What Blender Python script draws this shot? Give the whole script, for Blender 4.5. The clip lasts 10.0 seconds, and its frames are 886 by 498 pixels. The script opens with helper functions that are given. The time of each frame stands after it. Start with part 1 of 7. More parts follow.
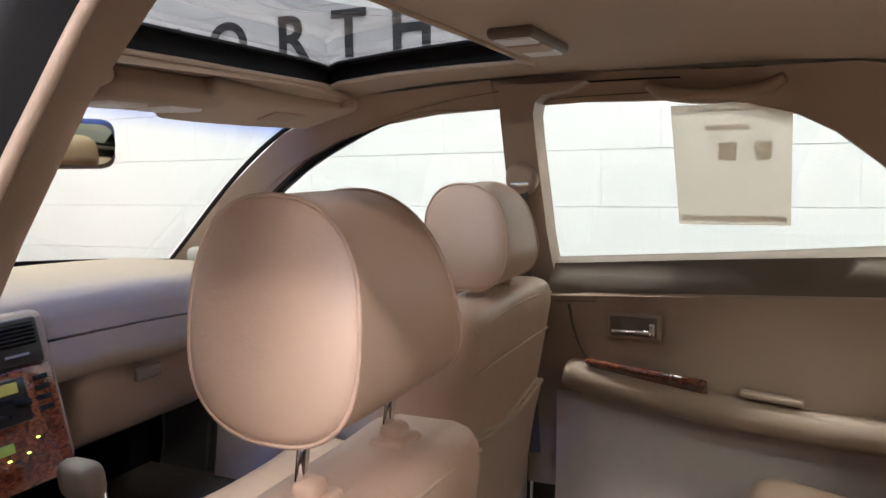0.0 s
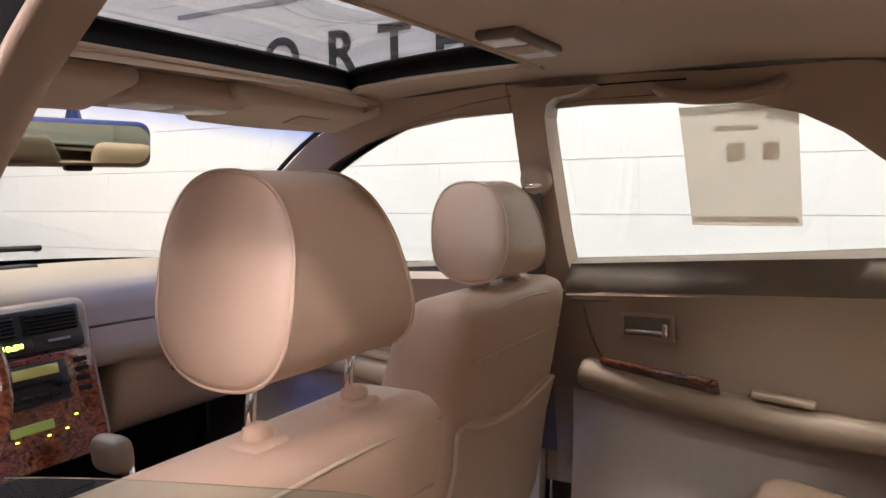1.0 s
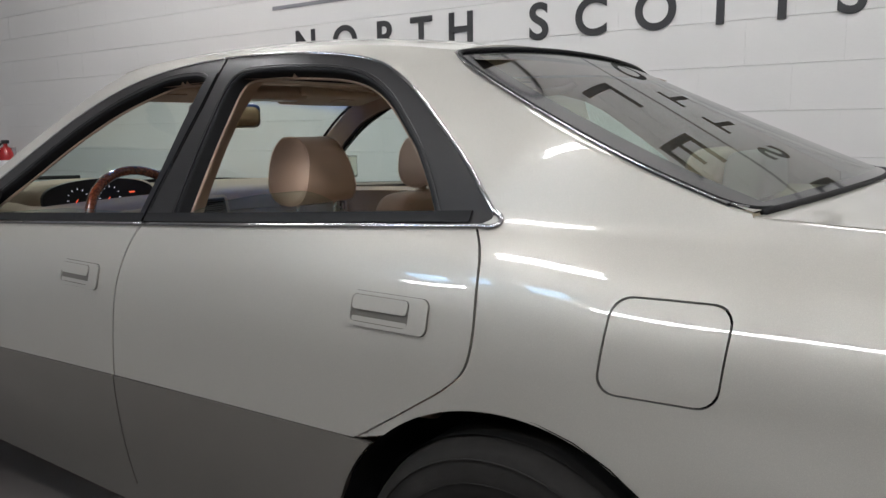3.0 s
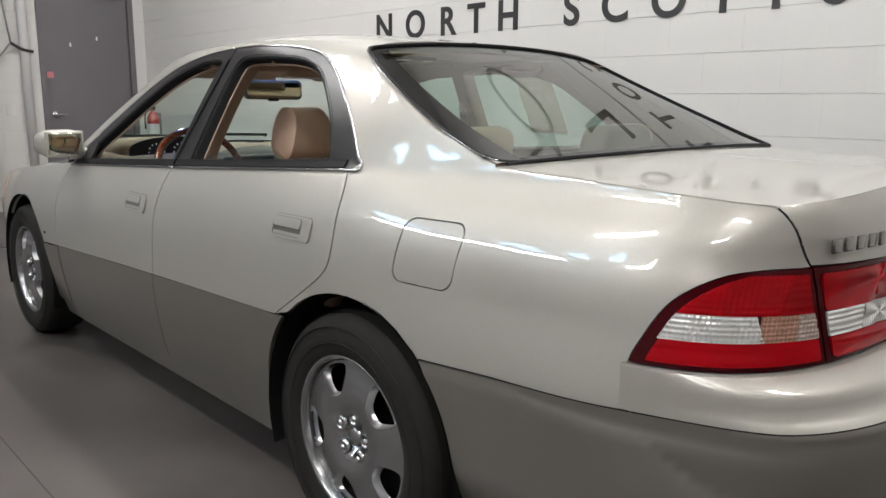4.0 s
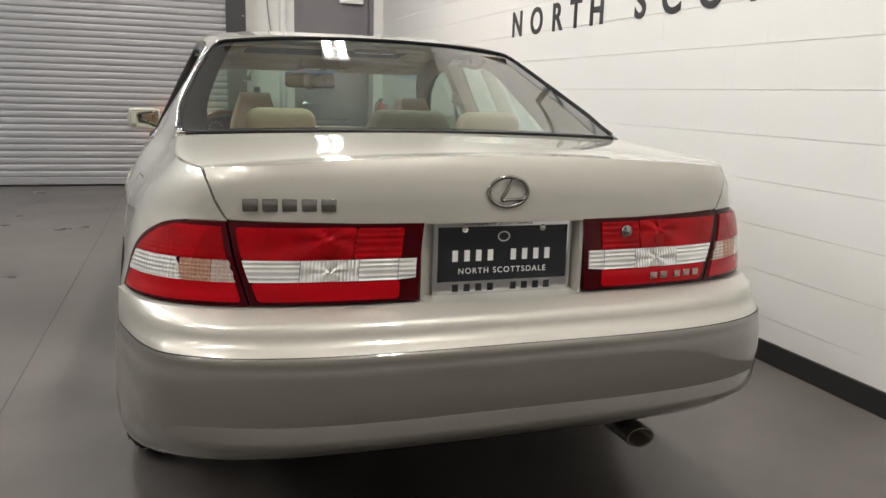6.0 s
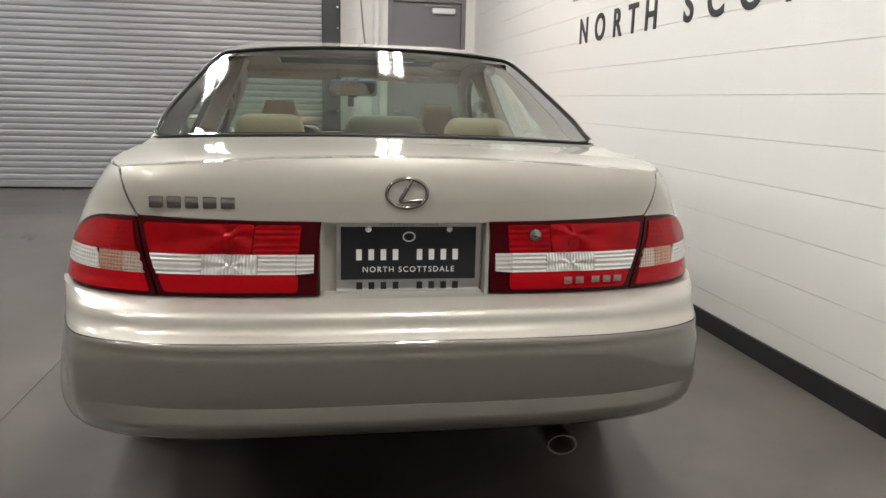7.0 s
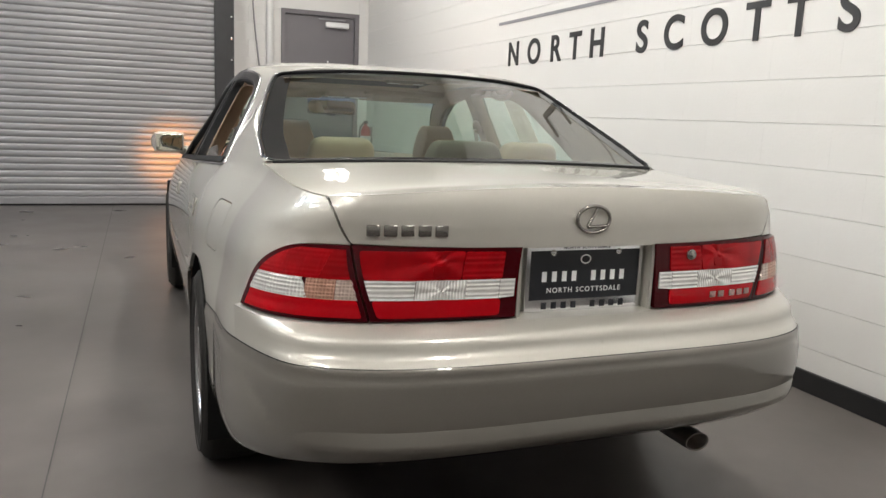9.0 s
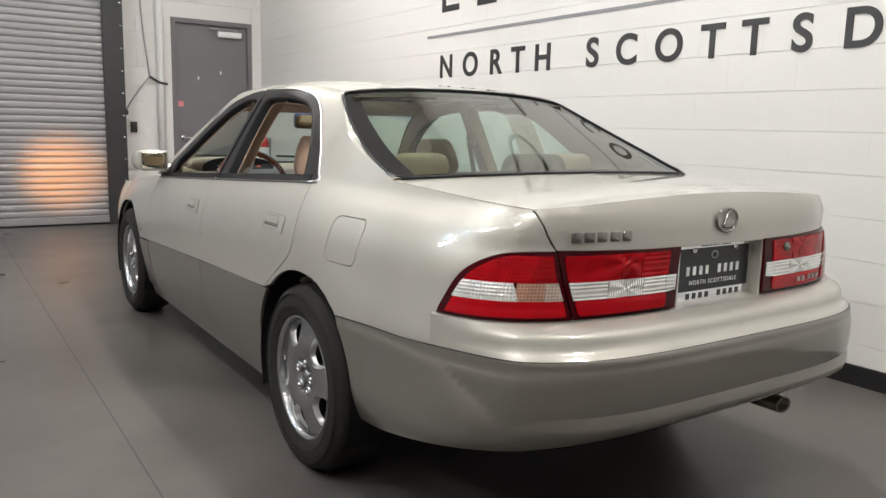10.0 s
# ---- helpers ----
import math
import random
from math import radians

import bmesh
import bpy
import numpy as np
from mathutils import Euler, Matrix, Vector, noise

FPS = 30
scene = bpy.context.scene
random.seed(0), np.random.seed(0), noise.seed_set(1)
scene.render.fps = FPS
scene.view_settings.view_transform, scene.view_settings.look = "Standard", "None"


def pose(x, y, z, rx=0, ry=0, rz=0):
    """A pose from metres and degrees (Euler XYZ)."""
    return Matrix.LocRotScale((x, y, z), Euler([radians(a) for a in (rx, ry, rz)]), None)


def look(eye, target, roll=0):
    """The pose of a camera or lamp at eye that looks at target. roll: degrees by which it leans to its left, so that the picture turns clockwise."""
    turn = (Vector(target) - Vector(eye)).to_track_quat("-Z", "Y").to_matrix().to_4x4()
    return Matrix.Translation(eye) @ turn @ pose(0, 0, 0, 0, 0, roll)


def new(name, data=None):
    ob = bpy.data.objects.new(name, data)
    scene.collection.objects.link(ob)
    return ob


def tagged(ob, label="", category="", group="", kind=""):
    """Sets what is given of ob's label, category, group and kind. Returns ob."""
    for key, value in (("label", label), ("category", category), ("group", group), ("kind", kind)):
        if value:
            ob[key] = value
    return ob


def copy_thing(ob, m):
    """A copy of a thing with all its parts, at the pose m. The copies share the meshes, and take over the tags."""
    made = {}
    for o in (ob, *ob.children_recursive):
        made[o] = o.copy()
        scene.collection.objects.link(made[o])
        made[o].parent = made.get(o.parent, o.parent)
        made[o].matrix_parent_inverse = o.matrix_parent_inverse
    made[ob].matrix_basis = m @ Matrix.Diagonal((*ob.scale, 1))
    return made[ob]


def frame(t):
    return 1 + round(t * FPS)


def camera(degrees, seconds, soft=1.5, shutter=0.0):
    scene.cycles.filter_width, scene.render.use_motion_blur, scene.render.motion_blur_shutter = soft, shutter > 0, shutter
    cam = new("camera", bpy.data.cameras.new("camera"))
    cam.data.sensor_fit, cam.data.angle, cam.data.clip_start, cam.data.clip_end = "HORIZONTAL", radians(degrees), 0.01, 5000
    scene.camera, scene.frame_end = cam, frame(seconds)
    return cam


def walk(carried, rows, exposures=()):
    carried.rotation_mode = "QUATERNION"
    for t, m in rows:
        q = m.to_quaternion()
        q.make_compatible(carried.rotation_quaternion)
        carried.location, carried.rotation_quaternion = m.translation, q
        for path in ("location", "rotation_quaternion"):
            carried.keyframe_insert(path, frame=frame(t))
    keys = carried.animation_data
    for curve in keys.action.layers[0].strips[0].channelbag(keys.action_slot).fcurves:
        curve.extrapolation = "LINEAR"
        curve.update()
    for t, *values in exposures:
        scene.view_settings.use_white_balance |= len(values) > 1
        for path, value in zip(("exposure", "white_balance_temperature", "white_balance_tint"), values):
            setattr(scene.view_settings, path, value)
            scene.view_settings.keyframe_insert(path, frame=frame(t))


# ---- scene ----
cam = camera(60.1, 10.0)
PATH = [
    (0, (-0.906, 0.557, 1.158), (0.911, 1.367, 0.952), -1.0),
    (0.5, (-0.898, 0.468, 1.128), (0.845, 1.431, 0.942), -1.0),
    (1, (-0.914, 0.433, 1.125), (0.828, 1.401, 0.963), -0.8),
    (1.5, (-1.019, 0.373, 1.164), (0.749, 1.29, 0.984), -0.3),
    (1.7, (-1.141, 0.322, 1.191), (0.636, 1.217, 0.992), -0.0),
    (1.9, (-1.296, 0.208, 1.179), (0.466, 1.134, 0.98), -0.2),
    (2, (-1.366, 0.159, 1.179), (0.39, 1.091, 0.967), -0.1),
    (2.2, (-1.495, 0.036, 1.168), (0.243, 1.0, 0.944), 0.1),
    (2.5, (-1.673, -0.205, 1.165), (0.018, 0.829, 0.901), 0.1),
    (2.7, (-1.768, -0.366, 1.163), (-0.106, 0.71, 0.877), -0.2),
    (3.8, (-1.965, -1.319, 1.163), (-0.565, 0.061, 0.796), -0.2),
    (4, (-1.927, -1.476, 1.164), (-0.574, -0.052, 0.788), 0.5),
    (4.5, (-1.709, -1.856, 1.146), (-0.502, -0.309, 0.757), 0.8),
    (5, (-1.421, -2.171, 1.16), (-0.388, -0.503, 0.771), 0.9),
    (5.5, (-1.023, -2.385, 1.156), (-0.169, -0.619, 0.765), 1.2),
    (6, (-0.663, -2.564, 1.154), (-0.034, -0.707, 0.76), 1.7),
    (7.5, (-0.124, -2.745, 1.158), (0.149, -0.799, 0.785), 1.2),
    (8, (-0.229, -2.736, 1.158), (0.143, -0.803, 0.802), 1.7),
    (8.5, (-0.61, -2.722, 1.181), (-0.08, -0.827, 0.824), 2.1),
    (9, (-1.022, -2.618, 1.181), (-0.29, -0.788, 0.842), 2.4),
    (9.5, (-1.453, -2.523, 1.192), (-0.525, -0.781, 0.869), 2.2),
    (10, (-1.874, -2.385, 1.188), (-0.771, -0.746, 0.878), 1.4),
]
# the clip's camera opens up inside the car and is cooler there
EXPOSURES = [(0, 1.12, 6350, 21), (0.5, 1.10, 6600, 26), (1.3, 1.12, 6650, 27), (1.5, 1.12, 6650, 26), (1.8, 0.58, 6400, 21), (2.05, 0.12, 6250, 17), (2.4, -0.29, 6050, 12), (3.4, -0.25, 6150, 11), (4.0, 0.02, 6250, 10), (4.5, 0.22, 6400, 10), (6.0, 0.41, 6550, 9), (8.0, 0.42, 6550, 9), (10.0, 0.34, 6400, 9)]
walk(cam, [(t, look(eye, target, roll)) for t, eye, target, roll in PATH], EXPOSURES)

# ---------------------------------------------------------------- world, light
world = bpy.data.worlds.new("world")
world.use_nodes = True
scene.world = world
world.node_tree.nodes["Background"].inputs[0].default_value = (0.75, 0.8, 0.9, 1)
world.node_tree.nodes["Background"].inputs[1].default_value = 0.05
scene.view_settings.exposure = 0.0

WALL_X, FAR_Y, LEFT_X, BACK_Y, CEIL = 1.82, 7.45, -11.0, -8.5, 4.4


# ---------------------------------------------------------------- materials
def mat(name, base, rough=0.5, metal=0.0, coat=0.0, noise_scale=0.0, noise_amount=0.0, bump=0.0, bump_scale=200.0, sheen=0.0, rough_var=0.0):
    m = bpy.data.materials.new(name)
    m.use_nodes = True
    nt = m.node_tree
    b = nt.nodes["Principled BSDF"]
    b.inputs["Base Color"].default_value = (*base, 1)
    b.inputs["Roughness"].default_value = rough
    b.inputs["Metallic"].default_value = metal
    b.inputs["Coat Weight"].default_value = coat
    b.inputs["Coat Roughness"].default_value = 0.03
    b.inputs["Sheen Weight"].default_value = sheen
    tc = nt.nodes.new("ShaderNodeTexCoord")
    if noise_amount:
        n = nt.nodes.new("ShaderNodeTexNoise")
        n.inputs["Scale"].default_value = noise_scale
        n.inputs["Detail"].default_value = 6
        nt.links.new(tc.outputs["Object"], n.inputs["Vector"])
        mx = nt.nodes.new("ShaderNodeMix")
        mx.data_type = "RGBA"
        mx.inputs[6].default_value = (*[c * (1 - noise_amount) for c in base], 1)
        mx.inputs[7].default_value = (*[min(1, c * (1 + noise_amount)) for c in base], 1)
        nt.links.new(n.outputs["Fac"], mx.inputs[0])
        nt.links.new(mx.outputs[2], b.inputs["Base Color"])
        if rough_var:
            mr = nt.nodes.new("ShaderNodeMapRange")
            mr.inputs["To Min"].default_value = rough - rough_var
            mr.inputs["To Max"].default_value = rough + rough_var
            nt.links.new(n.outputs["Fac"], mr.inputs["Value"])
            nt.links.new(mr.outputs[0], b.inputs["Roughness"])
    if bump:
        n2 = nt.nodes.new("ShaderNodeTexNoise")
        n2.inputs["Scale"].default_value = bump_scale
        n2.inputs["Detail"].default_value = 3
        nt.links.new(tc.outputs["Object"], n2.inputs["Vector"])
        bp = nt.nodes.new("ShaderNodeBump")
        bp.inputs["Strength"].default_value = bump
        bp.inputs["Distance"].default_value = 0.002
        nt.links.new(n2.outputs["Fac"], bp.inputs["Height"])
        nt.links.new(bp.outputs[0], b.inputs["Normal"])
    return m


def leather(name, base):
    """Beige leather: fine cell grain, soft creases, faint rubbed patches."""
    m = mat(name, base, rough=0.42, noise_scale=4, noise_amount=0.07, rough_var=0.06)
    nt = m.node_tree
    b = nt.nodes["Principled BSDF"]
    tc = nt.nodes.new("ShaderNodeTexCoord")
    v = nt.nodes.new("ShaderNodeTexVoronoi")
    v.inputs["Scale"].default_value = 420
    n = nt.nodes.new("ShaderNodeTexNoise")
    n.inputs["Scale"].default_value = 22
    n.inputs["Detail"].default_value = 5
    nt.links.new(tc.outputs["Object"], v.inputs["Vector"])
    nt.links.new(tc.outputs["Object"], n.inputs["Vector"])
    b1 = nt.nodes.new("ShaderNodeBump")
    b1.inputs["Strength"].default_value = 0.10
    b1.inputs["Distance"].default_value = 0.001
    b2 = nt.nodes.new("ShaderNodeBump")
    b2.inputs["Strength"].default_value = 0.22
    b2.inputs["Distance"].default_value = 0.006
    nt.links.new(v.outputs["Distance"], b1.inputs["Height"])
    nt.links.new(n.outputs["Fac"], b2.inputs["Height"])
    nt.links.new(b2.outputs[0], b1.inputs["Normal"])
    nt.links.new(b1.outputs[0], b.inputs["Normal"])
    return m


def paint(name, base, flake):
    """Metallic car paint with a pearl flake under clear coat."""
    m = mat(name, base, rough=0.40, metal=0.38, coat=1.0)
    nt = m.node_tree
    b = nt.nodes["Principled BSDF"]
    tc = nt.nodes.new("ShaderNodeTexCoord")
    v = nt.nodes.new("ShaderNodeTexVoronoi")
    v.inputs["Scale"].default_value = 900
    nt.links.new(tc.outputs["Object"], v.inputs["Vector"])
    n = nt.nodes.new("ShaderNodeTexNoise")
    n.inputs["Scale"].default_value = 2.5
    n.inputs["Detail"].default_value = 4
    nt.links.new(tc.outputs["Object"], n.inputs["Vector"])
    mx = nt.nodes.new("ShaderNodeMix")
    mx.data_type = "RGBA"
    mx.inputs[6].default_value = (*base, 1)
    mx.inputs[7].default_value = (*flake, 1)
    mul = nt.nodes.new("ShaderNodeMath")
    mul.operation = "MULTIPLY"
    nt.links.new(v.outputs["Distance"], mul.inputs[0])
    mul.inputs[1].default_value = 0.6
    nt.links.new(mul.outputs[0], mx.inputs[0])
    nt.links.new(mx.outputs[2], b.inputs["Base Color"])
    mr = nt.nodes.new("ShaderNodeMapRange")
    mr.inputs["To Min"].default_value = 0.37
    mr.inputs["To Max"].default_value = 0.46
    nt.links.new(n.outputs["Fac"], mr.inputs["Value"])
    nt.links.new(mr.outputs[0], b.inputs["Roughness"])
    return m


def glass(name, tint, ior=1.5, gloss_rough=0.0):
    """Thin pane: tinted see-through, with the reflection of its surface."""
    m = bpy.data.materials.new(name)
    m.use_nodes = True
    nt = m.node_tree
    nt.nodes.remove(nt.nodes["Principled BSDF"])
    out = nt.nodes["Material Output"]
    t = nt.nodes.new("ShaderNodeBsdfTransparent")
    t.inputs[0].default_value = (*tint, 1)
    g = nt.nodes.new("ShaderNodeBsdfGlossy")
    g.inputs["Roughness"].default_value = gloss_rough
    lw = nt.nodes.new("ShaderNodeLayerWeight")
    lw.inputs[0].default_value = 0.5
    pw = nt.nodes.new("ShaderNodeMath")
    pw.operation, pw.inputs[1].default_value = "POWER", 5.0
    f = nt.nodes.new("ShaderNodeMath")
    f.operation = "MULTIPLY_ADD"
    low = ((ior - 1) / (ior + 1)) ** 2 * 2
    f.inputs[1].default_value, f.inputs[2].default_value = 1 - low, low
    nt.links.new(lw.outputs["Facing"], pw.inputs[0])
    nt.links.new(pw.outputs[0], f.inputs[0])
    mx = nt.nodes.new("ShaderNodeMixShader")
    nt.links.new(f.outputs[0], mx.inputs[0])
    nt.links.new(t.outputs[0], mx.inputs[1])
    nt.links.new(g.outputs[0], mx.inputs[2])
    nt.links.new(mx.outputs[0], out.inputs[0])
    return m


def glow(name, colour, strength):
    m = bpy.data.materials.new(name)
    m.use_nodes = True
    b = m.node_tree.nodes["Principled BSDF"]
    b.inputs["Base Color"].default_value = (*colour, 1)
    b.inputs["Emission Color"].default_value = (*colour, 1)
    b.inputs["Emission Strength"].default_value = strength
    return m


M_PAINT = paint("champagne_paint", (0.435, 0.418, 0.376), (0.57, 0.548, 0.495))
M_CLAD = paint("taupe_paint", (0.150, 0.138, 0.120), (0.21, 0.196, 0.17))
M_BLACK = mat("black_trim", (0.019, 0.018, 0.0185), rough=0.30, noise_scale=30, noise_amount=0.15, bump=0.05, bump_scale=600)
M_SEAL = mat("rubber_seal", (0.014, 0.014, 0.015), rough=0.55, noise_scale=40, noise_amount=0.2)
M_GLOSSBLACK = mat("gloss_black", (0.010, 0.010, 0.012), rough=0.28)
M_FRIT = mat("black_glass_border", (0.006, 0.006, 0.007), rough=0.06)
M_DARK = mat("underbody", (0.01, 0.01, 0.01), rough=0.9, noise_scale=9, noise_amount=0.3)
M_CHROME = mat("chrome", (0.82, 0.82, 0.84), rough=0.09, metal=1.0)
M_BRIGHT = mat("bright_trim", (0.50, 0.50, 0.51), rough=0.13, metal=1.0)
M_PIPE = mat("dull_steel", (0.23, 0.21, 0.19), rough=0.38, metal=0.9, noise_scale=20, noise_amount=0.3)
M_MODEL = mat("pink_chrome", (0.42, 0.25, 0.235), rough=0.22, metal=0.85)
M_BADGE = mat("smoked_chrome", (0.30, 0.285, 0.27), rough=0.16, metal=1.0)
M_DASH = mat("dash_vinyl", (0.30, 0.238, 0.185), rough=0.85, noise_scale=6, noise_amount=0.06, bump=0.3, bump_scale=420)
M_ALLOY = mat("alloy", (0.37, 0.37, 0.375), rough=0.24, metal=0.92, coat=0.3, noise_scale=12, noise_amount=0.05)
M_RIMCUT = mat("polished_alloy", (0.50, 0.50, 0.505), rough=0.28, metal=0.95, noise_scale=20, noise_amount=0.05)
M_RUBBER = mat("tyre_rubber", (0.020, 0.0185, 0.017), rough=0.8, noise_scale=25, noise_amount=0.25, bump=0.15, bump_scale=120)
for m_, v_ in ((M_DASH, 0.15), (M_SEAL, 0.12), (M_BLACK, 0.35), (M_DARK, 0.1), (M_RUBBER, 0.2)):
    m_.node_tree.nodes["Principled BSDF"].inputs["Specular IOR Level"].default_value = v_
M_LEATHER = leather("beige_leather", (0.58, 0.412, 0.303))
M_TRIM = mat("beige_trim", (0.385, 0.28, 0.205), rough=0.5, noise_scale=5, noise_amount=0.06, bump=0.25, bump_scale=500)
M_TRIM_DK = mat("brown_trim", (0.155, 0.118, 0.088), rough=0.5, noise_scale=8, noise_amount=0.1, bump=0.25, bump_scale=450)
M_HEAD = mat("headliner_fabric", (0.47, 0.355, 0.26), rough=0.95, noise_scale=14, noise_amount=0.05, bump=0.3, bump_scale=900, sheen=0.2)
M_CARPET = mat("carpet", (0.13, 0.105, 0.085), rough=1.0, noise_scale=60, noise_amount=0.25, bump=0.8, bump_scale=400)
M_DOORCARPET = mat("door_lower_trim", (0.60, 0.50, 0.47), rough=0.8, noise_scale=30, noise_amount=0.08, bump=0.4, bump_scale=500)
M_SEAM = mat("seam_thread", (0.60, 0.47, 0.35), rough=0.6, noise_scale=200, noise_amount=0.15)
M_GLASS = glass("tinted_glass", (0.755, 0.875, 0.83), 1.52)
M_REARGLASS = glass("rear_glass", (0.53, 0.635, 0.565), 1.62)
M_SUNGLASS = glass("sunroof_glass", (0.34, 0.38, 0.40), 1.5)
M_SHADE = glass("blue_shade_band", (0.70, 0.80, 0.76), 1.5)
_nt = M_SHADE.node_tree
_tc, _sp, _mr, _mx, _sq, _up = (_nt.nodes.new(k) for k in ("ShaderNodeTexCoord", "ShaderNodeSeparateXYZ", "ShaderNodeMapRange", "ShaderNodeMix", "ShaderNodeMath", "ShaderNodeMath"))
_mx.data_type = "RGBA"
_mr.inputs["From Min"].default_value, _mr.inputs["From Max"].default_value = 1.262, 1.335
_mr.interpolation_type = "SMOOTHSTEP"
_mx.inputs[6].default_value, _mx.inputs[7].default_value = (0.755, 0.875, 0.83, 1), (0.06, 0.20, 0.80, 1)
_sq.operation, _up.operation, _up.inputs[1].default_value = "MULTIPLY", "MULTIPLY_ADD", 0.14
_nt.links.new(_tc.outputs["Object"], _sp.inputs[0])
_nt.links.new(_sp.outputs["X"], _sq.inputs[0])
_nt.links.new(_sp.outputs["X"], _sq.inputs[1])
_nt.links.new(_sq.outputs[0], _up.inputs[0])
_nt.links.new(_sp.outputs["Z"], _up.inputs[2])
_nt.links.new(_up.outputs[0], _mr.inputs["Value"])
_nt.links.new(_mr.outputs[0], _mx.inputs[0])
_nt.links.new(_mx.outputs[2], _nt.nodes["Transparent BSDF"].inputs[0])
M_MIRROR = mat("mirror_glass", (0.78, 0.76, 0.66), rough=0.02, metal=1.0)


def wood(name, dark, light):
    """Lacquered burl wood."""
    m = mat(name, light, rough=0.12, coat=1.0)
    nt = m.node_tree
    b = nt.nodes["Principled BSDF"]
    tc = nt.nodes.new("ShaderNodeTexCoord")
    n = nt.nodes.new("ShaderNodeTexNoise")
    n.inputs["Scale"].default_value = 38
    n.inputs["Detail"].default_value = 8
    n.inputs["Distortion"].default_value = 2.5
    r = nt.nodes.new("ShaderNodeValToRGB")
    r.color_ramp.elements[0].position, r.color_ramp.elements[0].color = 0.35, (*dark, 1)
    r.color_ramp.elements[1].position, r.color_ramp.elements[1].color = 0.68, (*light, 1)
    nt.links.new(tc.outputs["Object"], n.inputs["Vector"])
    nt.links.new(n.outputs["Fac"], r.inputs[0])
    nt.links.new(r.outputs[0], b.inputs["Base Color"])
    return m


M_WOOD = wood("burl_wood", (0.055, 0.012, 0.007), (0.27, 0.075, 0.034))


def plastic(name, base, low, high, rough, metal=0.0, coat=0.6, scale=9.0):
    """Moulded lamp plastic over a reflector, a little uneven inside."""
    m = mat(name, base, rough=rough, metal=metal, coat=coat)
    nt = m.node_tree
    b = nt.nodes["Principled BSDF"]
    tc, n, mx = nt.nodes.new("ShaderNodeTexCoord"), nt.nodes.new("ShaderNodeTexNoise"), nt.nodes.new("ShaderNodeMix")
    n.inputs["Scale"].default_value, n.inputs["Detail"].default_value = scale, 4
    mx.data_type = "RGBA"
    mx.inputs[6].default_value = (*[c * low for c in base], 1)
    mx.inputs[7].default_value = (*[min(1, c * high) for c in base], 1)
    nt.links.new(tc.outputs["Object"], n.inputs["Vector"])
    nt.links.new(n.outputs["Fac"], mx.inputs[0])
    nt.links.new(mx.outputs[2], b.inputs["Base Color"])
    return m


M_RED = plastic("red_lens", (0.38, 0.002, 0.006), 0.35, 1.4, 0.22, metal=0.2, coat=0.22, scale=15)
M_REDDEEP = plastic("deep_red_lens", (0.30, 0.0015, 0.004), 0.5, 1.35, 0.2, metal=0.2, coat=0.22, scale=15)
M_RED2 = plastic("red_reflector", (0.41, 0.002, 0.007), 0.7, 1.15, 0.16, coat=0.25)
M_MAROON = mat("maroon_lens", (0.045, 0.001, 0.003), rough=0.12, coat=0.2)
M_CLEAR = plastic("clear_ribbed_lens", (0.84, 0.83, 0.81), 0.72, 1.2, 0.14, metal=0.35, coat=0.4, scale=30)
M_AMBER = plastic("amber_lens", (0.60, 0.33, 0.24), 0.7, 1.2, 0.16, metal=0.5, scale=30)
for m_ in (M_RED, M_REDDEEP, M_RED2, M_MAROON):
    m_.node_tree.nodes["Principled BSDF"].inputs["Specular IOR Level"].default_value = 0.12
M_AMBERPALE = plastic("pale_amber_lens", (0.66, 0.52, 0.46), 0.75, 1.2, 0.15, metal=0.5, scale=30)
M_PLATE = mat("plate_black", (0.015, 0.016, 0.02), rough=0.25, noise_scale=20, noise_amount=0.1)
M_WHITEINK = mat("white_ink", (0.78, 0.78, 0.78), rough=0.5)
M_SIGN = mat("sign_black", (0.03, 0.03, 0.032), rough=0.5, noise_scale=14, noise_amount=0.2)
M_SIGNGREY = mat("sign_grey", (0.24, 0.24, 0.26), rough=0.5, noise_scale=14, noise_amount=0.15)
M_PAPER = mat("paper", (0.74, 0.66, 0.58), rough=0.7, noise_scale=6, noise_amount=0.04)
_nt = M_PAPER.node_tree
_tl, _mx = _nt.nodes.new("ShaderNodeBsdfTranslucent"), _nt.nodes.new("ShaderNodeMixShader")
_tl.inputs[0].default_value = (0.80, 0.72, 0.62, 1)
_mx.inputs[0].default_value = 0.45
_nt.links.new(_nt.nodes["Principled BSDF"].outputs[0], _mx.inputs[1])
_nt.links.new(_tl.outputs[0], _mx.inputs[2])
_nt.links.new(_mx.outputs[0], _nt.nodes["Material Output"].inputs[0])
M_PAPERINK = M_PAPER.copy()
M_PAPERINK.name = "faint_print"
M_PAPERINK.node_tree.nodes["Translucent BSDF"].inputs[0].default_value = (0.90, 0.84, 0.76, 1)


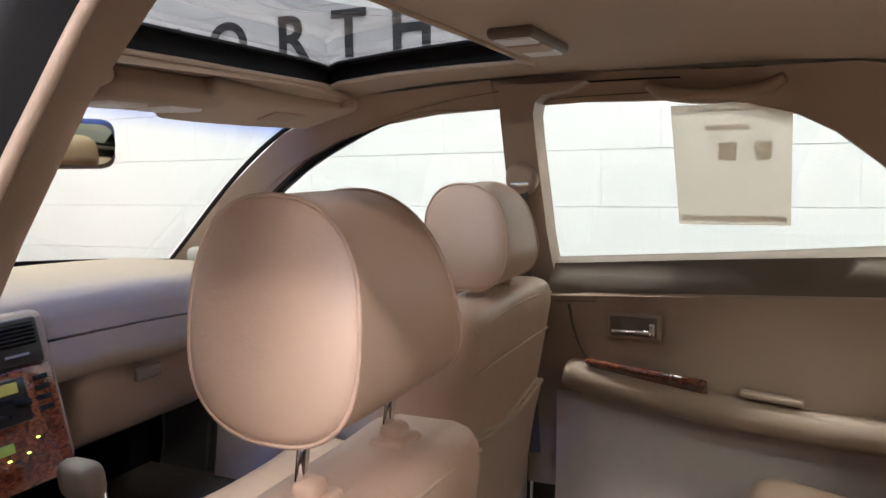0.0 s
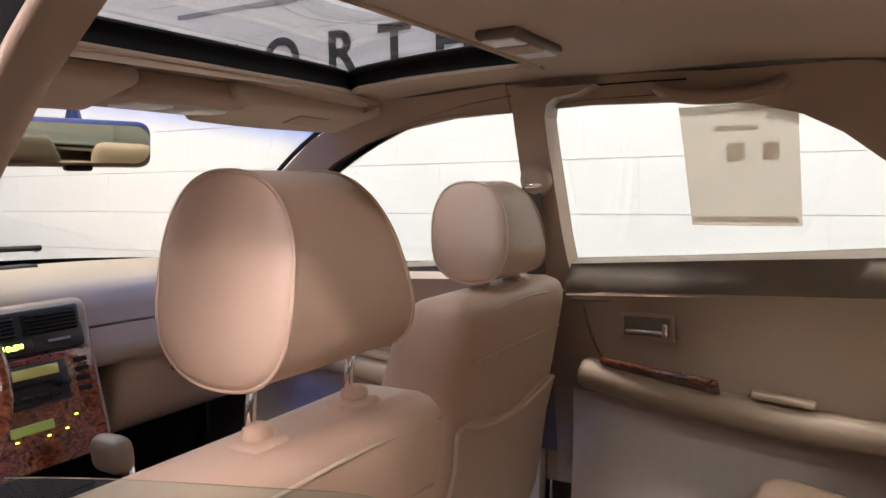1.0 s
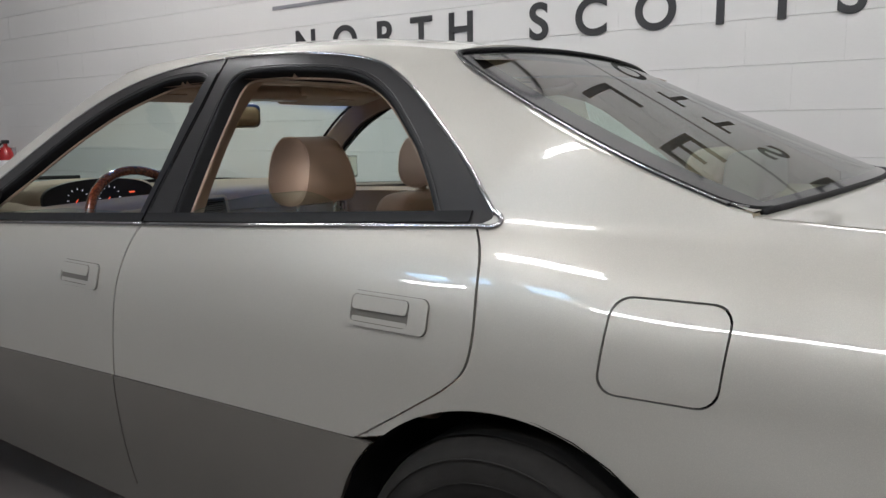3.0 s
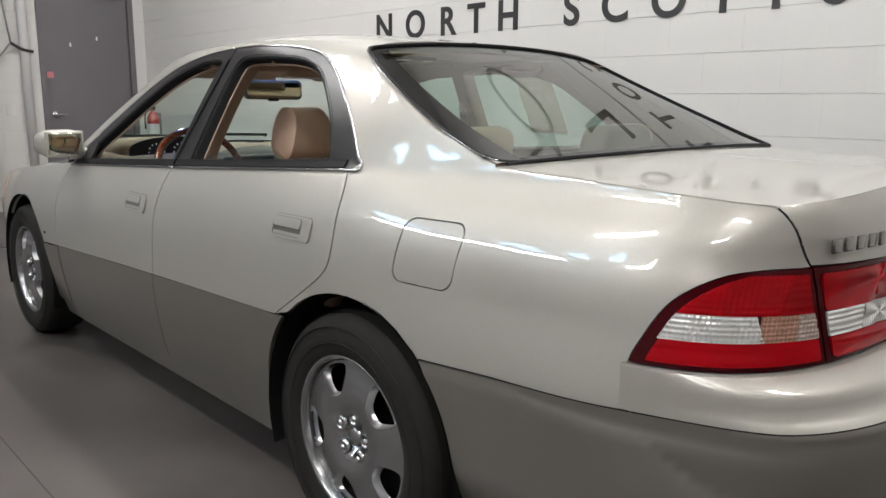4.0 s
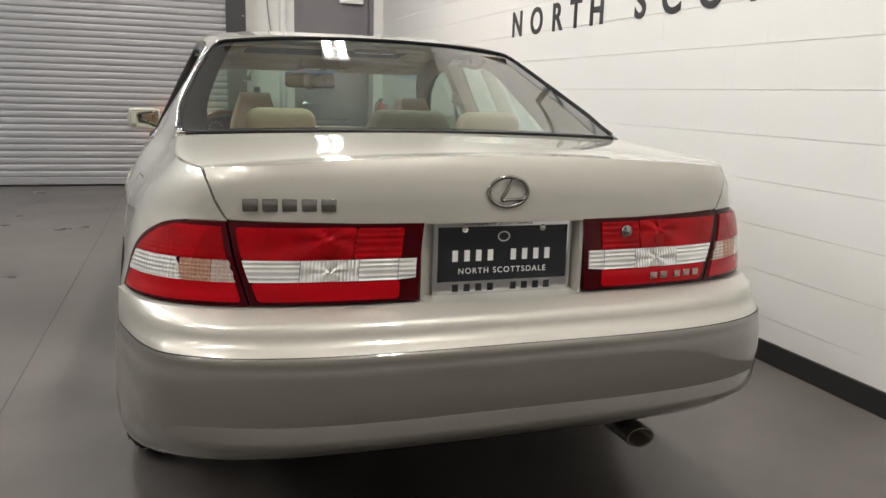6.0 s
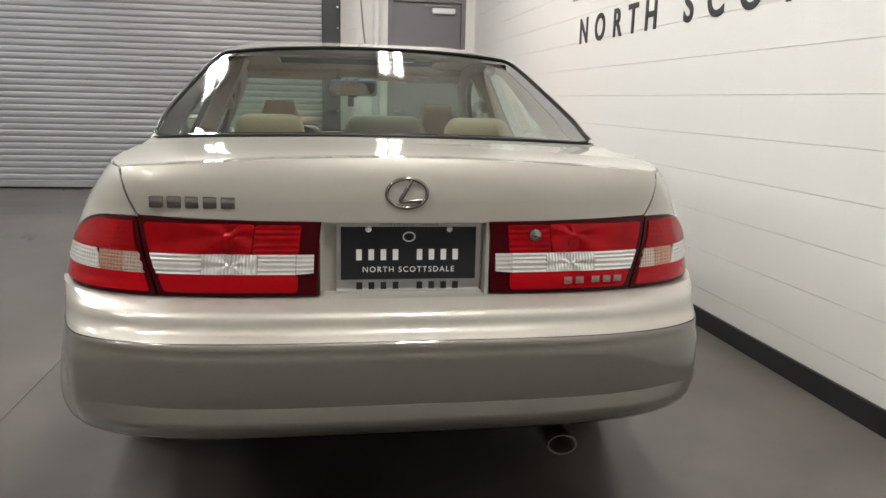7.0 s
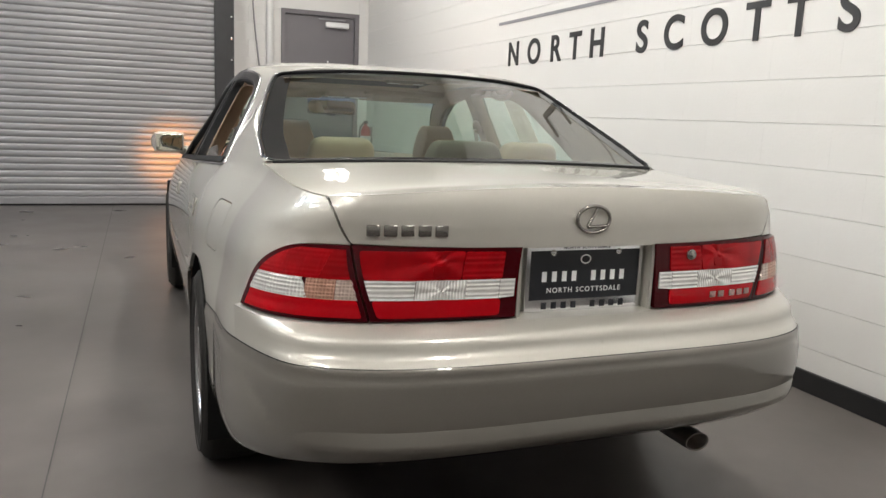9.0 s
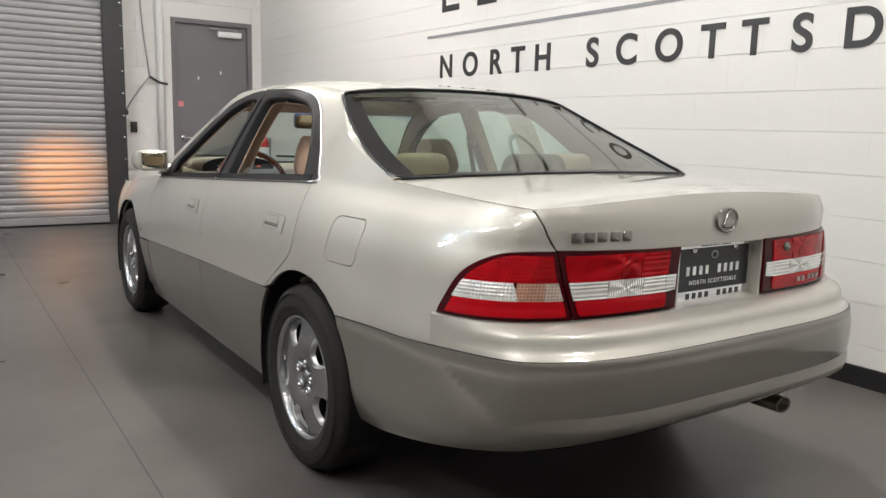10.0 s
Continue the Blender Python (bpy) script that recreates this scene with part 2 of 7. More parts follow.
def block_wall_mat():
    """White painted masonry: fine roller stipple, scuffs, faint grey marks."""
    m = mat("white_block_paint", (0.71, 0.70, 0.685), rough=0.42, noise_scale=1.6, noise_amount=0.035, rough_var=0.1)
    nt = m.node_tree
    b = nt.nodes["Principled BSDF"]
    tc = nt.nodes.new("ShaderNodeTexCoord")
    n = nt.nodes.new("ShaderNodeTexNoise")
    n.inputs["Scale"].default_value = 60
    n.inputs["Detail"].default_value = 8
    bp = nt.nodes.new("ShaderNodeBump")
    bp.inputs["Strength"].default_value = 0.35
    bp.inputs["Distance"].default_value = 0.004
    nt.links.new(tc.outputs["Object"], n.inputs["Vector"])
    nt.links.new(n.outputs["Fac"], bp.inputs["Height"])
    nt.links.new(bp.outputs[0], b.inputs["Normal"])
    return m


def floor_mat():
    """Sealed grey concrete floor: broad cloudy stains, tyre scuffs, semi-gloss."""
    m = mat("sealed_floor", (0.13, 0.12, 0.113), rough=0.34)
    nt = m.node_tree
    b = nt.nodes["Principled BSDF"]
    tc = nt.nodes.new("ShaderNodeTexCoord")
    n1 = nt.nodes.new("ShaderNodeTexNoise")
    n1.inputs["Scale"].default_value = 0.8
    n1.inputs["Detail"].default_value = 5
    n1.inputs["Roughness"].default_value = 0.6
    n2 = nt.nodes.new("ShaderNodeTexNoise")
    n2.inputs["Scale"].default_value = 2.2
    n2.inputs["Detail"].default_value = 3
    for n in (n1, n2):
        nt.links.new(tc.outputs["Object"], n.inputs["Vector"])
    add = nt.nodes.new("ShaderNodeMath")
    add.operation = "ADD"
    nt.links.new(n1.outputs["Fac"], add.inputs[0])
    nt.links.new(n2.outputs["Fac"], add.inputs[1])
    r = nt.nodes.new("ShaderNodeValToRGB")
    r.color_ramp.elements[0].position, r.color_ramp.elements[0].color = 0.38, (0.066, 0.058, 0.054, 1)
    r.color_ramp.elements[1].position, r.color_ramp.elements[1].color = 0.62, (0.118, 0.106, 0.099, 1)
    half = nt.nodes.new("ShaderNodeMath")
    half.operation = "MULTIPLY"
    half.inputs[1].default_value = 0.5
    nt.links.new(add.outputs[0], half.inputs[0])
    nt.links.new(half.outputs[0], r.inputs[0])
    nt.links.new(r.outputs[0], b.inputs["Base Color"])
    mr = nt.nodes.new("ShaderNodeMapRange")
    mr.inputs["From Min"].default_value, mr.inputs["From Max"].default_value = 0.3, 0.7
    mr.inputs["To Min"].default_value, mr.inputs["To Max"].default_value = 0.27, 0.36
    nt.links.new(n2.outputs["Fac"], mr.inputs["Value"])
    nt.links.new(mr.outputs[0], b.inputs["Roughness"])
    return m


M_WALL = block_wall_mat()
M_MORTAR = mat("painted_joint", (0.69, 0.68, 0.665), rough=0.6, noise_scale=30, noise_amount=0.08)
M_FLOOR = floor_mat()
M_FLOOR.node_tree.nodes["Principled BSDF"].inputs["Specular IOR Level"].default_value = 0.28
M_CEIL = mat("white_ceiling", (0.72, 0.72, 0.71), rough=0.8, noise_scale=3, noise_amount=0.04)
M_BASE = mat("black_baseboard", (0.014, 0.014, 0.015), rough=0.45, noise_scale=12, noise_amount=0.3)
M_STEEL = mat("grey_slat_paint", (0.265, 0.26, 0.27), rough=0.42, metal=0.25, noise_scale=2.0, noise_amount=0.10, rough_var=0.08)
M_DOORGREY = mat("grey_door_paint", (0.155, 0.145, 0.155), rough=0.45, noise_scale=3, noise_amount=0.06)
M_JAMB = mat("dark_guide_steel", (0.02, 0.02, 0.022), rough=0.5, noise_scale=10, noise_amount=0.3)
M_TUBE = glow("lamp_tube", (1.0, 0.965, 0.91), 80.0)
M_PANEL = glow("lamp_panel", (0.42, 0.72, 1.0), 16.0)
M_FIXTURE = mat("fixture_white", (0.75, 0.75, 0.75), rough=0.4)
M_REDPAINT = mat("extinguisher_red", (0.42, 0.02, 0.02), rough=0.25, coat=0.6)
M_PINK = mat("pink_tag", (0.62, 0.22, 0.24), rough=0.6)
M_GREENLCD = glow("lcd_green", (0.22, 0.30, 0.06), 0.10)
M_YELLOWLCD = mat("lcd_yellow", (0.50, 0.45, 0.10), rough=0.25)
M_LED = glow("green_led", (0.55, 0.9, 0.1), 3.0)
M_TURN = glow("amber_marker", (1.0, 0.30, 0.04), 40.0)
M_GAUGE = glow("gauge_white", (0.9, 0.9, 0.95), 0.8)
M_NEEDLE = glow("gauge_red", (1.0, 0.12, 0.05), 1.5)


# ---------------------------------------------------------------- building helpers
from mathutils.geometry import delaunay_2d_cdt


def finish(me, material, smooth=True):
    me.materials.append(material)
    if smooth:
        me.polygons.foreach_set("use_smooth", [True] * len(me.polygons))
    return me


def part(name, bm, material, parent=None, label="", smooth=True, angle=None):
    me = bm if isinstance(bm, bpy.types.Mesh) else bpy.data.meshes.new(name)
    if me is not bm:
        bm.to_mesh(me)
        bm.free()
    finish(me, material, smooth)
    if smooth and angle is not None:
        me.set_sharp_from_angle(angle=radians(angle))
    ob = new(name, me)
    if parent is not None:
        ob.parent = parent
        ob.matrix_parent_inverse = Matrix.Identity(4)
    if label:
        tagged(ob, label=label)
    return ob


def thing(name, label, category, group="", kind="", at=(0, 0, 0)):
    ob = new(name)
    ob.empty_display_size = 0.1
    ob.location = at
    return tagged(ob, label, category, group, kind)


def box(bm, lo, hi):
    vs = [bm.verts.new((x, y, z)) for x in (lo[0], hi[0]) for y in (lo[1], hi[1]) for z in (lo[2], hi[2])]
    for f in ((0, 1, 3, 2), (4, 6, 7, 5), (0, 4, 5, 1), (2, 3, 7, 6), (0, 2, 6, 4), (1, 5, 7, 3)):
        bm.faces.new([vs[i] for i in f])
    return vs


def boxm(lo, hi, bevel=0.0, seg=2):
    bm = bmesh.new()
    box(bm, lo, hi)
    if bevel:
        bmesh.ops.bevel(bm, geom=bm.edges[:], offset=bevel, segments=seg, profile=0.5, affect="EDGES")
    return bm


def rbox(size, r, n=8, deform=None, bm=None, at=(0, 0, 0)):
    """A soft rounded box of size (x, y, z) with corner radius r; deform maps each point."""
    own = bm if bm is not None else bmesh.new()
    half = [s / 2 for s in size]
    r = min(r, *[h * 0.999 for h in half])
    index = {}
    ticks = []
    for h in half:
        core = h - r
        t = [-h + r * (1 - math.cos(a * math.pi / 2 / 3)) for a in range(4)]
        t += [-core + 2 * core * i / n for i in range(1, n)]
        t += [-q for q in reversed(t[:4])]
        ticks.append(sorted(set(round(q, 6) for q in t)))

    def vert(x, y, z):
        key = (round(x, 5), round(y, 5), round(z, 5))
        if key not in index:
            p = Vector((x, y, z))
            core = Vector([max(-(h - r), min(h - r, c)) for c, h in zip(p, half)])
            d = p - core
            if d.length > 1e-9:
                p = core + d.normalized() * r
            if deform:
                p = Vector(deform(p))
            index[key] = own.verts.new(p + Vector(at))
        return index[key]

    for axis in range(3):
        a, b = [i for i in range(3) if i != axis]
        for side in (-1, 1):
            for i in range(len(ticks[a]) - 1):
                for j in range(len(ticks[b]) - 1):
                    quad = []
                    for u, v in ((i, j), (i + 1, j), (i + 1, j + 1), (i, j + 1)):
                        c = [0, 0, 0]
                        c[axis], c[a], c[b] = side * half[axis], ticks[a][u], ticks[b][v]
                        quad.append(vert(*c))
                    if (side > 0) == (axis == 1):
                        quad.reverse()
                    quad = list(dict.fromkeys(quad))
                    if len(quad) > 2:
                        own.faces.new(quad)
    return own


def tube(points, radius, sides=8, closed=False, bm=None, taper=None):
    """A round bar along points."""
    own = bm if bm is not None else bmesh.new()
    pts = [Vector(p) for p in points]
    rings = []
    n = len(pts)
    up = Vector((0.13, 0.21, 0.97)).normalized()
    for i, p in enumerate(pts):
        d = pts[(i + 1) % n] - pts[i - 1] if closed else pts[min(i + 1, n - 1)] - pts[max(i - 1, 0)]
        d.normalize()
        a = d.cross(up)
        if a.length < 1e-3:
            a = d.cross(Vector((1, 0, 0)))
        a.normalize()
        b = d.cross(a)
        rr = radius * (taper(i / max(1, n - 1)) if taper else 1)
        rings.append([own.verts.new(p + rr * (a * math.cos(k * 2 * math.pi / sides) + b * math.sin(k * 2 * math.pi / sides))) for k in range(sides)])
    for i in range(n if closed else n - 1):
        r0, r1 = rings[i], rings[(i + 1) % n]
        for k in range(sides):
            own.faces.new((r0[k], r0[(k + 1) % sides], r1[(k + 1) % sides], r1[k]))
    if not closed:
        own.faces.new(list(reversed(rings[0])))
        own.faces.new(rings[-1])
    return own


def curve(points, steps=8, closed=False):
    """Catmull-Rom through points (2D or 3D)."""
    pts = [Vector(p) for p in points]
    n = len(pts)
    out = []
    for i in range(n if closed else n - 1):
        p = [pts[(i + k) % n] if closed else pts[max(0, min(n - 1, i + k))] for k in (-1, 0, 1, 2)]
        for s in range(steps):
            t = s / steps
            out.append(0.5 * ((2 * p[1]) + (p[2] - p[0]) * t + (2 * p[0] - 5 * p[1] + 4 * p[2] - p[3]) * t * t + (3 * p[1] - p[0] - 3 * p[2] + p[3]) * t ** 3))
    if not closed:
        out.append(pts[-1])
    return out


def lathe(profile, sides=48, axis="x", bm=None):
    """Profile of (radius, along) turned about an axis through the origin."""
    own = bm if bm is not None else bmesh.new()
    rings = []
    for r, h in profile:
        ring = []
        for k in range(sides):
            a = 2 * math.pi * k / sides
            c, s = r * math.cos(a), r * math.sin(a)
            ring.append(own.verts.new((h, c, s) if axis == "x" else (c, h, s) if axis == "y" else (c, s, h)))
        rings.append(ring)
    for r0, r1 in zip(rings, rings[1:]):
        for k in range(sides):
            own.faces.new((r0[k], r0[(k + 1) % sides], r1[(k + 1) % sides], r1[k]))
    return own


def inside(p, poly):
    x, y = p[0], p[1]
    hit = False
    j = len(poly) - 1
    for i in range(len(poly)):
        xi, yi, xj, yj = poly[i][0], poly[i][1], poly[j][0], poly[j][1]
        if (yi > y) != (yj > y) and x < (xj - xi) * (y - yi) / (yj - yi) + xi:
            hit = not hit
        j = i
    return hit


def dense(poly, step):
    out = []
    for i in range(len(poly)):
        a, b = Vector(poly[i]).to_2d(), Vector(poly[(i + 1) % len(poly)]).to_2d()
        k = max(1, int((b - a).length / step + 0.5))
        out += [a.lerp(b, t / k) for t in range(k)]
    return out


def panel(poly, surf, step=0.04, holes=(), depth=0.012, centre=(0, 0.9, 0.6), lift=0.0, mirror=False, both=False, fold=None):
    """A sheet on the surface surf(u, v), cut to the outline poly with holes, with folded edges."""
    rings = [dense(poly, step)] + [dense(h, step) for h in holes]
    verts, edges = [], []
    for ring in rings:
        k = len(verts)
        verts += ring
        edges += [(k + i, k + (i + 1) % len(ring)) for i in range(len(ring))]
    us, vs = [p.x for p in rings[0]], [p.y for p in rings[0]]
    u = min(us) + step * 0.5
    barr = np.array([(p.x, p.y) for p in verts])
    while u < max(us):
        v = min(vs) + step * 0.5
        while v < max(vs):
            if inside((u, v), rings[0]) and not any(inside((u, v), h) for h in rings[1:]):
                if np.min((barr[:, 0] - u) ** 2 + (barr[:, 1] - v) ** 2) > (0.45 * step) ** 2:
                    verts.append(Vector((u, v)))
            v += step
        u += step
    cv, _, cf, *_ = delaunay_2d_cdt(verts, edges, [], 0, 1e-6)
    faces = []
    for f in cf:
        c = sum((cv[i] for i in f), Vector((0, 0))) / len(f)
        if inside(c, rings[0]) and not any(inside(c, h) for h in rings[1:]):
            faces.append(list(f))
    P = [Vector(surf(p.x, p.y)) for p in cv]
    N = []
    mid = Vector(centre)
    for p, q in zip(cv, P):
        e = 1e-3
        du = Vector(surf(p.x + e, p.y)) - Vector(surf(p.x - e, p.y))
        dv = Vector(surf(p.x, p.y + e)) - Vector(surf(p.x, p.y - e))
        n = du.cross(dv)
        n = n.normalized() if n.length > 1e-12 else Vector((0, 0, 1))
        N.append(n if n.dot(q - mid) > 0 else -n)
    P = [p + n * lift for p, n in zip(P, N)]
    for f in faces:
        a, b, c = (P[i] for i in f[:3])
        if (b - a).cross(c - a).dot(N[f[0]]) < 0:
            f.reverse()
    count = {}
    for f in faces:
        for i in range(len(f)):
            e = (f[i], f[(i + 1) % len(f)])
            count[e] = count.get(e, 0) + 1
    rim = [e for e in count if (e[1], e[0]) not in count]
    if depth:
        for a, b in rim:
            k = len(P)
            out = (P[b] - P[a]).cross(N[a])
            out = out.normalized() if out.length > 1e-9 else N[a]
            P += [P[a].copy(), P[b].copy()] + ([P[b] + fold, P[a] + fold] if fold else [P[b] - N[b] * depth, P[a] - N[a] * depth])
            N += [out] * 4
            faces.append([k, k + 1, k + 2, k + 3] if fold or depth < 0 else [k + 1, k, k + 3, k + 2])
    if mirror:
        P = [Vector((-p.x, p.y, p.z)) for p in P]
        N = [Vector((-n.x, n.y, n.z)) for n in N]
        faces = [f[::-1] for f in faces]
    if both:
        k = len(P)
        P += [Vector((-p.x, p.y, p.z)) for p in P]
        N += [Vector((-n.x, n.y, n.z)) for n in N]
        faces += [[k + i for i in reversed(f)] for f in faces[:]]
    me = bpy.data.meshes.new("panel")
    me.from_pydata([tuple(p) for p in P], [], faces)
    me.update()
    me.polygons.foreach_set("use_smooth", [True] * len(me.polygons))
    me.normals_split_custom_set_from_vertices([tuple(n) for n in N])
    return me


def ribbon(points, surf, radius, mirror=False, sides=8, lift=0.0, closed=False):
    """A moulding that runs along a line (u, v) on a surface."""
    pts = [Vector(surf(p[0], p[1])) for p in points]
    if lift:
        pts = [p + Vector((p.x, 0, 0)).normalized() * lift for p in pts]
    if mirror:
        pts = [Vector((-p.x, p.y, p.z)) for p in pts]
    return tube(pts, radius, sides, closed=closed)


# ---------------------------------------------------------------- the room
def room():
    floor = part("floor", boxm((LEFT_X - 0.2, BACK_Y - 0.2, -0.2), (WALL_X + 0.2, FAR_Y + 0.4, 0.0)), M_FLOOR, smooth=False)
    tagged(floor, "sealed grey-brown concrete floor with cloudy wear and a saw joint", "floor", kind="structure")
    bm = bmesh.new()
    for x in (-1.32,):
        box(bm, (x - 0.0018, BACK_Y, 0.0005), (x + 0.0018, FAR_Y, 0.0012))
    part("saw_joint", bm, M_BASE, floor, "dark saw-cut joint", smooth=False)
    w = part("wall_right", boxm((WALL_X + 0.0035, BACK_Y - 0.2, 0), (WALL_X + 0.2, FAR_Y + 0.2, CEIL)), M_MORTAR, smooth=False)
    tagged(w, "white painted concrete block wall with thin recessed joints", "wall", kind="structure")
    wl = part("wall_left", boxm((LEFT_X - 0.2, BACK_Y - 0.2, 0), (LEFT_X, FAR_Y + 0.2, CEIL)), M_WALL, smooth=False)
    tagged(wl, "plain white painted wall", "wall", kind="structure")
    wb = part("wall_back", boxm((LEFT_X, BACK_Y - 0.2, 0), (WALL_X, BACK_Y, CEIL)), M_WALL, smooth=False)
    tagged(wb, "plain white painted wall", "wall", kind="structure")
    c = part("ceiling", boxm((LEFT_X - 0.2, BACK_Y - 0.2, CEIL), (WALL_X + 0.2, FAR_Y + 0.4, CEIL + 0.2)), M_CEIL, smooth=False)
    tagged(c, "white ceiling", "ceiling", kind="structure")
    # far wall, with the openings of the shutter and the door
    bm = bmesh.new()
    box(bm, (0.06, FAR_Y, 0), (0.69, FAR_Y + 0.2, CEIL))
    box(bm, (1.68, FAR_Y, 0), (WALL_X, FAR_Y + 0.2, CEIL))
    box(bm, (0.69, FAR_Y, 2.44), (1.68, FAR_Y + 0.2, CEIL))
    box(bm, (LEFT_X, FAR_Y, 3.6), (0.06, FAR_Y + 0.2, CEIL))
    box(bm, (LEFT_X, FAR_Y, 0), (-6.2, FAR_Y + 0.2, 3.6))
    wf = part("wall_far", bm, M_WALL, smooth=False)
    tagged(wf, "white painted end wall round a shutter and a door", "wall", kind="structure")
    bm = bmesh.new()
    box(bm, (-6.4, FAR_Y + 0.22, 0), (WALL_X, FAR_Y + 0.4, 3.8))
    tagged(part("wall_outer", bm, M_JAMB, smooth=False), "dark closing wall behind the doors", "wall", kind="structure")
    bm = boxm((WALL_X - 0.012, BACK_Y, 0.0), (WALL_X + 0.004, FAR_Y - 0.02, 0.10), 0.004)
    tagged(part("baseboard", bm, M_BASE, smooth=False), "black rubber baseboard along the block wall", "baseboard", kind="structure")
    bm = boxm((0.30, FAR_Y - 0.012, 0.0), (0.66, FAR_Y + 0.004, 0.10), 0.004)
    tagged(part("baseboard", bm, M_BASE, smooth=False), "black rubber baseboard on the end wall", "baseboard", kind="structure")
    return w, wf


WALL, WALL_FAR = room()


def shutter():
    """Rolling steel door: interlocking curved slats in dark guides."""
    s = thing("rolling_door", "closed grey steel rolling shutter with ribbed slats", "rolling door", kind="structure")
    y0, x0, x1 = 7.16, -6.1, -0.14
    pitch = 0.075
    bm = bmesh.new()
    prof = [(y0 + 0.004, 0.0), (y0 - 0.002, 0.004), (y0 - 0.0075, 0.010), (y0 - 0.0095, 0.022), (y0 - 0.0095, 0.042), (y0 - 0.0080, 0.058), (y0 - 0.004, 0.065), (y0 + 0.004, 0.069), (y0 + 0.004, pitch)]
    top = [[bm.verts.new((x, y, z)) for y, z in prof] for x in (x0, x1)]
    for a, b, c, d in zip(top[0], top[0][1:], top[1][1:], top[1]):
        bm.faces.new((a, d, c, b))
    me = bpy.data.meshes.new("slat")
    bm.to_mesh(me)
    bm.free()
    finish(me, M_STEEL)
    for i in range(48):
        ob = new("slat", me)
        ob.parent = s
        ob.location = (0, 0, 0.10 + i * pitch)
    part("bottom_bar", boxm((x0, y0 - 0.03, 0.02), (x1, y0 + 0.02, 0.10), 0.005), M_STEEL, s, "grey steel bottom bar", smooth=False)
    part("bottom_seal", boxm((x0, y0 - 0.02, 0.0), (x1, y0 + 0.015, 0.022), 0.004), M_SEAL, s, "black rubber seal", smooth=False)
    bm = bmesh.new()
    box(bm, (-0.16, y0 - 0.06, 0), (0.05, y0 - 0.045, 3.7))
    box(bm, (-0.16, y0 + 0.045, 0), (0.05, y0 + 0.06, 3.7))
    box(bm, (0.03, y0 - 0.045, 0), (0.05, FAR_Y + 0.06, 3.7))
    part("guide_rail", bm, M_JAMB, s, "dark steel guide rail", smooth=False)
    for i in range(14):
        part("bolt", rbox((0.022, 0.014, 0.022), 0.006, 1, at=(0.035, y0 - 0.066, 0.25 + i * 0.25)), M_CHROME, s)
    part("jamb_plate", boxm((0.05, y0 - 0.02, 0), (0.07, FAR_Y, 3.7)), M_JAMB, s, smooth=False)
    return s


def man_door():
    d = thing("door_1", "closed dark grey steel door in a matching frame", "door", kind="structure")
    bm = bmesh.new()
    box(bm, (0.68, FAR_Y - 0.02, 0), (0.735, FAR_Y + 0.08, 2.45))
    box(bm, (1.635, FAR_Y - 0.02, 0), (1.69, FAR_Y + 0.08, 2.45))
    box(bm, (0.735, FAR_Y - 0.02, 2.395), (1.635, FAR_Y + 0.08, 2.45))
    part("door_frame", bm, M_DOORGREY, d, "grey steel frame", smooth=False)
    part("door_leaf", boxm((0.738, FAR_Y + 0.02, 0.01), (1.632, FAR_Y + 0.06, 2.392), 0.002), M_DOORGREY, d, smooth=False)
    part("closer", rbox((0.30, 0.06, 0.07), 0.012, 3, at=(1.40, FAR_Y - 0.012, 2.29)), M_FIXTURE, d, "pale door closer")
    part("closer_arm", boxm((1.15, FAR_Y - 0.05, 2.345), (1.50, FAR_Y - 0.03, 2.36), 0.003), M_STEEL, d)
    part("tag", boxm((0.75, FAR_Y + 0.016, 1.385), (0.815, FAR_Y + 0.019, 1.45)), M_PINK, d, "small pink sticker", smooth=False)
    bm = tube([(0.80, FAR_Y + 0.02, 1.0), (0.80, FAR_Y - 0.04, 1.0), (0.90, FAR_Y - 0.045, 1.0)], 0.011)
    lathe([(0.001, FAR_Y + 0.005), (0.034, FAR_Y + 0.005), (0.036, FAR_Y + 0.02)], 20, "y", bm)
    h = part("lever_handle", bm, M_CHROME, d, "satin steel lever handle")
    for v in h.data.vertices:
        if abs(v.co.x) < 0.05 and abs(v.co.z) < 0.05:
            v.co.x += 0.80
            v.co.z += 1.0
    bm = bmesh.new()
    for x, z in ((1.0, 1.72), (1.28, 1.80)):
        box(bm, (x, FAR_Y + 0.0165, z), (x + 0.018, FAR_Y + 0.019, z + 0.04))
    part("paper_scrap", bm, M_WHITEINK, d, "small white tape marks", smooth=False)
    return d


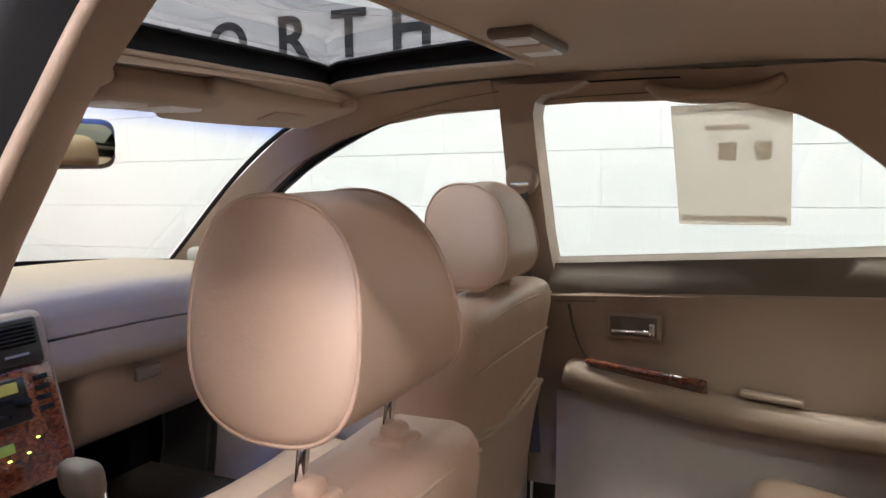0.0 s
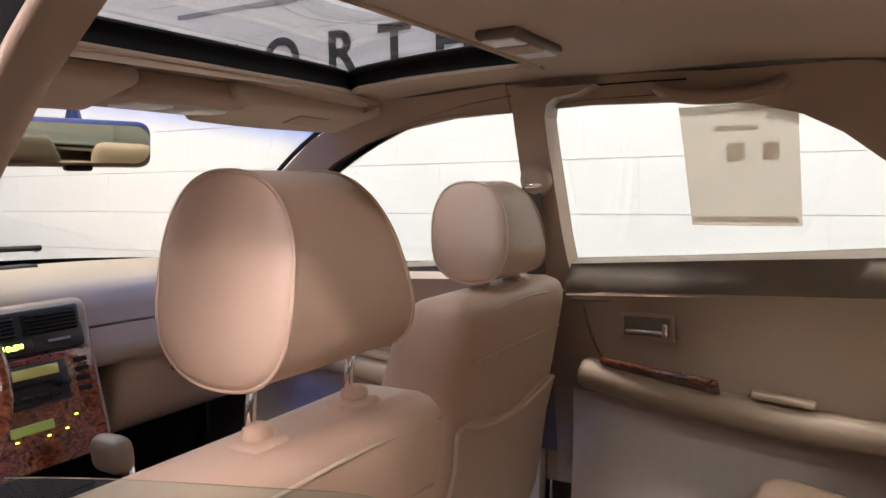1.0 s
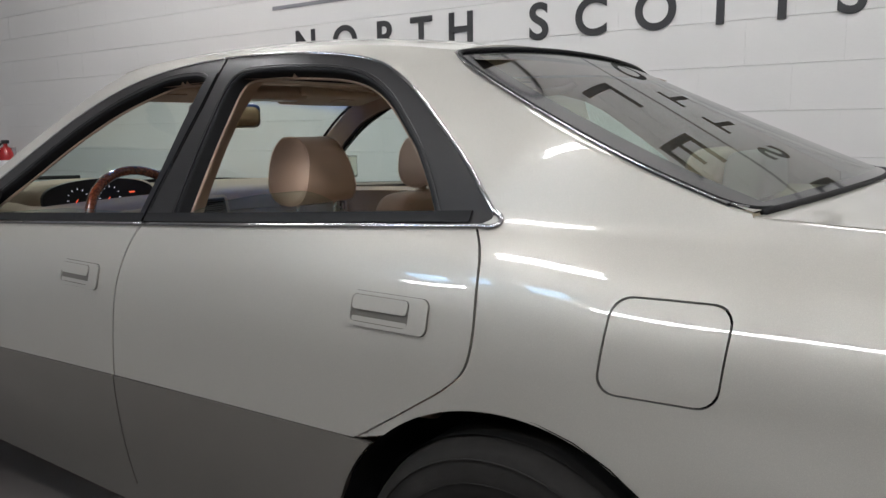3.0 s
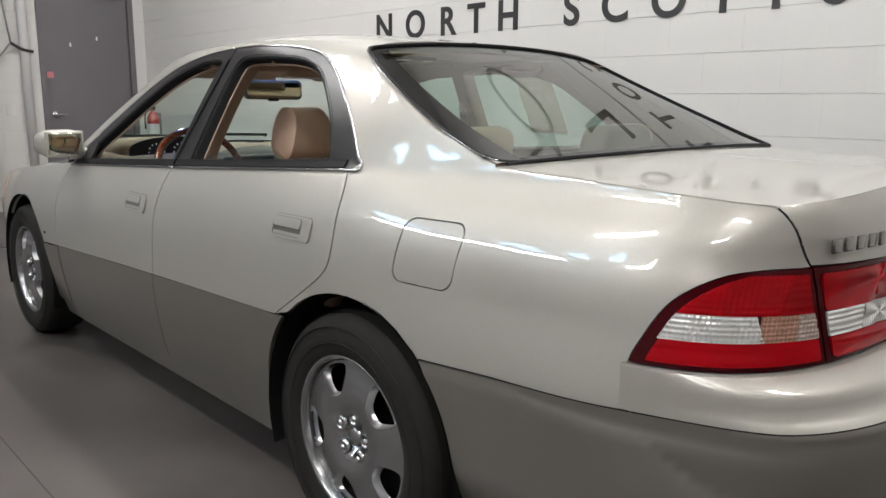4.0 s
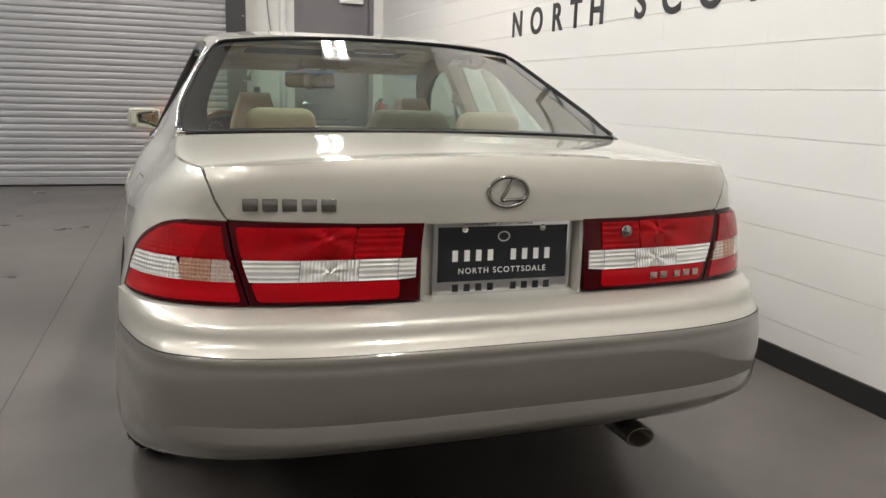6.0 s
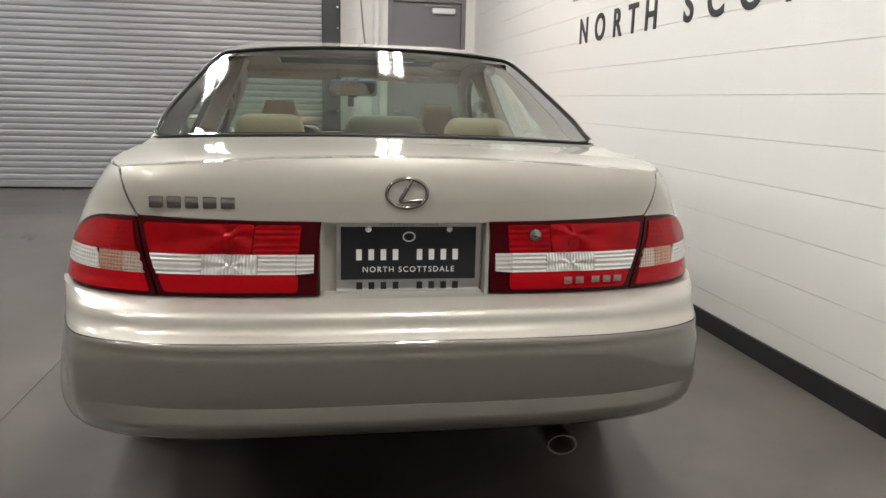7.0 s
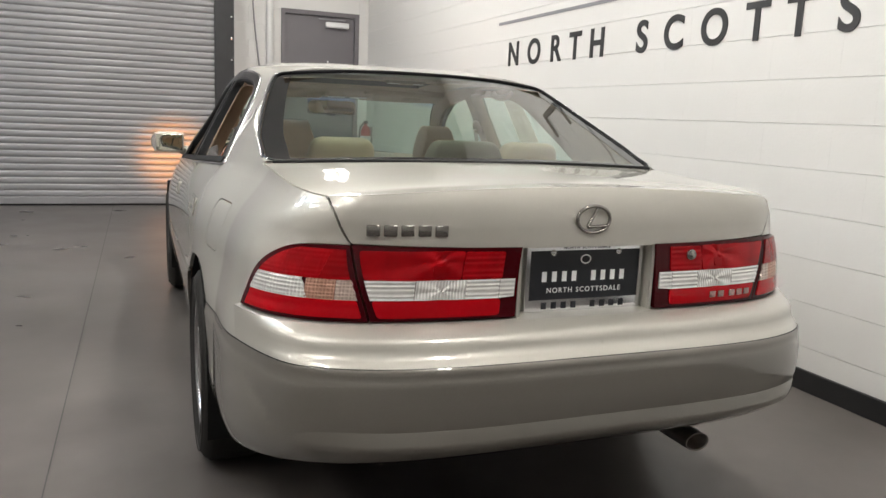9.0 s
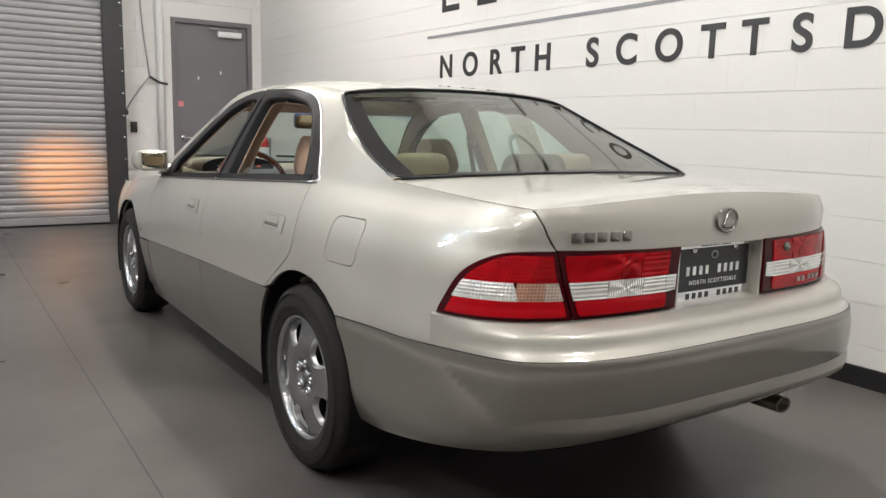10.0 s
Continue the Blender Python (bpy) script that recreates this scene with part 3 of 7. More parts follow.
def wall_fittings():
    bm = tube([(0.53, FAR_Y - 0.06, 0), (0.53, FAR_Y - 0.06, CEIL)], 0.045, 16)
    p = part("conduit_pipe", bm, M_CEIL)
    tagged(p, "white painted round pipe up the end wall", "pipe")
    k = thing("pull_cord", "grey cord with a knotted branch hanging from above", "cord")
    bm = tube(curve([(0.30, FAR_Y - 0.07, 4.3), (0.32, FAR_Y - 0.07, 2.6), (0.40, FAR_Y - 0.08, 1.72)], 8), 0.010, 6)
    part("cord", bm, M_STEEL, k)
    bm = tube(curve([(0.40, FAR_Y - 0.08, 1.72), (0.24, FAR_Y - 0.09, 1.52), (0.11, FAR_Y - 0.09, 1.31)], 8), 0.010, 6)
    part("cord", bm, M_STEEL, k)
    bm = tube(curve([(0.40, FAR_Y - 0.08, 1.72), (0.50, FAR_Y - 0.10, 1.66), (0.60, FAR_Y - 0.11, 1.64)], 8), 0.016, 6)
    part("strap", bm, M_JAMB, k, "dark strap")
    part("grip", rbox((0.06, 0.04, 0.06), 0.015, 2, at=(0.11, FAR_Y - 0.09, 1.29)), M_JAMB, k, "dark rubber grip")
    b = part("switch_box", rbox((0.075, 0.05, 0.13), 0.01, 2, at=(0.21, FAR_Y - 0.025, 1.12)), M_JAMB)
    tagged(b, "small black switch box on the white end wall", "switch")
    pl = part("outlet_cover", rbox((0.08, 0.012, 0.12), 0.004, 1, at=(0.36, FAR_Y - 0.006, 1.05)), M_CEIL)
    tagged(pl, "white cover plate on the end wall", "outlet")
    e = thing("fire_extinguisher", "red fire extinguisher hung on the white block wall", "fire extinguisher", at=(WALL_X - 0.09, 7.15, 0.66))
    part("cylinder", lathe([(0.001, 0.0), (0.055, 0.0), (0.064, 0.02), (0.064, 0.30), (0.045, 0.355), (0.02, 0.375), (0.02, 0.40)], 24, "z"), M_REDPAINT, e)
    part("valve", rbox((0.04, 0.09, 0.035), 0.008, 2, at=(0, 0, 0.415)), M_JAMB, e, "black valve and lever")
    part("label_band", lathe([(0.0652, 0.12), (0.0652, 0.24)], 24, "z"), M_WHITEINK, e, "pale paper label")
    part("hose", tube(curve([(0, 0.04, 0.41), (-0.05, 0.08, 0.34), (-0.06, 0.075, 0.18)], 6), 0.010, 8), M_JAMB, e)
    part("bracket", boxm((0.05, -0.02, 0.1), (0.088, 0.02, 0.36)), M_STEEL, e, smooth=False)


shutter()
man_door()
wall_fittings()


def ceiling_light(x, y, length=1.3):
    c = thing("strip_light", "lit white ceiling strip light with two tubes", "ceiling light", group="ceiling strip lights", at=(x, y, CEIL - 0.08))
    part("housing", boxm((-0.17, -length / 2, 0.02), (0.17, length / 2, 0.08), 0.01), M_FIXTURE, c, smooth=False)
    for sx in (-0.085, 0.085):
        part("tube", boxm((sx - 0.045, -length / 2 + 0.03, -0.005), (sx + 0.045, length / 2 - 0.03, 0.018), 0.006), M_TUBE, c, "glowing white tube", smooth=False)
    return c


LIGHT = ceiling_light(0.52, -3.0)
for lx, ly in ((0.52, 0.4), (0.5, 3.70), (-3.0, -2.4), (-3.0, 1.2), (-1.70, 4.20), (-5.6, -3.2), (-5.6, 0.4), (-5.6, 4.0)):
    copy_thing(LIGHT, pose(lx, ly, CEIL - 0.08))


def ceiling_panel(x, y):
    c = thing("panel_light", "small cool white ceiling panel light", "ceiling light", group="ceiling panel lights", at=(x, y, CEIL - 0.03))
    part("housing", boxm((-0.32, -0.32, 0.0), (0.32, 0.32, 0.03), 0.005), M_FIXTURE, c, smooth=False)
    part("diffuser", boxm((-0.27, -0.27, -0.006), (0.27, 0.27, 0.004), 0.002), M_PANEL, c, "glowing cool white diffuser", smooth=False)
    return c


PANEL_LIGHT = ceiling_panel(-4.9, 1.4)
for ly in (2.65, 3.9):
    copy_thing(PANEL_LIGHT, pose(-4.9, ly, CEIL - 0.03))


# ---------------------------------------------------------------- the car's surfaces
def smoothstep(t):
    t = max(0.0, min(1.0, t))
    return t * t * (3 - 2 * t)


def belt(y):
    """Height of the lower window line."""
    if y < 0.075:
        return 1.004
    if y < 2.05:
        return 1.004 - 0.055 * (y - 0.075)
    return 0.895 - 0.10 * (y - 2.05) ** 1.25


def plan(y):
    """Half width of the body at its widest height."""
    if y < 0.6:
        return 0.866 - 0.062 * ((0.6 - y) / 1.4) ** 2.2
    if y < 2.0:
        return 0.866
    return 0.866 - 0.075 * ((y - 2.0) / 1.5) ** 2


def side(y, z):
    """Half width of the body at length y and height z, from sill to roof rail."""
    b = belt(y)
    s = 0.108 + 0.028 * smoothstep((0.075 - y) / 0.38) - 0.030 * smoothstep((y - 0.075) / 0.7)
    x = plan(y)
    if z < 0.60:
        x -= 0.055 * ((0.60 - z) / 0.38) ** 2
    t = (min(z, b) - (b - 0.29)) / 0.29
    if t > 0:
        x -= s * t ** 2.6
    if z > b:
        d = z - b
        w = smoothstep((y - 0.28) / 0.55) * (1 - 0.6 * smoothstep((y - 1.3) / 0.5))
        x -= (0.56 - 0.10 * w - 0.04 * smoothstep((0.10 - y) / 0.2)) * d + (0.32 - 0.20 * w) * d * d
        q = min(1.0, d / 0.33)
        x += 0.034 * smoothstep((0.16 - y) / 0.30) * 4 * q * (1 - q)
        soft = 0.046 * smoothstep((0.12 - y) / 0.25)
        if soft > 0:
            x -= (s * 8.97 - 0.56) * soft * (1 - math.exp(-d / soft))
        over = z - rail(max(y, 0.26)) + 0.035
        if over > 0:
            x -= 8.0 * over * over
    # the wings tuck in towards the tail above the bumper
    return x - 0.022 * smoothstep((z - 0.62) / 0.16) * (1 - smoothstep((z - 0.95) / 0.09)) * smoothstep((0.15 - y) / 0.6)


# rounded plan of the tail: quarter of a superellipse, by length along it
_t = np.linspace(0, np.pi / 2, 400)
_cx, _cy = np.cos(_t) ** 0.5, np.sin(_t) ** 0.5
_len = np.concatenate([[0], np.cumsum(np.hypot(np.diff(_cx * 0.815), np.diff(_cy * 0.585)))])
TAIL = float(_len[-1])
TAIL_Y = -0.45
U_END = TAIL_Y - TAIL


def tail_depth(z):
    """How far the tail reaches behind TAIL_Y at height z."""
    d = 0.587
    if z > 0.93:
        d -= 0.012 * ((z - 0.93) / 0.066) ** 2
    return d


def shell(u, z, width=side, depth=tail_depth):
    """Left side and left half of the tail: u is y along the side, then runs on round the corner to the middle."""
    if u >= TAIL_Y:
        return Vector((-width(u, z), u, z))
    s = min(TAIL, TAIL_Y - u)
    cx, cy = float(np.interp(s, _len, _cx)), float(np.interp(s, _len, _cy))
    # the tail is squarer in plan at the height of the boot lid
    cy += 0.45 * cy * (1 - cy) * smoothstep((z - 0.88) / 0.11)
    return Vector((-width(TAIL_Y, z) * cx, TAIL_Y - depth(z) * cy, z))


def u_of_x(x):
    """The u of the tail's point at half width x (at lamp height)."""
    cx = min(1.0, x / 0.815)
    return TAIL_Y - float(np.interp(-cx, -_cx, _len))


NOSE_Y = 2.95


def nose(u, z):
    """Left front: the side, then round the front corner."""
    if u <= NOSE_Y:
        return Vector((-side(u, z), u, z))
    a = min(1.0, (u - NOSE_Y) / 0.95) * math.pi / 2
    return Vector((-side(NOSE_Y, z) * math.cos(a) ** 0.62, NOSE_Y + 0.66 * math.sin(a) ** 0.8, z))


def roof_mid(y):
    if y > 0.95:
        return 1.398 - 0.085 * ((y - 0.95) / 0.75) ** 2.1
    return 1.398 - 0.0715 * ((0.95 - y) / 0.8) ** 2.0


def roof_half(y):
    """Half width of the roof panel, where it meets the side rail at its height."""
    return side(y, rail(y))


def rail(y):
    """Height of the side rail."""
    if y > 1.1:
        return 1.352 - 0.13 * ((y - 1.1) / 0.75) ** 2
    return 1.352 - 0.062 * max(0.0, (0.75 - y) / 0.6) ** 2.2


def roof(x, y):
    h = roof_half(y)
    return Vector((x, y, rail(y) + (roof_mid(y) - rail(y)) * (1 - (abs(x) / h) ** 4.5)))


GLASS_Y = 0.300                               # top corners of the rear window
GLASS_LINE = [Vector(p) for p in ((0.548, GLASS_Y, 1.313), (0.622, 0.119, 1.212), (0.701, -0.212, 1.064), (0.684, -0.335, 1.030))]


def glass_edge(t):
    """Side edge of the rear window from its top corner to its low one, as half width, y and z."""
    a, b, c, d = GLASS_LINE
    p = a * (1 - t) ** 3 + b * 3 * t * (1 - t) ** 2 + c * 3 * t * t * (1 - t) + d * t ** 3
    p.x = min(p.x, side(p.y, p.z) - 0.003)
    return p


def rear_glass(s, t):
    """Rear window: s from -1 to 1 across, t from 0 at the top to 1 at the bottom."""
    e = glass_edge(t)
    back = 0.044 + 0.045 * t
    rise = 0.028 * (1 - t) + 0.017 * t + 0.05 * t * (1 - t)
    return Vector((e.x * s, e.y - back * (1 - s * s), e.z + rise * (1 - abs(s) ** 2.4)))


def pillar_return(v, t):
    """The painted return between body side (v = 0) and rear window (v = 1), left side."""
    e = glass_edge(t)
    k = 0.014 * min(1.0, t / 0.12) * (1 - t) ** 0.5
    a = Vector((-side(e.y, e.z - k), e.y, e.z - k))
    b = Vector((-side(e.y, e.z - 0.001), e.y, e.z + 0.001))
    c = Vector((-e.x + 0.004, e.y, e.z + 0.001))
    return a * (1 - v) ** 2 + b * 2 * v * (1 - v) + c * v * v


def windscreen(s, t):
    edge = curve([(1.42, 1.326), (1.62, 1.250), (1.84, 1.124), (2.14, 0.918)], 6)
    k = max(0.0, t) * (len(edge) - 1)
    i = min(len(edge) - 2, int(k))
    e = edge[i] + (edge[i + 1] - edge[i]) * (k - i)
    w = side(e[0], e[1])
    return Vector((w * s, e[0] + (0.13 + 0.15 * t) * (1 - s * s), e[1] + (0.046 - 0.012 * t) * (1 - abs(s) ** 2.4)))


def inner(y, z, off=0.035):
    p = shell(y, z) if y < 0 else Vector((-side(y, z), y, z))
    return Vector((p.x + off, p.y, p.z))


CAR = thing("car", "champagne four-door saloon with taupe cladding beside a white block wall", "car")



def CLAD(y):
    """Upper edge of the cladding."""
    return 0.598 - 0.020 * y - 0.007 * y * y + 0.022 * smoothstep((-0.33 - y) / 0.40)



ARCH = 0.375                                  # radius of the wheel openings


def arch(cy, cz, r, a0, a1, n=22, squash=1.0):
    return [(cy + r * math.cos(radians(a0 + (a1 - a0) * i / n)), cz + squash * r * math.sin(radians(a0 + (a1 - a0) * i / n))) for i in range(n + 1)]


G = 0.0025                                    # half of a panel gap


def arch_hit(cy, z, r=ARCH, cz=0.325):
    return math.sqrt(max(0, r * r - (z - cz) ** 2))


# rear edge of the rear door: straight from the belt, then forward round the wheel opening
REAR_EDGE = curve([(0.110, 1.0), (0.081, 0.961), (0.066, 0.915), (0.056, 0.833), (0.066, 0.77), (0.100, 0.730), (0.165, 0.685), (0.262, 0.622), (0.325, 0.582)], 5)
B_EDGE = curve([(1.045, 0.945), (1.066, 0.905), (1.083, 0.814), (1.094, 0.709), (1.105, 0.608), (1.107, 0.545)], 5)
A_EDGE = curve([(2.06, 0.892), (2.11, 0.80), (2.13, 0.70), (2.125, 0.62), (2.12, 0.55)], 5)
CHROME_REAR = curve([(0.074, 1.012), (0.111, 1.048), (0.166, 1.098), (0.240, 1.157), (0.335, 1.228), (0.400, 1.269), (0.463, 1.300), (0.55, 1.320), (0.65, 1.331), (0.79, 1.337), (0.95, 1.337)], 5)
CHROME_FRONT = curve([(0.95, 1.337), (1.11, 1.326), (1.28, 1.299), (1.42, 1.262), (1.56, 1.213), (1.68, 1.155), (1.85, 1.050), (2.0, 0.950), (2.07, 0.903)], 5)


def cut(line, z):
    """The y at which a nearly upright line has height z."""
    for a, b in zip(line, line[1:]):
        if (a[1] - z) * (b[1] - z) <= 0 and a[1] != b[1]:
            return a[0] + (b[0] - a[0]) * (z - a[1]) / (b[1] - a[1])
    return line[-1][0] if z < line[-1][1] else line[0][0]


def below(line, z):
    return [(p[0], p[1]) for p in line if p[1] > z]


def rear_window_edge(n=20):
    """Left edge of the rear window as (u, z) on the body side."""
    out = []
    for i in range(n + 1):
        p = pillar_return(0.0, i / n)
        out.append((p.y, p.z))
    return out


LAMP_TOP, LAMP_LOW = 0.891, 0.720


def seam_u(z):
    """The gap between wing and boot lid on the tail, leaning inward as it falls; then the seam of the lamps."""
    cx = float(np.interp(z, (0.70, 0.886, 0.997), (0.662, 0.753, 0.912)))
    return u_of_x(cx * 0.815)


LID_Z0 = 0.996
U_GAP, U_SEAM = seam_u(LID_Z0), seam_u(LAMP_TOP)


def lid_gap(n=14):
    """The gap between wing and boot lid along the top, as (u, z) on the body side, rear to front."""
    return [(U_GAP + (-0.338 - U_GAP) * i / n, LID_Z0 + 0.031 * (i / n)) for i in range(n + 1)]


LID_GAP = lid_gap()
_g = [shell(u, z) for u, z in LID_GAP]
LID_Y, LID_X, LID_Z = [p.y for p in _g], [-p.x for p in _g], [p.z for p in _g]


def lid_edge(u):
    """Rear edge of the boot lid, crowned towards the middle."""
    x = abs(shell(u, LID_Z0).x)
    return shell(u, LID_Z0 + 0.031 * max(0.0, 1 - (x / LID_X[0]) ** 2.0))


def deck(x, y):
    """Top of the boot lid: level with the wings along its sides, crowned between."""
    ax = abs(x)
    xs = float(np.interp(y, LID_Y, LID_X))
    zs = float(np.interp(y, LID_Y, LID_Z))
    return Vector((x, y, zs + max(0.0, 1 - (ax / xs) ** 2.0) * (0.031 - 0.007 * smoothstep((y + 1.0) / 0.5))))


U_IN = u_of_x(0.203)
U_TIP = -0.768


# forward edge of the wing lamp, from its low tip up to the seam
LAMP_EDGE = curve([(U_TIP, LAMP_LOW), (U_TIP - 0.012, 0.752), (U_TIP - 0.056, 0.828), (U_TIP - 0.120, 0.872), (U_TIP - 0.190, 0.888), (U_SEAM, LAMP_TOP)], 6)


def rrect(cy, cz, w, h, r, n=4):
    """A rounded rectangle."""
    out = []
    for sx, sz, a0 in ((1, 1, 0), (-1, 1, 90), (-1, -1, 180), (1, -1, 270)):
        for i in range(n + 1):
            a = radians(a0 + 90 * i / n)
            out.append((cy + sx * (w / 2 - r) + r * math.cos(a), cz + sz * (h / 2 - r) + r * math.sin(a)))
    return out


def side_panels(mirror):
    # quarter panel with the rear pillar
    zc = CLAD(-0.2)
    pts = [(p[0] - G, p[1]) for p in REAR_EDGE if p[1] > CLAD(0.33)]
    poly = [(0.105 - G, 1.0)] + pts[1:]
    poly += [p for p in arch(0, 0.325, ARCH, 50, 180 - math.degrees(math.asin((zc - 0.325) / ARCH)), 26)]
    poly += [(U_TIP + 0.007, CLAD(-0.76) + 0.0012), (U_TIP + 0.004, LAMP_LOW - 0.002)]
    poly += [(p[0] + 0.002, p[1] + 0.002) for p in LAMP_EDGE]
    poly += [(seam_u(z) + 0.002, z) for z in np.linspace(0.900, LID_GAP[0][1] - 0.012, 6)]
    poly += [(u, z - 0.002) for u, z in LID_GAP]
    poly += [(p[0], p[1]) for p in reversed(rear_window_edge(12))]
    poly += [(y, rail(y) + 0.0006) for y in np.linspace(GLASS_Y, 1.0, 20)]
    poly += [(p[0], p[1] + 0.004) for p in reversed(CHROME_REAR)]
    clean = []
    for p in poly:
        if not clean or (Vector(p) - Vector(clean[-1])).length > 0.004:
            clean.append((p[0], p[1]))
    fuel = [(y - 0.07 * (z - 0.836), z) for y, z in rrect(-0.250, 0.836, 0.178, 0.146, 0.030, 5)]
    q = part("quarter_panel", panel(clean, shell, 0.034, holes=[fuel], mirror=mirror), M_PAINT, CAR)
    mid = Vector((-0.25, 0.836))
    lid = [mid + (Vector(p) - mid) * 0.962 for p in fuel]
    part("fuel_lid" if not mirror else "filler_blank", panel(lid, shell, 0.03, mirror=mirror, lift=-0.0005), M_PAINT, q, "flush square fuel lid")
    # doors
    for name, front, rear in (("rear_door", B_EDGE, REAR_EDGE), ("front_door", A_EDGE, B_EDGE)):
        poly = []
        rp = [(p[0] + G, p[1]) for p in rear if p[1] > CLAD(p[0]) + 0.004 and p[1] < belt(p[0]) - 0.008]
        rp += [(cut(rear, CLAD(rp[-1][0])) + G, CLAD(rp[-1][0]) + 0.0008)] + [(y, CLAD(y) + 0.0008) for y in np.linspace(rp[-1][0] + 0.06, front[-1][0] - 0.05, 8)]
        poly += rp
        fp = [(cut(front, CLAD(front[-1][0])) - G, CLAD(front[-1][0]) + 0.0008)] + [(p[0] - G, p[1]) for p in reversed(front) if p[1] > CLAD(p[0]) + 0.004 and p[1] < belt(p[0]) - 0.008]
        poly += fp
        d = part(name, panel(poly, shell, 0.036, mirror=mirror), M_PAINT, CAR, "champagne painted door with a grey pull handle")
        hy = 0.237 if name == "rear_door" else 1.255
        hz = 0.838 if name == "rear_door" else 0.804
        bez = rrect(hy, hz, 0.178, 0.062, 0.014)
        pocket = rrect(hy + 0.016, hz + 0.001, 0.132, 0.048, 0.010)
        part("handle_gap", panel(rrect(hy, hz, 0.1800, 0.0640, 0.015), shell, 0.02, mirror=mirror, lift=0.0006, depth=0), M_SEAL, d)
        hb = part("handle_bezel", panel(bez, shell, 0.012, holes=[pocket], mirror=mirror, lift=0.005, depth=0.005), M_PAINT, d, "painted handle surround")
        # flush sheet: the darker taupe paints in the recess's shade under the flap
        part("handle_pocket_shade", panel(pocket, shell, 0.012, mirror=mirror, lift=0.0014, depth=0), M_CLAD, d)
        part("handle_flap", panel(rrect(hy + 0.016, hz + 0.0115, 0.126, 0.025, 0.008), shell, 0.012, mirror=mirror, lift=0.0065, depth=0.005), M_PAINT, hb, "painted pull flap")
        # champagne strip painted in as the lighter lower edge of the recess
        part("handle_scoop", panel(rrect(hy + 0.016, hz - 0.0175, 0.126, 0.009, 0.003), shell, 0.012, mirror=mirror, lift=0.0028, depth=0), M_PAINT, hb)
        # lower cladding of the door
        lo = 0.245
        if name == "rear_door":
            poly = [(p[0], p[1]) for p in arch(0, 0.325, ARCH + 0.004, 47, -8, 80)]
            poly = [p for p in poly if p[1] < CLAD(p[0]) - 0.0008]
            poly += [(0.40, lo + 0.02)]
        else:
            poly = [(1.1075 + G, CLAD(1.1) - 0.0008), (1.1075 + G, lo + 0.02)]
        if name == "rear_door":
            poly += [(1.1075 - G, lo + 0.02)] + [(y, CLAD(y) - 0.0008) for y in np.linspace(1.1075 - G, 0.34, 8)]
        else:
            poly += [(2.12 - G, lo + 0.02)] + [(y, CLAD(y) - 0.0008) for y in np.linspace(2.12 - G, 1.14, 8)]
        part("door_cladding", panel(poly, lambda a, b: shell(a, b), 0.04, mirror=mirror, lift=0.0035), M_CLAD, d, "taupe plastic lower cladding")
    # sill
    poly = [(0.40, 0.262), (2.28, 0.262), (2.26, 0.185), (0.42, 0.185)]
    part("sill", panel(poly, shell, 0.05, mirror=mirror), M_CLAD, CAR, "taupe sill")
    # front wing and its cladding
    wz = CLAD(2.4)
    poly = [(p[0] + G, p[1]) for p in A_EDGE if p[1] > wz + 0.006] + [(y, CLAD(y) + 0.001) for y in (2.12 + G, 2.17, 2.22, 2.27, 2.32)]
    a0 = 180 - math.degrees(math.asin((wz - 0.325) / ARCH))
    poly += arch(2.67, 0.325, ARCH, a0, 180 - a0, 26)
    poly += [(3.25, CLAD(3.2)), (3.5, CLAD(3.4)), (3.55, 0.66), (3.5, 0.70), (3.2, 0.765), (2.9, belt(2.9) - 0.005), (2.6, belt(2.6) - 0.004), (2.3, belt(2.3) - 0.004)]
    w = part("front_wing", panel(poly, nose, 0.036, mirror=mirror), M_PAINT, CAR)
    part("wing_badge", panel([(2.300, 0.556), (2.322, 0.556), (2.322, 0.566), (2.300, 0.566)], nose, 0.02, mirror=mirror, lift=0.002, depth=0.002), M_DARK, w, "small dark badge")
    poly = [(2.12 + G, CLAD(2.12) - G), (2.12 + G, 0.265)] + [(2.27, 0.25)]
    poly += [p for p in arch(2.67, 0.325, ARCH + 0.004, 190, 133, 90) if p[1] < CLAD(p[0]) - 0.003]
    part("wing_cladding", panel(poly, nose, 0.03, mirror=mirror, lift=0.006), M_CLAD, CAR)
    # wheel housings
    for cy in (0.0, 2.67):
        bm = bmesh.new()
        rings = []
        for x, r in ((-0.852, ARCH + 0.004), (-0.80, ARCH + 0.002), (-0.655, ARCH + 0.006), (-0.642, 0.30), (-0.640, 0.04)):
            rings.append([bm.verts.new((x if not mirror else -x, cy + r * math.cos(radians(a)), 0.325 + r * math.sin(radians(a)))) for a in range(-20, 201, 10)])
        for r0, r1 in zip(rings, rings[1:]):
            for a, b, c, d in zip(r0, r0[1:], r1[1:], r1):
                bm.faces.new((a, b, c, d))
        part("wheel_housing", bm, M_DARK, CAR)


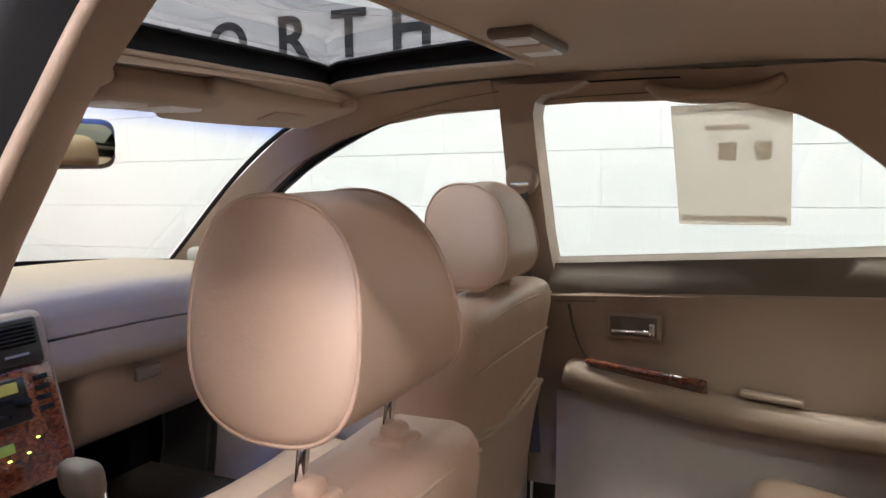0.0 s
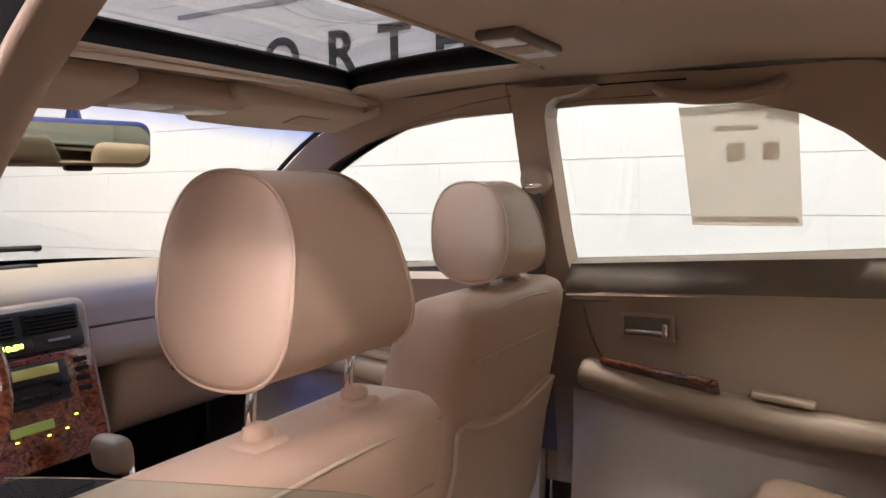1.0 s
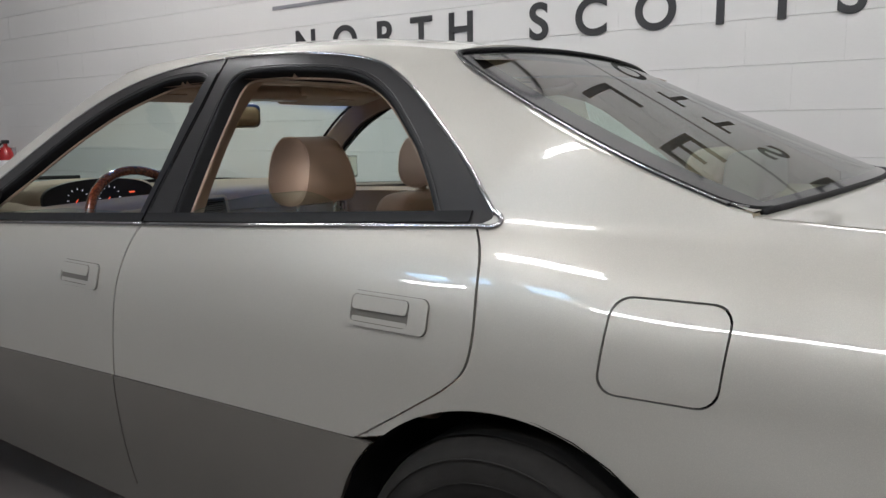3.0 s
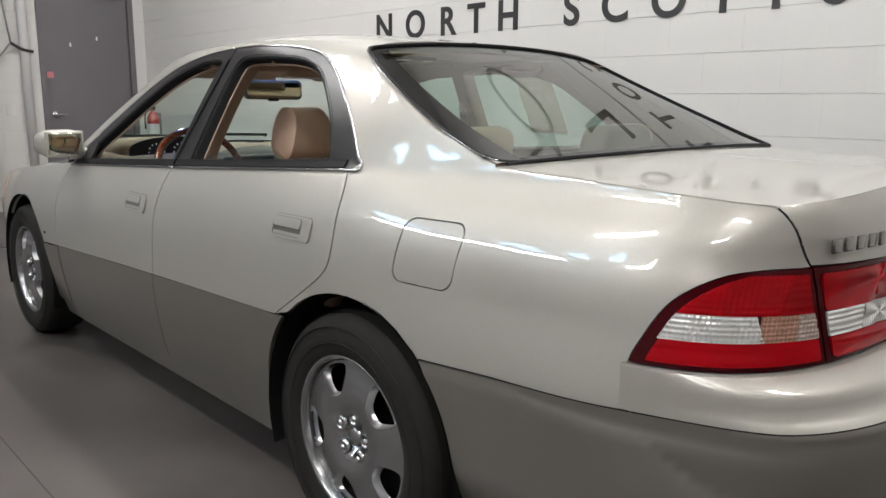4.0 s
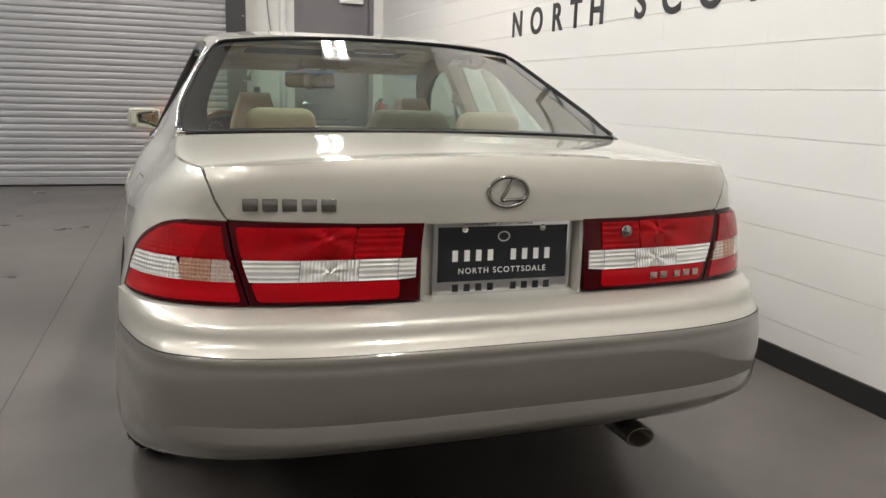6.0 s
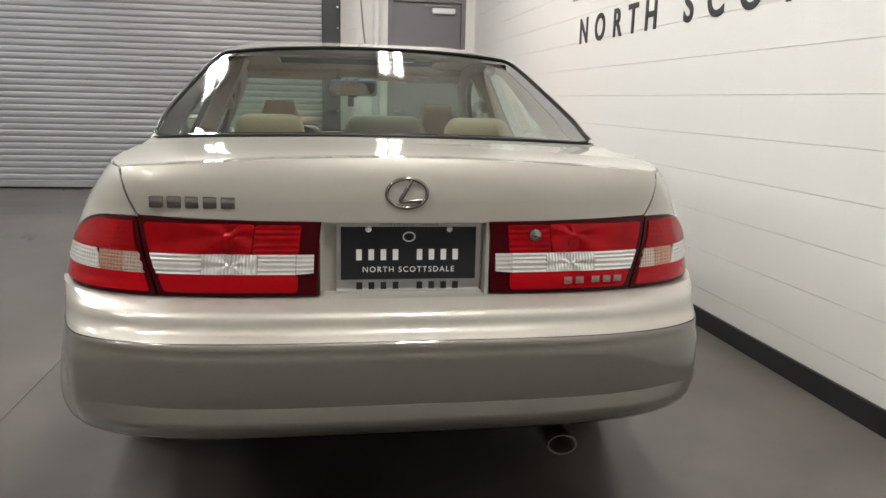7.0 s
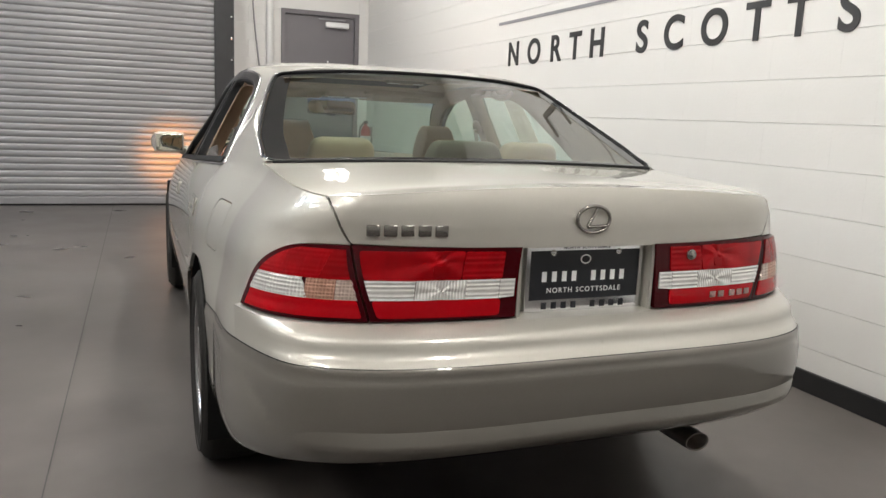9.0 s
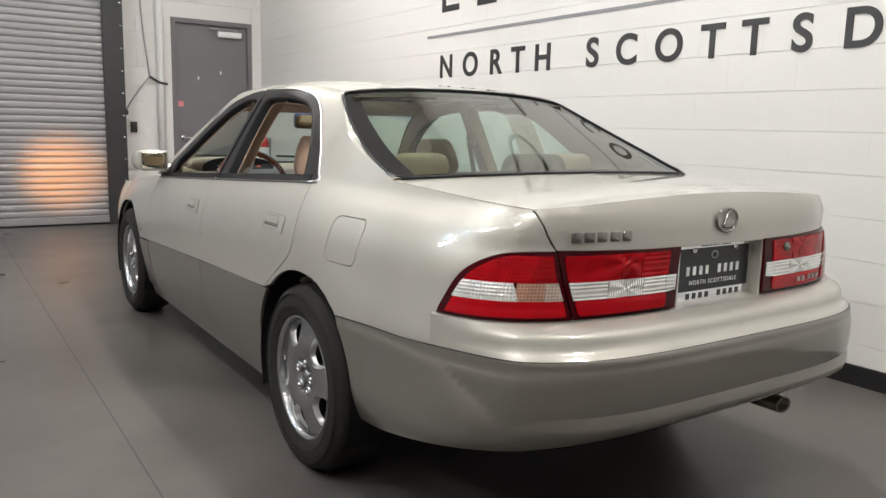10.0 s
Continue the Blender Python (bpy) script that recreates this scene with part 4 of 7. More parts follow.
def window_frames(mirror):
    """Black frames, seals and bright mouldings round the side windows."""
    belt_line = lambda a, b, n=30: [(a + (b - a) * i / n, belt(a + (b - a) * i / n)) for i in range(n + 1)]
    open_r = curve([(0.193, 0.991), (0.20, 1.000), (0.235, 1.050), (0.29, 1.115), (0.355, 1.174), (0.42, 1.226), (0.49, 1.264), (0.57, 1.283), (0.69, 1.292), (0.80, 1.294), (0.866, 1.287), (0.893, 1.255), (0.905, 1.19), (0.917, 1.10), (0.930, 0.966)], 5)
    open_f = curve([(1.062, 0.952), (1.035, 1.05), (1.015, 1.165), (1.0, 1.262), (1.015, 1.286), (1.08, 1.292), (1.18, 1.284), (1.34, 1.242), (1.48, 1.190), (1.62, 1.122), (1.80, 1.012), (1.972, 0.908)], 5)
    if mirror:
        open_r = [Vector((p[0] + 0.115 * smoothstep((p[0] - 0.70) / 0.18), p[1] + (0.014 if p[1] > 1.15 else -0.022 if p[1] < 1.02 else 0.0))) for p in open_r]
        open_f = [Vector((p[0] + 0.034 * (1 - smoothstep((p[0] - 1.06) / 0.3)), p[1] + 0.034 * smoothstep((p[0] - 1.10) / 0.22) * smoothstep((p[1] - 0.93) / 0.12))) for p in open_f]
    def grow(line, d):
        """The line moved outward by d."""
        c = sum((Vector(p) for p in line), Vector((0, 0))) / len(line)
        out = []
        for i, p in enumerate(line):
            t = Vector(line[min(i + 1, len(line) - 1)]) - Vector(line[max(i - 1, 0)])
            n = Vector((t.y, -t.x)).normalized()
            n = n if n.dot(Vector(p) - c) > 0 else -n
            out.append(Vector(p) + n * d)
        return out

    def channel(line, wide, narrow, deep):
        """A rubber channel that falls from the frame's edge to the glass run."""
        a, b = grow(line, wide), grow(line, narrow)
        bm = bmesh.new()
        rows = []
        for p, q in zip(a, b):
            row = []
            for k in range(7):
                t = k / 6
                m = p.lerp(q, t)
                at = shell(m.x, m.y) + Vector((0.002 - 0.004 * math.sin(math.pi * min(1, 1.6 * t)) + deep * t * t, 0, 0))
                row.append(bm.verts.new((-at.x if mirror else at.x, at.y, at.z)))
            rows.append(row)
        for r0, r1 in zip(rows, rows[1:]):
            for k in range(6):
                bm.faces.new((r0[k], r1[k], r1[k + 1], r0[k + 1]))
        bmesh.ops.recalc_face_normals(bm, faces=bm.faces[:])
        return bm
    if mirror:
        open_r = [Vector((p[0] + 0.020 * smoothstep((p[0] - 0.78) / 0.16) * smoothstep((p[1] - 0.95) / 0.2), p[1])) for p in open_r]
    hole_r, hole_f = (open_r, open_f) if mirror else (grow(open_r, 0.011), grow(open_f, 0.009))
    outer_r = [(0.078, 1.004)] + [(p[0], p[1]) for p in CHROME_REAR[1:-1]]
    gap = [(0.952, 1.308), (0.970, 1.218), (0.999, 1.112), (1.028, 1.018), (1.046, 0.950)]
    if mirror:
        gap = [(g[0] + 0.068, g[1]) for g in gap]
    poly = outer_r + [(0.944, 1.335)] + [(g[0] - 0.003, g[1]) for g in gap] + [(p[0], p[1] - 0.008) for p in reversed(belt_line(0.10, 1.11 if mirror else 1.04, 12))]
    fr = part("rear_window_frame", panel(poly, shell, 0.03, holes=[[(p[0], p[1]) for p in hole_r]], mirror=mirror, lift=0.002, depth=0.03), M_BLACK, CAR, "satin black window frame")
    poly = [(0.951, 1.335)] + [(p[0], p[1]) for p in CHROME_FRONT[1:]] + [(p[0], p[1] - 0.008) for p in reversed(belt_line(1.12 if mirror else 1.052, 2.06, 12))] + [(g[0] + 0.003, g[1]) for g in reversed(gap)]
    ff = part("front_window_frame", panel(poly, shell, 0.03, holes=[[(p[0], p[1]) for p in hole_f]], mirror=mirror, lift=0.002, depth=0.03), M_BLACK, CAR, "satin black window frame")
    if mirror:
        for line, fr_ in ((open_r, fr), (open_f, ff)):
            part("window_seal", ribbon(line, lambda u, v: shell(u, v) + Vector((0.004, 0, 0)), 0.006, mirror, 12), M_SEAL, fr_, "thick black rubber seal")
    else:
        for line, fr_ in ((open_r, fr), (open_f, ff)):
            part("window_seal", channel(line, 0.0125, -0.013, 0.030), M_SEAL, fr_, "deep black rubber window channel")
            inner_line = [shell(p.x, p.y) + Vector((0.034, 0, 0)) for p in grow(line, -0.013)]
            inner_line = [q for k, q in enumerate(inner_line) if k in (0, len(inner_line) - 1) or (q - inner_line[k - 1]).dot(inner_line[k + 1] - q) > 0]
            part("inner_lip", tube(inner_line, 0.0042, 8), M_TRIM, fr_, "beige inner lip of the door opening")
            ridge = [shell(p.x, p.y) + Vector((-0.0022, 0, 0)) for p in grow(line, 0.0165)]
            part("frame_ridge", tube(ridge, 0.0016, 6), M_BLACK, fr_, "fine pressed ridge along the frame")
    part("pillar_cover", panel([(y + (0.068 if mirror else 0.0), z) for y, z in ((0.957, 1.300), (0.975, 1.218), (1.004, 1.112), (1.034, 1.018), (1.051, 0.956), (1.072, 0.954), (1.045, 1.05), (1.024, 1.165), (1.002, 1.272), (0.985, 1.300))], shell, 0.02, mirror=mirror, lift=0.006, depth=0.006), M_GLOSSBLACK, ff, "gloss black pillar cover")
    part("window_moulding", ribbon([(p[0], p[1] + 0.001) for p in CHROME_REAR], shell, 0.0043, mirror, lift=0.002), M_BRIGHT, CAR, "thin bright moulding")
    part("window_moulding", ribbon([(p[0], p[1] + 0.001) for p in CHROME_FRONT], shell, 0.0036, mirror, lift=0.002), M_BRIGHT, CAR, "thin bright moulding")
    low = [(y, z - 0.010) for y, z in belt_line(0.09, 1.042)]
    corner = curve([(0.10, 0.997), (0.075, 0.997), (0.060, 1.002), (0.061, 1.013), (0.075, 1.022)], 5)
    part("belt_moulding", ribbon(low, shell, 0.0052, mirror, lift=0.003), M_BRIGHT, CAR, "thin bright belt moulding")
    part("belt_moulding", ribbon([(p[0], p[1] - 0.004) for p in corner], shell, 0.0052, mirror, lift=0.003), M_BRIGHT, CAR, "bright corner moulding")
    part("belt_moulding", ribbon([(y, z - 0.010) for y, z in belt_line(1.049, 2.06)], shell, 0.0052, mirror, lift=0.003), M_BRIGHT, CAR, "thin bright belt moulding")
    for a, b in ((0.12, 1.040), (1.052, 2.03)):
        part("belt_seal", panel([(p[0], p[1] - 0.006) for p in belt_line(a, b, 12)] + [(p[0], p[1] + (0.002 if mirror else 0.014)) for p in reversed(belt_line(a, b, 12))], shell, 0.03, mirror=mirror, lift=0.006, depth=0.016), M_SEAL, CAR, "black belt weatherstrip")
    # panes
    gl = lambda u, v: shell(u, v) + Vector((0.018, 0, 0))
    if mirror:
        for op in (open_r, open_f):
            g = part("side_window", panel([(p[0], p[1]) for p in op], gl, 0.06, mirror=True, depth=0.004), M_GLASS, CAR, "closed green-tinted side glass")
    else:
        drop = [(p[0], p[1]) for p in curve([(0.905, 0.972), (0.818, 0.998), (0.703, 1.019), (0.60, 1.031), (0.548, 1.034), (0.485, 1.023), (0.42, 0.995), (0.40, 0.965)], 4)] + [(0.91, 0.945)]
        g = part("side_window", panel(drop, gl, 0.05, depth=0.004), M_GLASS, CAR, "lowered green-tinted side glass with its top edge showing")
        g = part("side_window", panel([(1.065, 0.925), (1.06, 0.962), (1.45, 0.955), (1.93, 0.915), (1.97, 0.885)], gl, 0.05, depth=0.004), M_GLASS, CAR, "lowered green-tinted side glass")


for flip in (False, True):
    side_panels(flip)
    window_frames(flip)


def screen_pillars():
    for m in (False, True):
        edge = [(lambda p: (p.y, p.z))(windscreen(-1, t)) for t in np.linspace(1, 0, 14)]
        poly = [(p[0], p[1] + 0.004) for p in CHROME_FRONT] + [(2.15, 0.908)] + edge + [(1.3, rail(1.3)), (1.15, rail(1.15)), (1.0, rail(1.0))]
        part("screen_pillar", panel(poly, lambda u, v: Vector((-side(u, v), u, v)), 0.03, mirror=m), M_PAINT, CAR, "painted windscreen pillar")


screen_pillars()


def roof_and_glass():
    # roof skin with the sunroof opening
    left = [(-roof_half(y), y) for y in np.linspace(GLASS_Y, 1.42, 22)]
    front = [tuple(windscreen(s, 0.0).to_2d()) for s in np.linspace(-1, 1, 15)]
    right = [(roof_half(y), y) for y in np.linspace(1.42, GLASS_Y, 22)]
    back = [tuple(rear_glass(s, 0.0).to_2d()) for s in np.linspace(1, -1, 15)]
    poly = left[:-1] + front[:-1] + right[:-1] + back[:-1]
    hole = curve([(-0.385, 0.95), (0.385, 0.95), (0.41, 0.975), (0.41, 1.36), (0.385, 1.39), (-0.385, 1.39), (-0.41, 1.36), (-0.41, 0.975)], 3, True)
    part("roof", panel(poly, roof, 0.035, holes=[hole], depth=0.02), M_PAINT, CAR, "champagne painted roof")
    m = Vector((0, 1.17))
    g = part("sunroof_glass", panel([m + (Vector(p) - m) * 0.985 for p in hole], roof, 0.05, depth=0.005, lift=-0.002), M_SUNGLASS, CAR, "dark tinted sunroof glass")
    # rear window: pane, black border, bright edge
    def strip(s0, s1, t0, t1, n=24, k=12, lift=0.0, f=rear_glass):
        bm = bmesh.new()
        grid = [[bm.verts.new(f(s0 + (s1 - s0) * i / n, t0 + (t1 - t0) * j / k) + Vector((0, -lift, lift))) for i in range(n + 1)] for j in range(k + 1)]
        for a, b in zip(grid, grid[1:]):
            for i in range(n):
                bm.faces.new((a[i], b[i], b[i + 1], a[i + 1]))
        return bm
    for m in (False, True):
        bm = bmesh.new()
        grid = []
        for t in np.linspace(0, 1, 22):
            row = [pillar_return(v, t) for v in np.linspace(0, 1, 7)]
            grid.append([bm.verts.new((-p.x if m else p.x, p.y, p.z)) for p in row])
        for a, b in zip(grid, grid[1:]):
            for i in range(6):
                q = (a[i], b[i], b[i + 1], a[i + 1])
                bm.faces.new(q[::-1] if m else q)
        part("pillar_return", bm, M_PAINT, CAR, "painted rear pillar edge")
    g = part("rear_window", strip(-0.985, 0.985, 0.01, 0.99), M_REARGLASS, CAR, "sloping green-tinted rear window")
    for s0, s1, t0, t1, n, k in ((-0.99, -0.89, 0.0, 1.0, 3, 14), (0.89, 0.99, 0.0, 1.0, 3, 14), (-0.89, 0.89, 0.0, 0.03, 20, 1), (-0.89, 0.89, 0.945, 1.0, 20, 2)):
        part("glass_border", strip(s0, s1, t0, t1, n, k, lift=0.0008), M_FRIT, g, "black ceramic border")
    # rounded outline of the opening, with painted corners
    def quarter_arc(s0, t0, ds, dt):
        return [(s0 * (1 - ds * (1 - math.cos(a))), t0 + dt * (1 - math.sin(a))) for a in np.linspace(0, math.pi / 2, 9)]
    low_c, top_c = quarter_arc(-1, 1.0, 0.075, -0.13), quarter_arc(-1, 0.0, 0.05, 0.05)
    half = [low_c[-1]] + low_c[::-1][1:] + [(-1, t) for t in np.linspace(0.92, 0.09, 14)] + top_c + [(s, 0.0) for s in np.linspace(-0.90, 0.0, 10)]
    edge = [rear_glass(s, t) for s, t in half] + [rear_glass(-s, t) for s, t in reversed(half[:-1])]
    for m in (False, True):
        sg = -1 if m else 1
        for c, corner in ((low_c, (-1.0, 1.0)), (top_c, (-1.0, 0.0))):
            part("glass_corner", panel([(s, t) for s, t in c] + [corner], lambda s, t: rear_glass(s * sg, t) + Vector((0, -0.0015, 0.0035)), 0.03, depth=0), M_PAINT, CAR)
    part("rear_seal", tube([p + Vector((0, -0.002, 0.003)) for p in edge], 0.0045, 8), M_SEAL, g, "black rubber seal")
    part("rear_moulding", tube([p + Vector((0.006 * (1 if p.x > 0 else -1), 0.002, 0.005)) for p in edge], 0.0020, 8), M_BRIGHT, g, "thin bright edge")
    low = [rear_glass(s, 1.0) + Vector((0, -0.004, 0.000)) for s in np.linspace(-0.965, 0.965, 30)]
    part("rear_seal", tube(low, 0.006, 8), M_SEAL, g, "black rubber seal")
    # windscreen with a blue band along the top
    g = part("windscreen", strip(-0.97, 0.97, 0.55, 1.0, 20, 12, f=windscreen), M_GLASS, CAR, "green-tinted windscreen")
    g = part("shade_band", strip(-0.97, 0.97, 0.0, 0.55, 20, 8, f=windscreen), M_SHADE, CAR, "blue shade band fading down the windscreen")
    for s in (-1, 1):
        pts = [windscreen(s, t) + Vector((0.0, 0.0, 0.0)) for t in np.linspace(0, 1, 16)]
        part("screen_seal", tube([p + Vector((-0.02 * s, 0.0, 0.002)) for p in pts], 0.006, 8), M_SEAL, CAR)
    part("cowl", strip(-1, 1, 1.0, 1.06, 20, 2, f=windscreen), M_BLACK, CAR, "black cowl under the windscreen")
    for s in (-0.25, 0.45):
        p = windscreen(s, 0.97)
        part("wiper_arm", tube([p + Vector((0.0, 0.04, 0.012)), p + Vector((-0.02, -0.01, 0.02)), p + Vector((-0.35, 0.0, 0.03))], 0.008, 6), M_BLACK, CAR)
    # bonnet
    edgel = [(-side(y, belt(y) - 0.003) + 0.004, y) for y in np.linspace(2.16, 3.05, 12)]
    frontl = [(-0.70, 3.2), (-0.58, 3.36), (-0.35, 3.45), (0, 3.48), (0.35, 3.45), (0.58, 3.36), (0.70, 3.2)]
    edger = [(-x, y) for x, y in reversed(edgel)]
    backl = [tuple(windscreen(s, 1.06).to_2d()) for s in np.linspace(0.96, -0.96, 12)]
    def bonnet(x, y):
        return Vector((x, y, belt(y) - 0.003 + 0.075 * (1 - (abs(x) / 0.76) ** 2.2) - 0.10 * max(0, (y - 3.05) / 0.43) ** 2))
    part("bonnet", panel(edgel + frontl + edger + backl, bonnet, 0.06), M_PAINT, CAR, "champagne painted bonnet")


roof_and_glass()


def boot():
    """Boot lid: top sheet, rear face with plate niche."""
    front = [tuple((rear_glass(s, 1.0) + Vector((0, -0.010, 0))).to_2d()) for s in np.linspace(0.985, -0.985, 17)]
    left = [tuple((shell(u, z) + Vector((0.004, 0, 0))).to_2d()) for u, z in reversed(LID_GAP)]
    rear = []
    for u in np.linspace(U_GAP - 0.004, U_END, 20):
        rear.append(tuple(lid_edge(u).to_2d()))
    rear += [(-x, y) for x, y in reversed(rear[:-1])]
    right = [(-x, y) for x, y in reversed(left)]
    poly = left + rear[1:-1] + right + front[1:-1]
    lid = part("boot_lid", panel(poly, deck, 0.03, depth=0.015), M_PAINT, CAR, "champagne painted boot lid")
    # rear face, left half and its mirror image
    face = [(seam_u(z) - 0.003, z) for z in (LAMP_TOP + 0.005, 0.92, 0.95, 0.975)] + [(u, lid_edge(u).z - 0.001) for u in np.linspace(U_GAP - 0.01, U_END, 18)] + [(U_END, 0.886), (U_IN, 0.886)]
    rf = part("lid_rear_face", panel(face, shell, 0.03, both=True), M_PAINT, lid)
    brow = [lid_edge(u) + Vector((0, 0.0035, -0.0038)) for u in np.linspace(U_GAP - 0.006, U_END, 24)]
    brow += [Vector((-p.x, p.y, p.z)) for p in reversed(brow[:-1])]
    part("lid_brow", tube(brow, 0.0045, 10), M_PAINT, rf, "rounded painted rear edge")
    # recess for the plate
    niche = [(U_IN - 0.004, 0.885), (U_END, 0.885), (U_END, 0.695), (U_IN - 0.004, 0.695)]
    part("plate_niche", panel(niche, lambda u, z: shell(u, z) + Vector((0, 0.045, 0)), 0.03, both=True, depth=0), M_PAINT, rf, "recessed painted plate niche")
    bm = bmesh.new()
    y0 = TAIL_Y - 0.587
    for s in (-1, 1):
        box(bm, (s * 0.189 - 0.004, y0 + 0.004, 0.695), (s * 0.189 + 0.004, y0 + 0.05, 0.886))
    box(bm, (-0.2, y0 + 0.004, 0.884), (0.2, y0 + 0.05, 0.888))
    part("niche_sides", bm, M_PAINT, rf, smooth=False)
    for m in (False, True):
        part("lid_seam", ribbon([(seam_u(z) - 0.0005, z) for z in np.linspace(LAMP_TOP, LID_Z0, 10)], shell, 0.0017, m, 6, lift=-0.003), M_SEAL, lid, "dark shut line")
        part("lid_seam", ribbon([(u, z - 0.001) for u, z in LID_GAP], lambda u, z: shell(u, z) + Vector((0.002, 0, -0.006)), 0.0024, m, 6), M_SEAL, lid, "dark shut line")
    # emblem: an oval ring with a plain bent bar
    ey, ez = y0 - 0.003, 0.952
    ring = [(0.0455 * math.cos(a), ey, ez + 0.0325 * math.sin(a)) for a in np.linspace(0, 2 * math.pi, 40, endpoint=False)]
    e = part("emblem", tube(ring, 0.0044, 8, closed=True), M_BADGE, rf, "dark chrome oval emblem")
    part("emblem_bar", tube(curve([(0.010, ey, ez + 0.028), (-0.003, ey, ez + 0.005), (-0.015, ey, ez - 0.017), (0.0, ey, ez - 0.018), (0.037, ey, ez - 0.016)], 5), 0.0046, 6), M_BADGE, e)
    # maker's name as plain bright bars
    for i in range(5):
        x = -0.560 + 0.0385 * i
        p = shell(u_of_x(abs(x + 0.015) * 1.13 * 0.815 / 0.81), 0.93)
        yy = -1.000 - 0.024 * (i / 4)
        bm = rbox((0.031, 0.006, 0.026), 0.0028, 2)
        b = part("name_bar", bm, M_BADGE, rf, "dark chrome letter-sized bar")
        b.location = (x + 0.016, yy - 0.004, 0.927)
        b.rotation_euler = (0, 0, -0.13 + 0.02 * i)
    return lid


boot()


def rounded(poly, r, n=3):
    """A polygon with its corners cut round."""
    out = []
    for i, p in enumerate(poly):
        p, a, b = Vector(p), Vector(poly[i - 1]), Vector(poly[(i + 1) % len(poly)])
        k0, k1 = min(r, (a - p).length * 0.45), min(r, (b - p).length * 0.45)
        q0, q1 = p + (a - p).normalized() * k0, p + (b - p).normalized() * k1
        out += [tuple(q0 * (1 - t) ** 2 + p * 2 * t * (1 - t) + q1 * t * t) for t in np.linspace(0, 1, n + 1)]
    return out


def relief(lift, form):
    """The tail's surface raised by lift plus the form (u, z) moulded into a lens."""
    def surf(u, z):
        p, q = shell(u, z), shell(u - 0.002, z)
        n = Vector((q.y - p.y, p.x - q.x, 0))
        n = n.normalized() if n.length > 1e-9 else Vector((0, -1, 0))
        if n.y > 0:
            n = -n
        return p + n * (lift + form(u, z))
    return surf


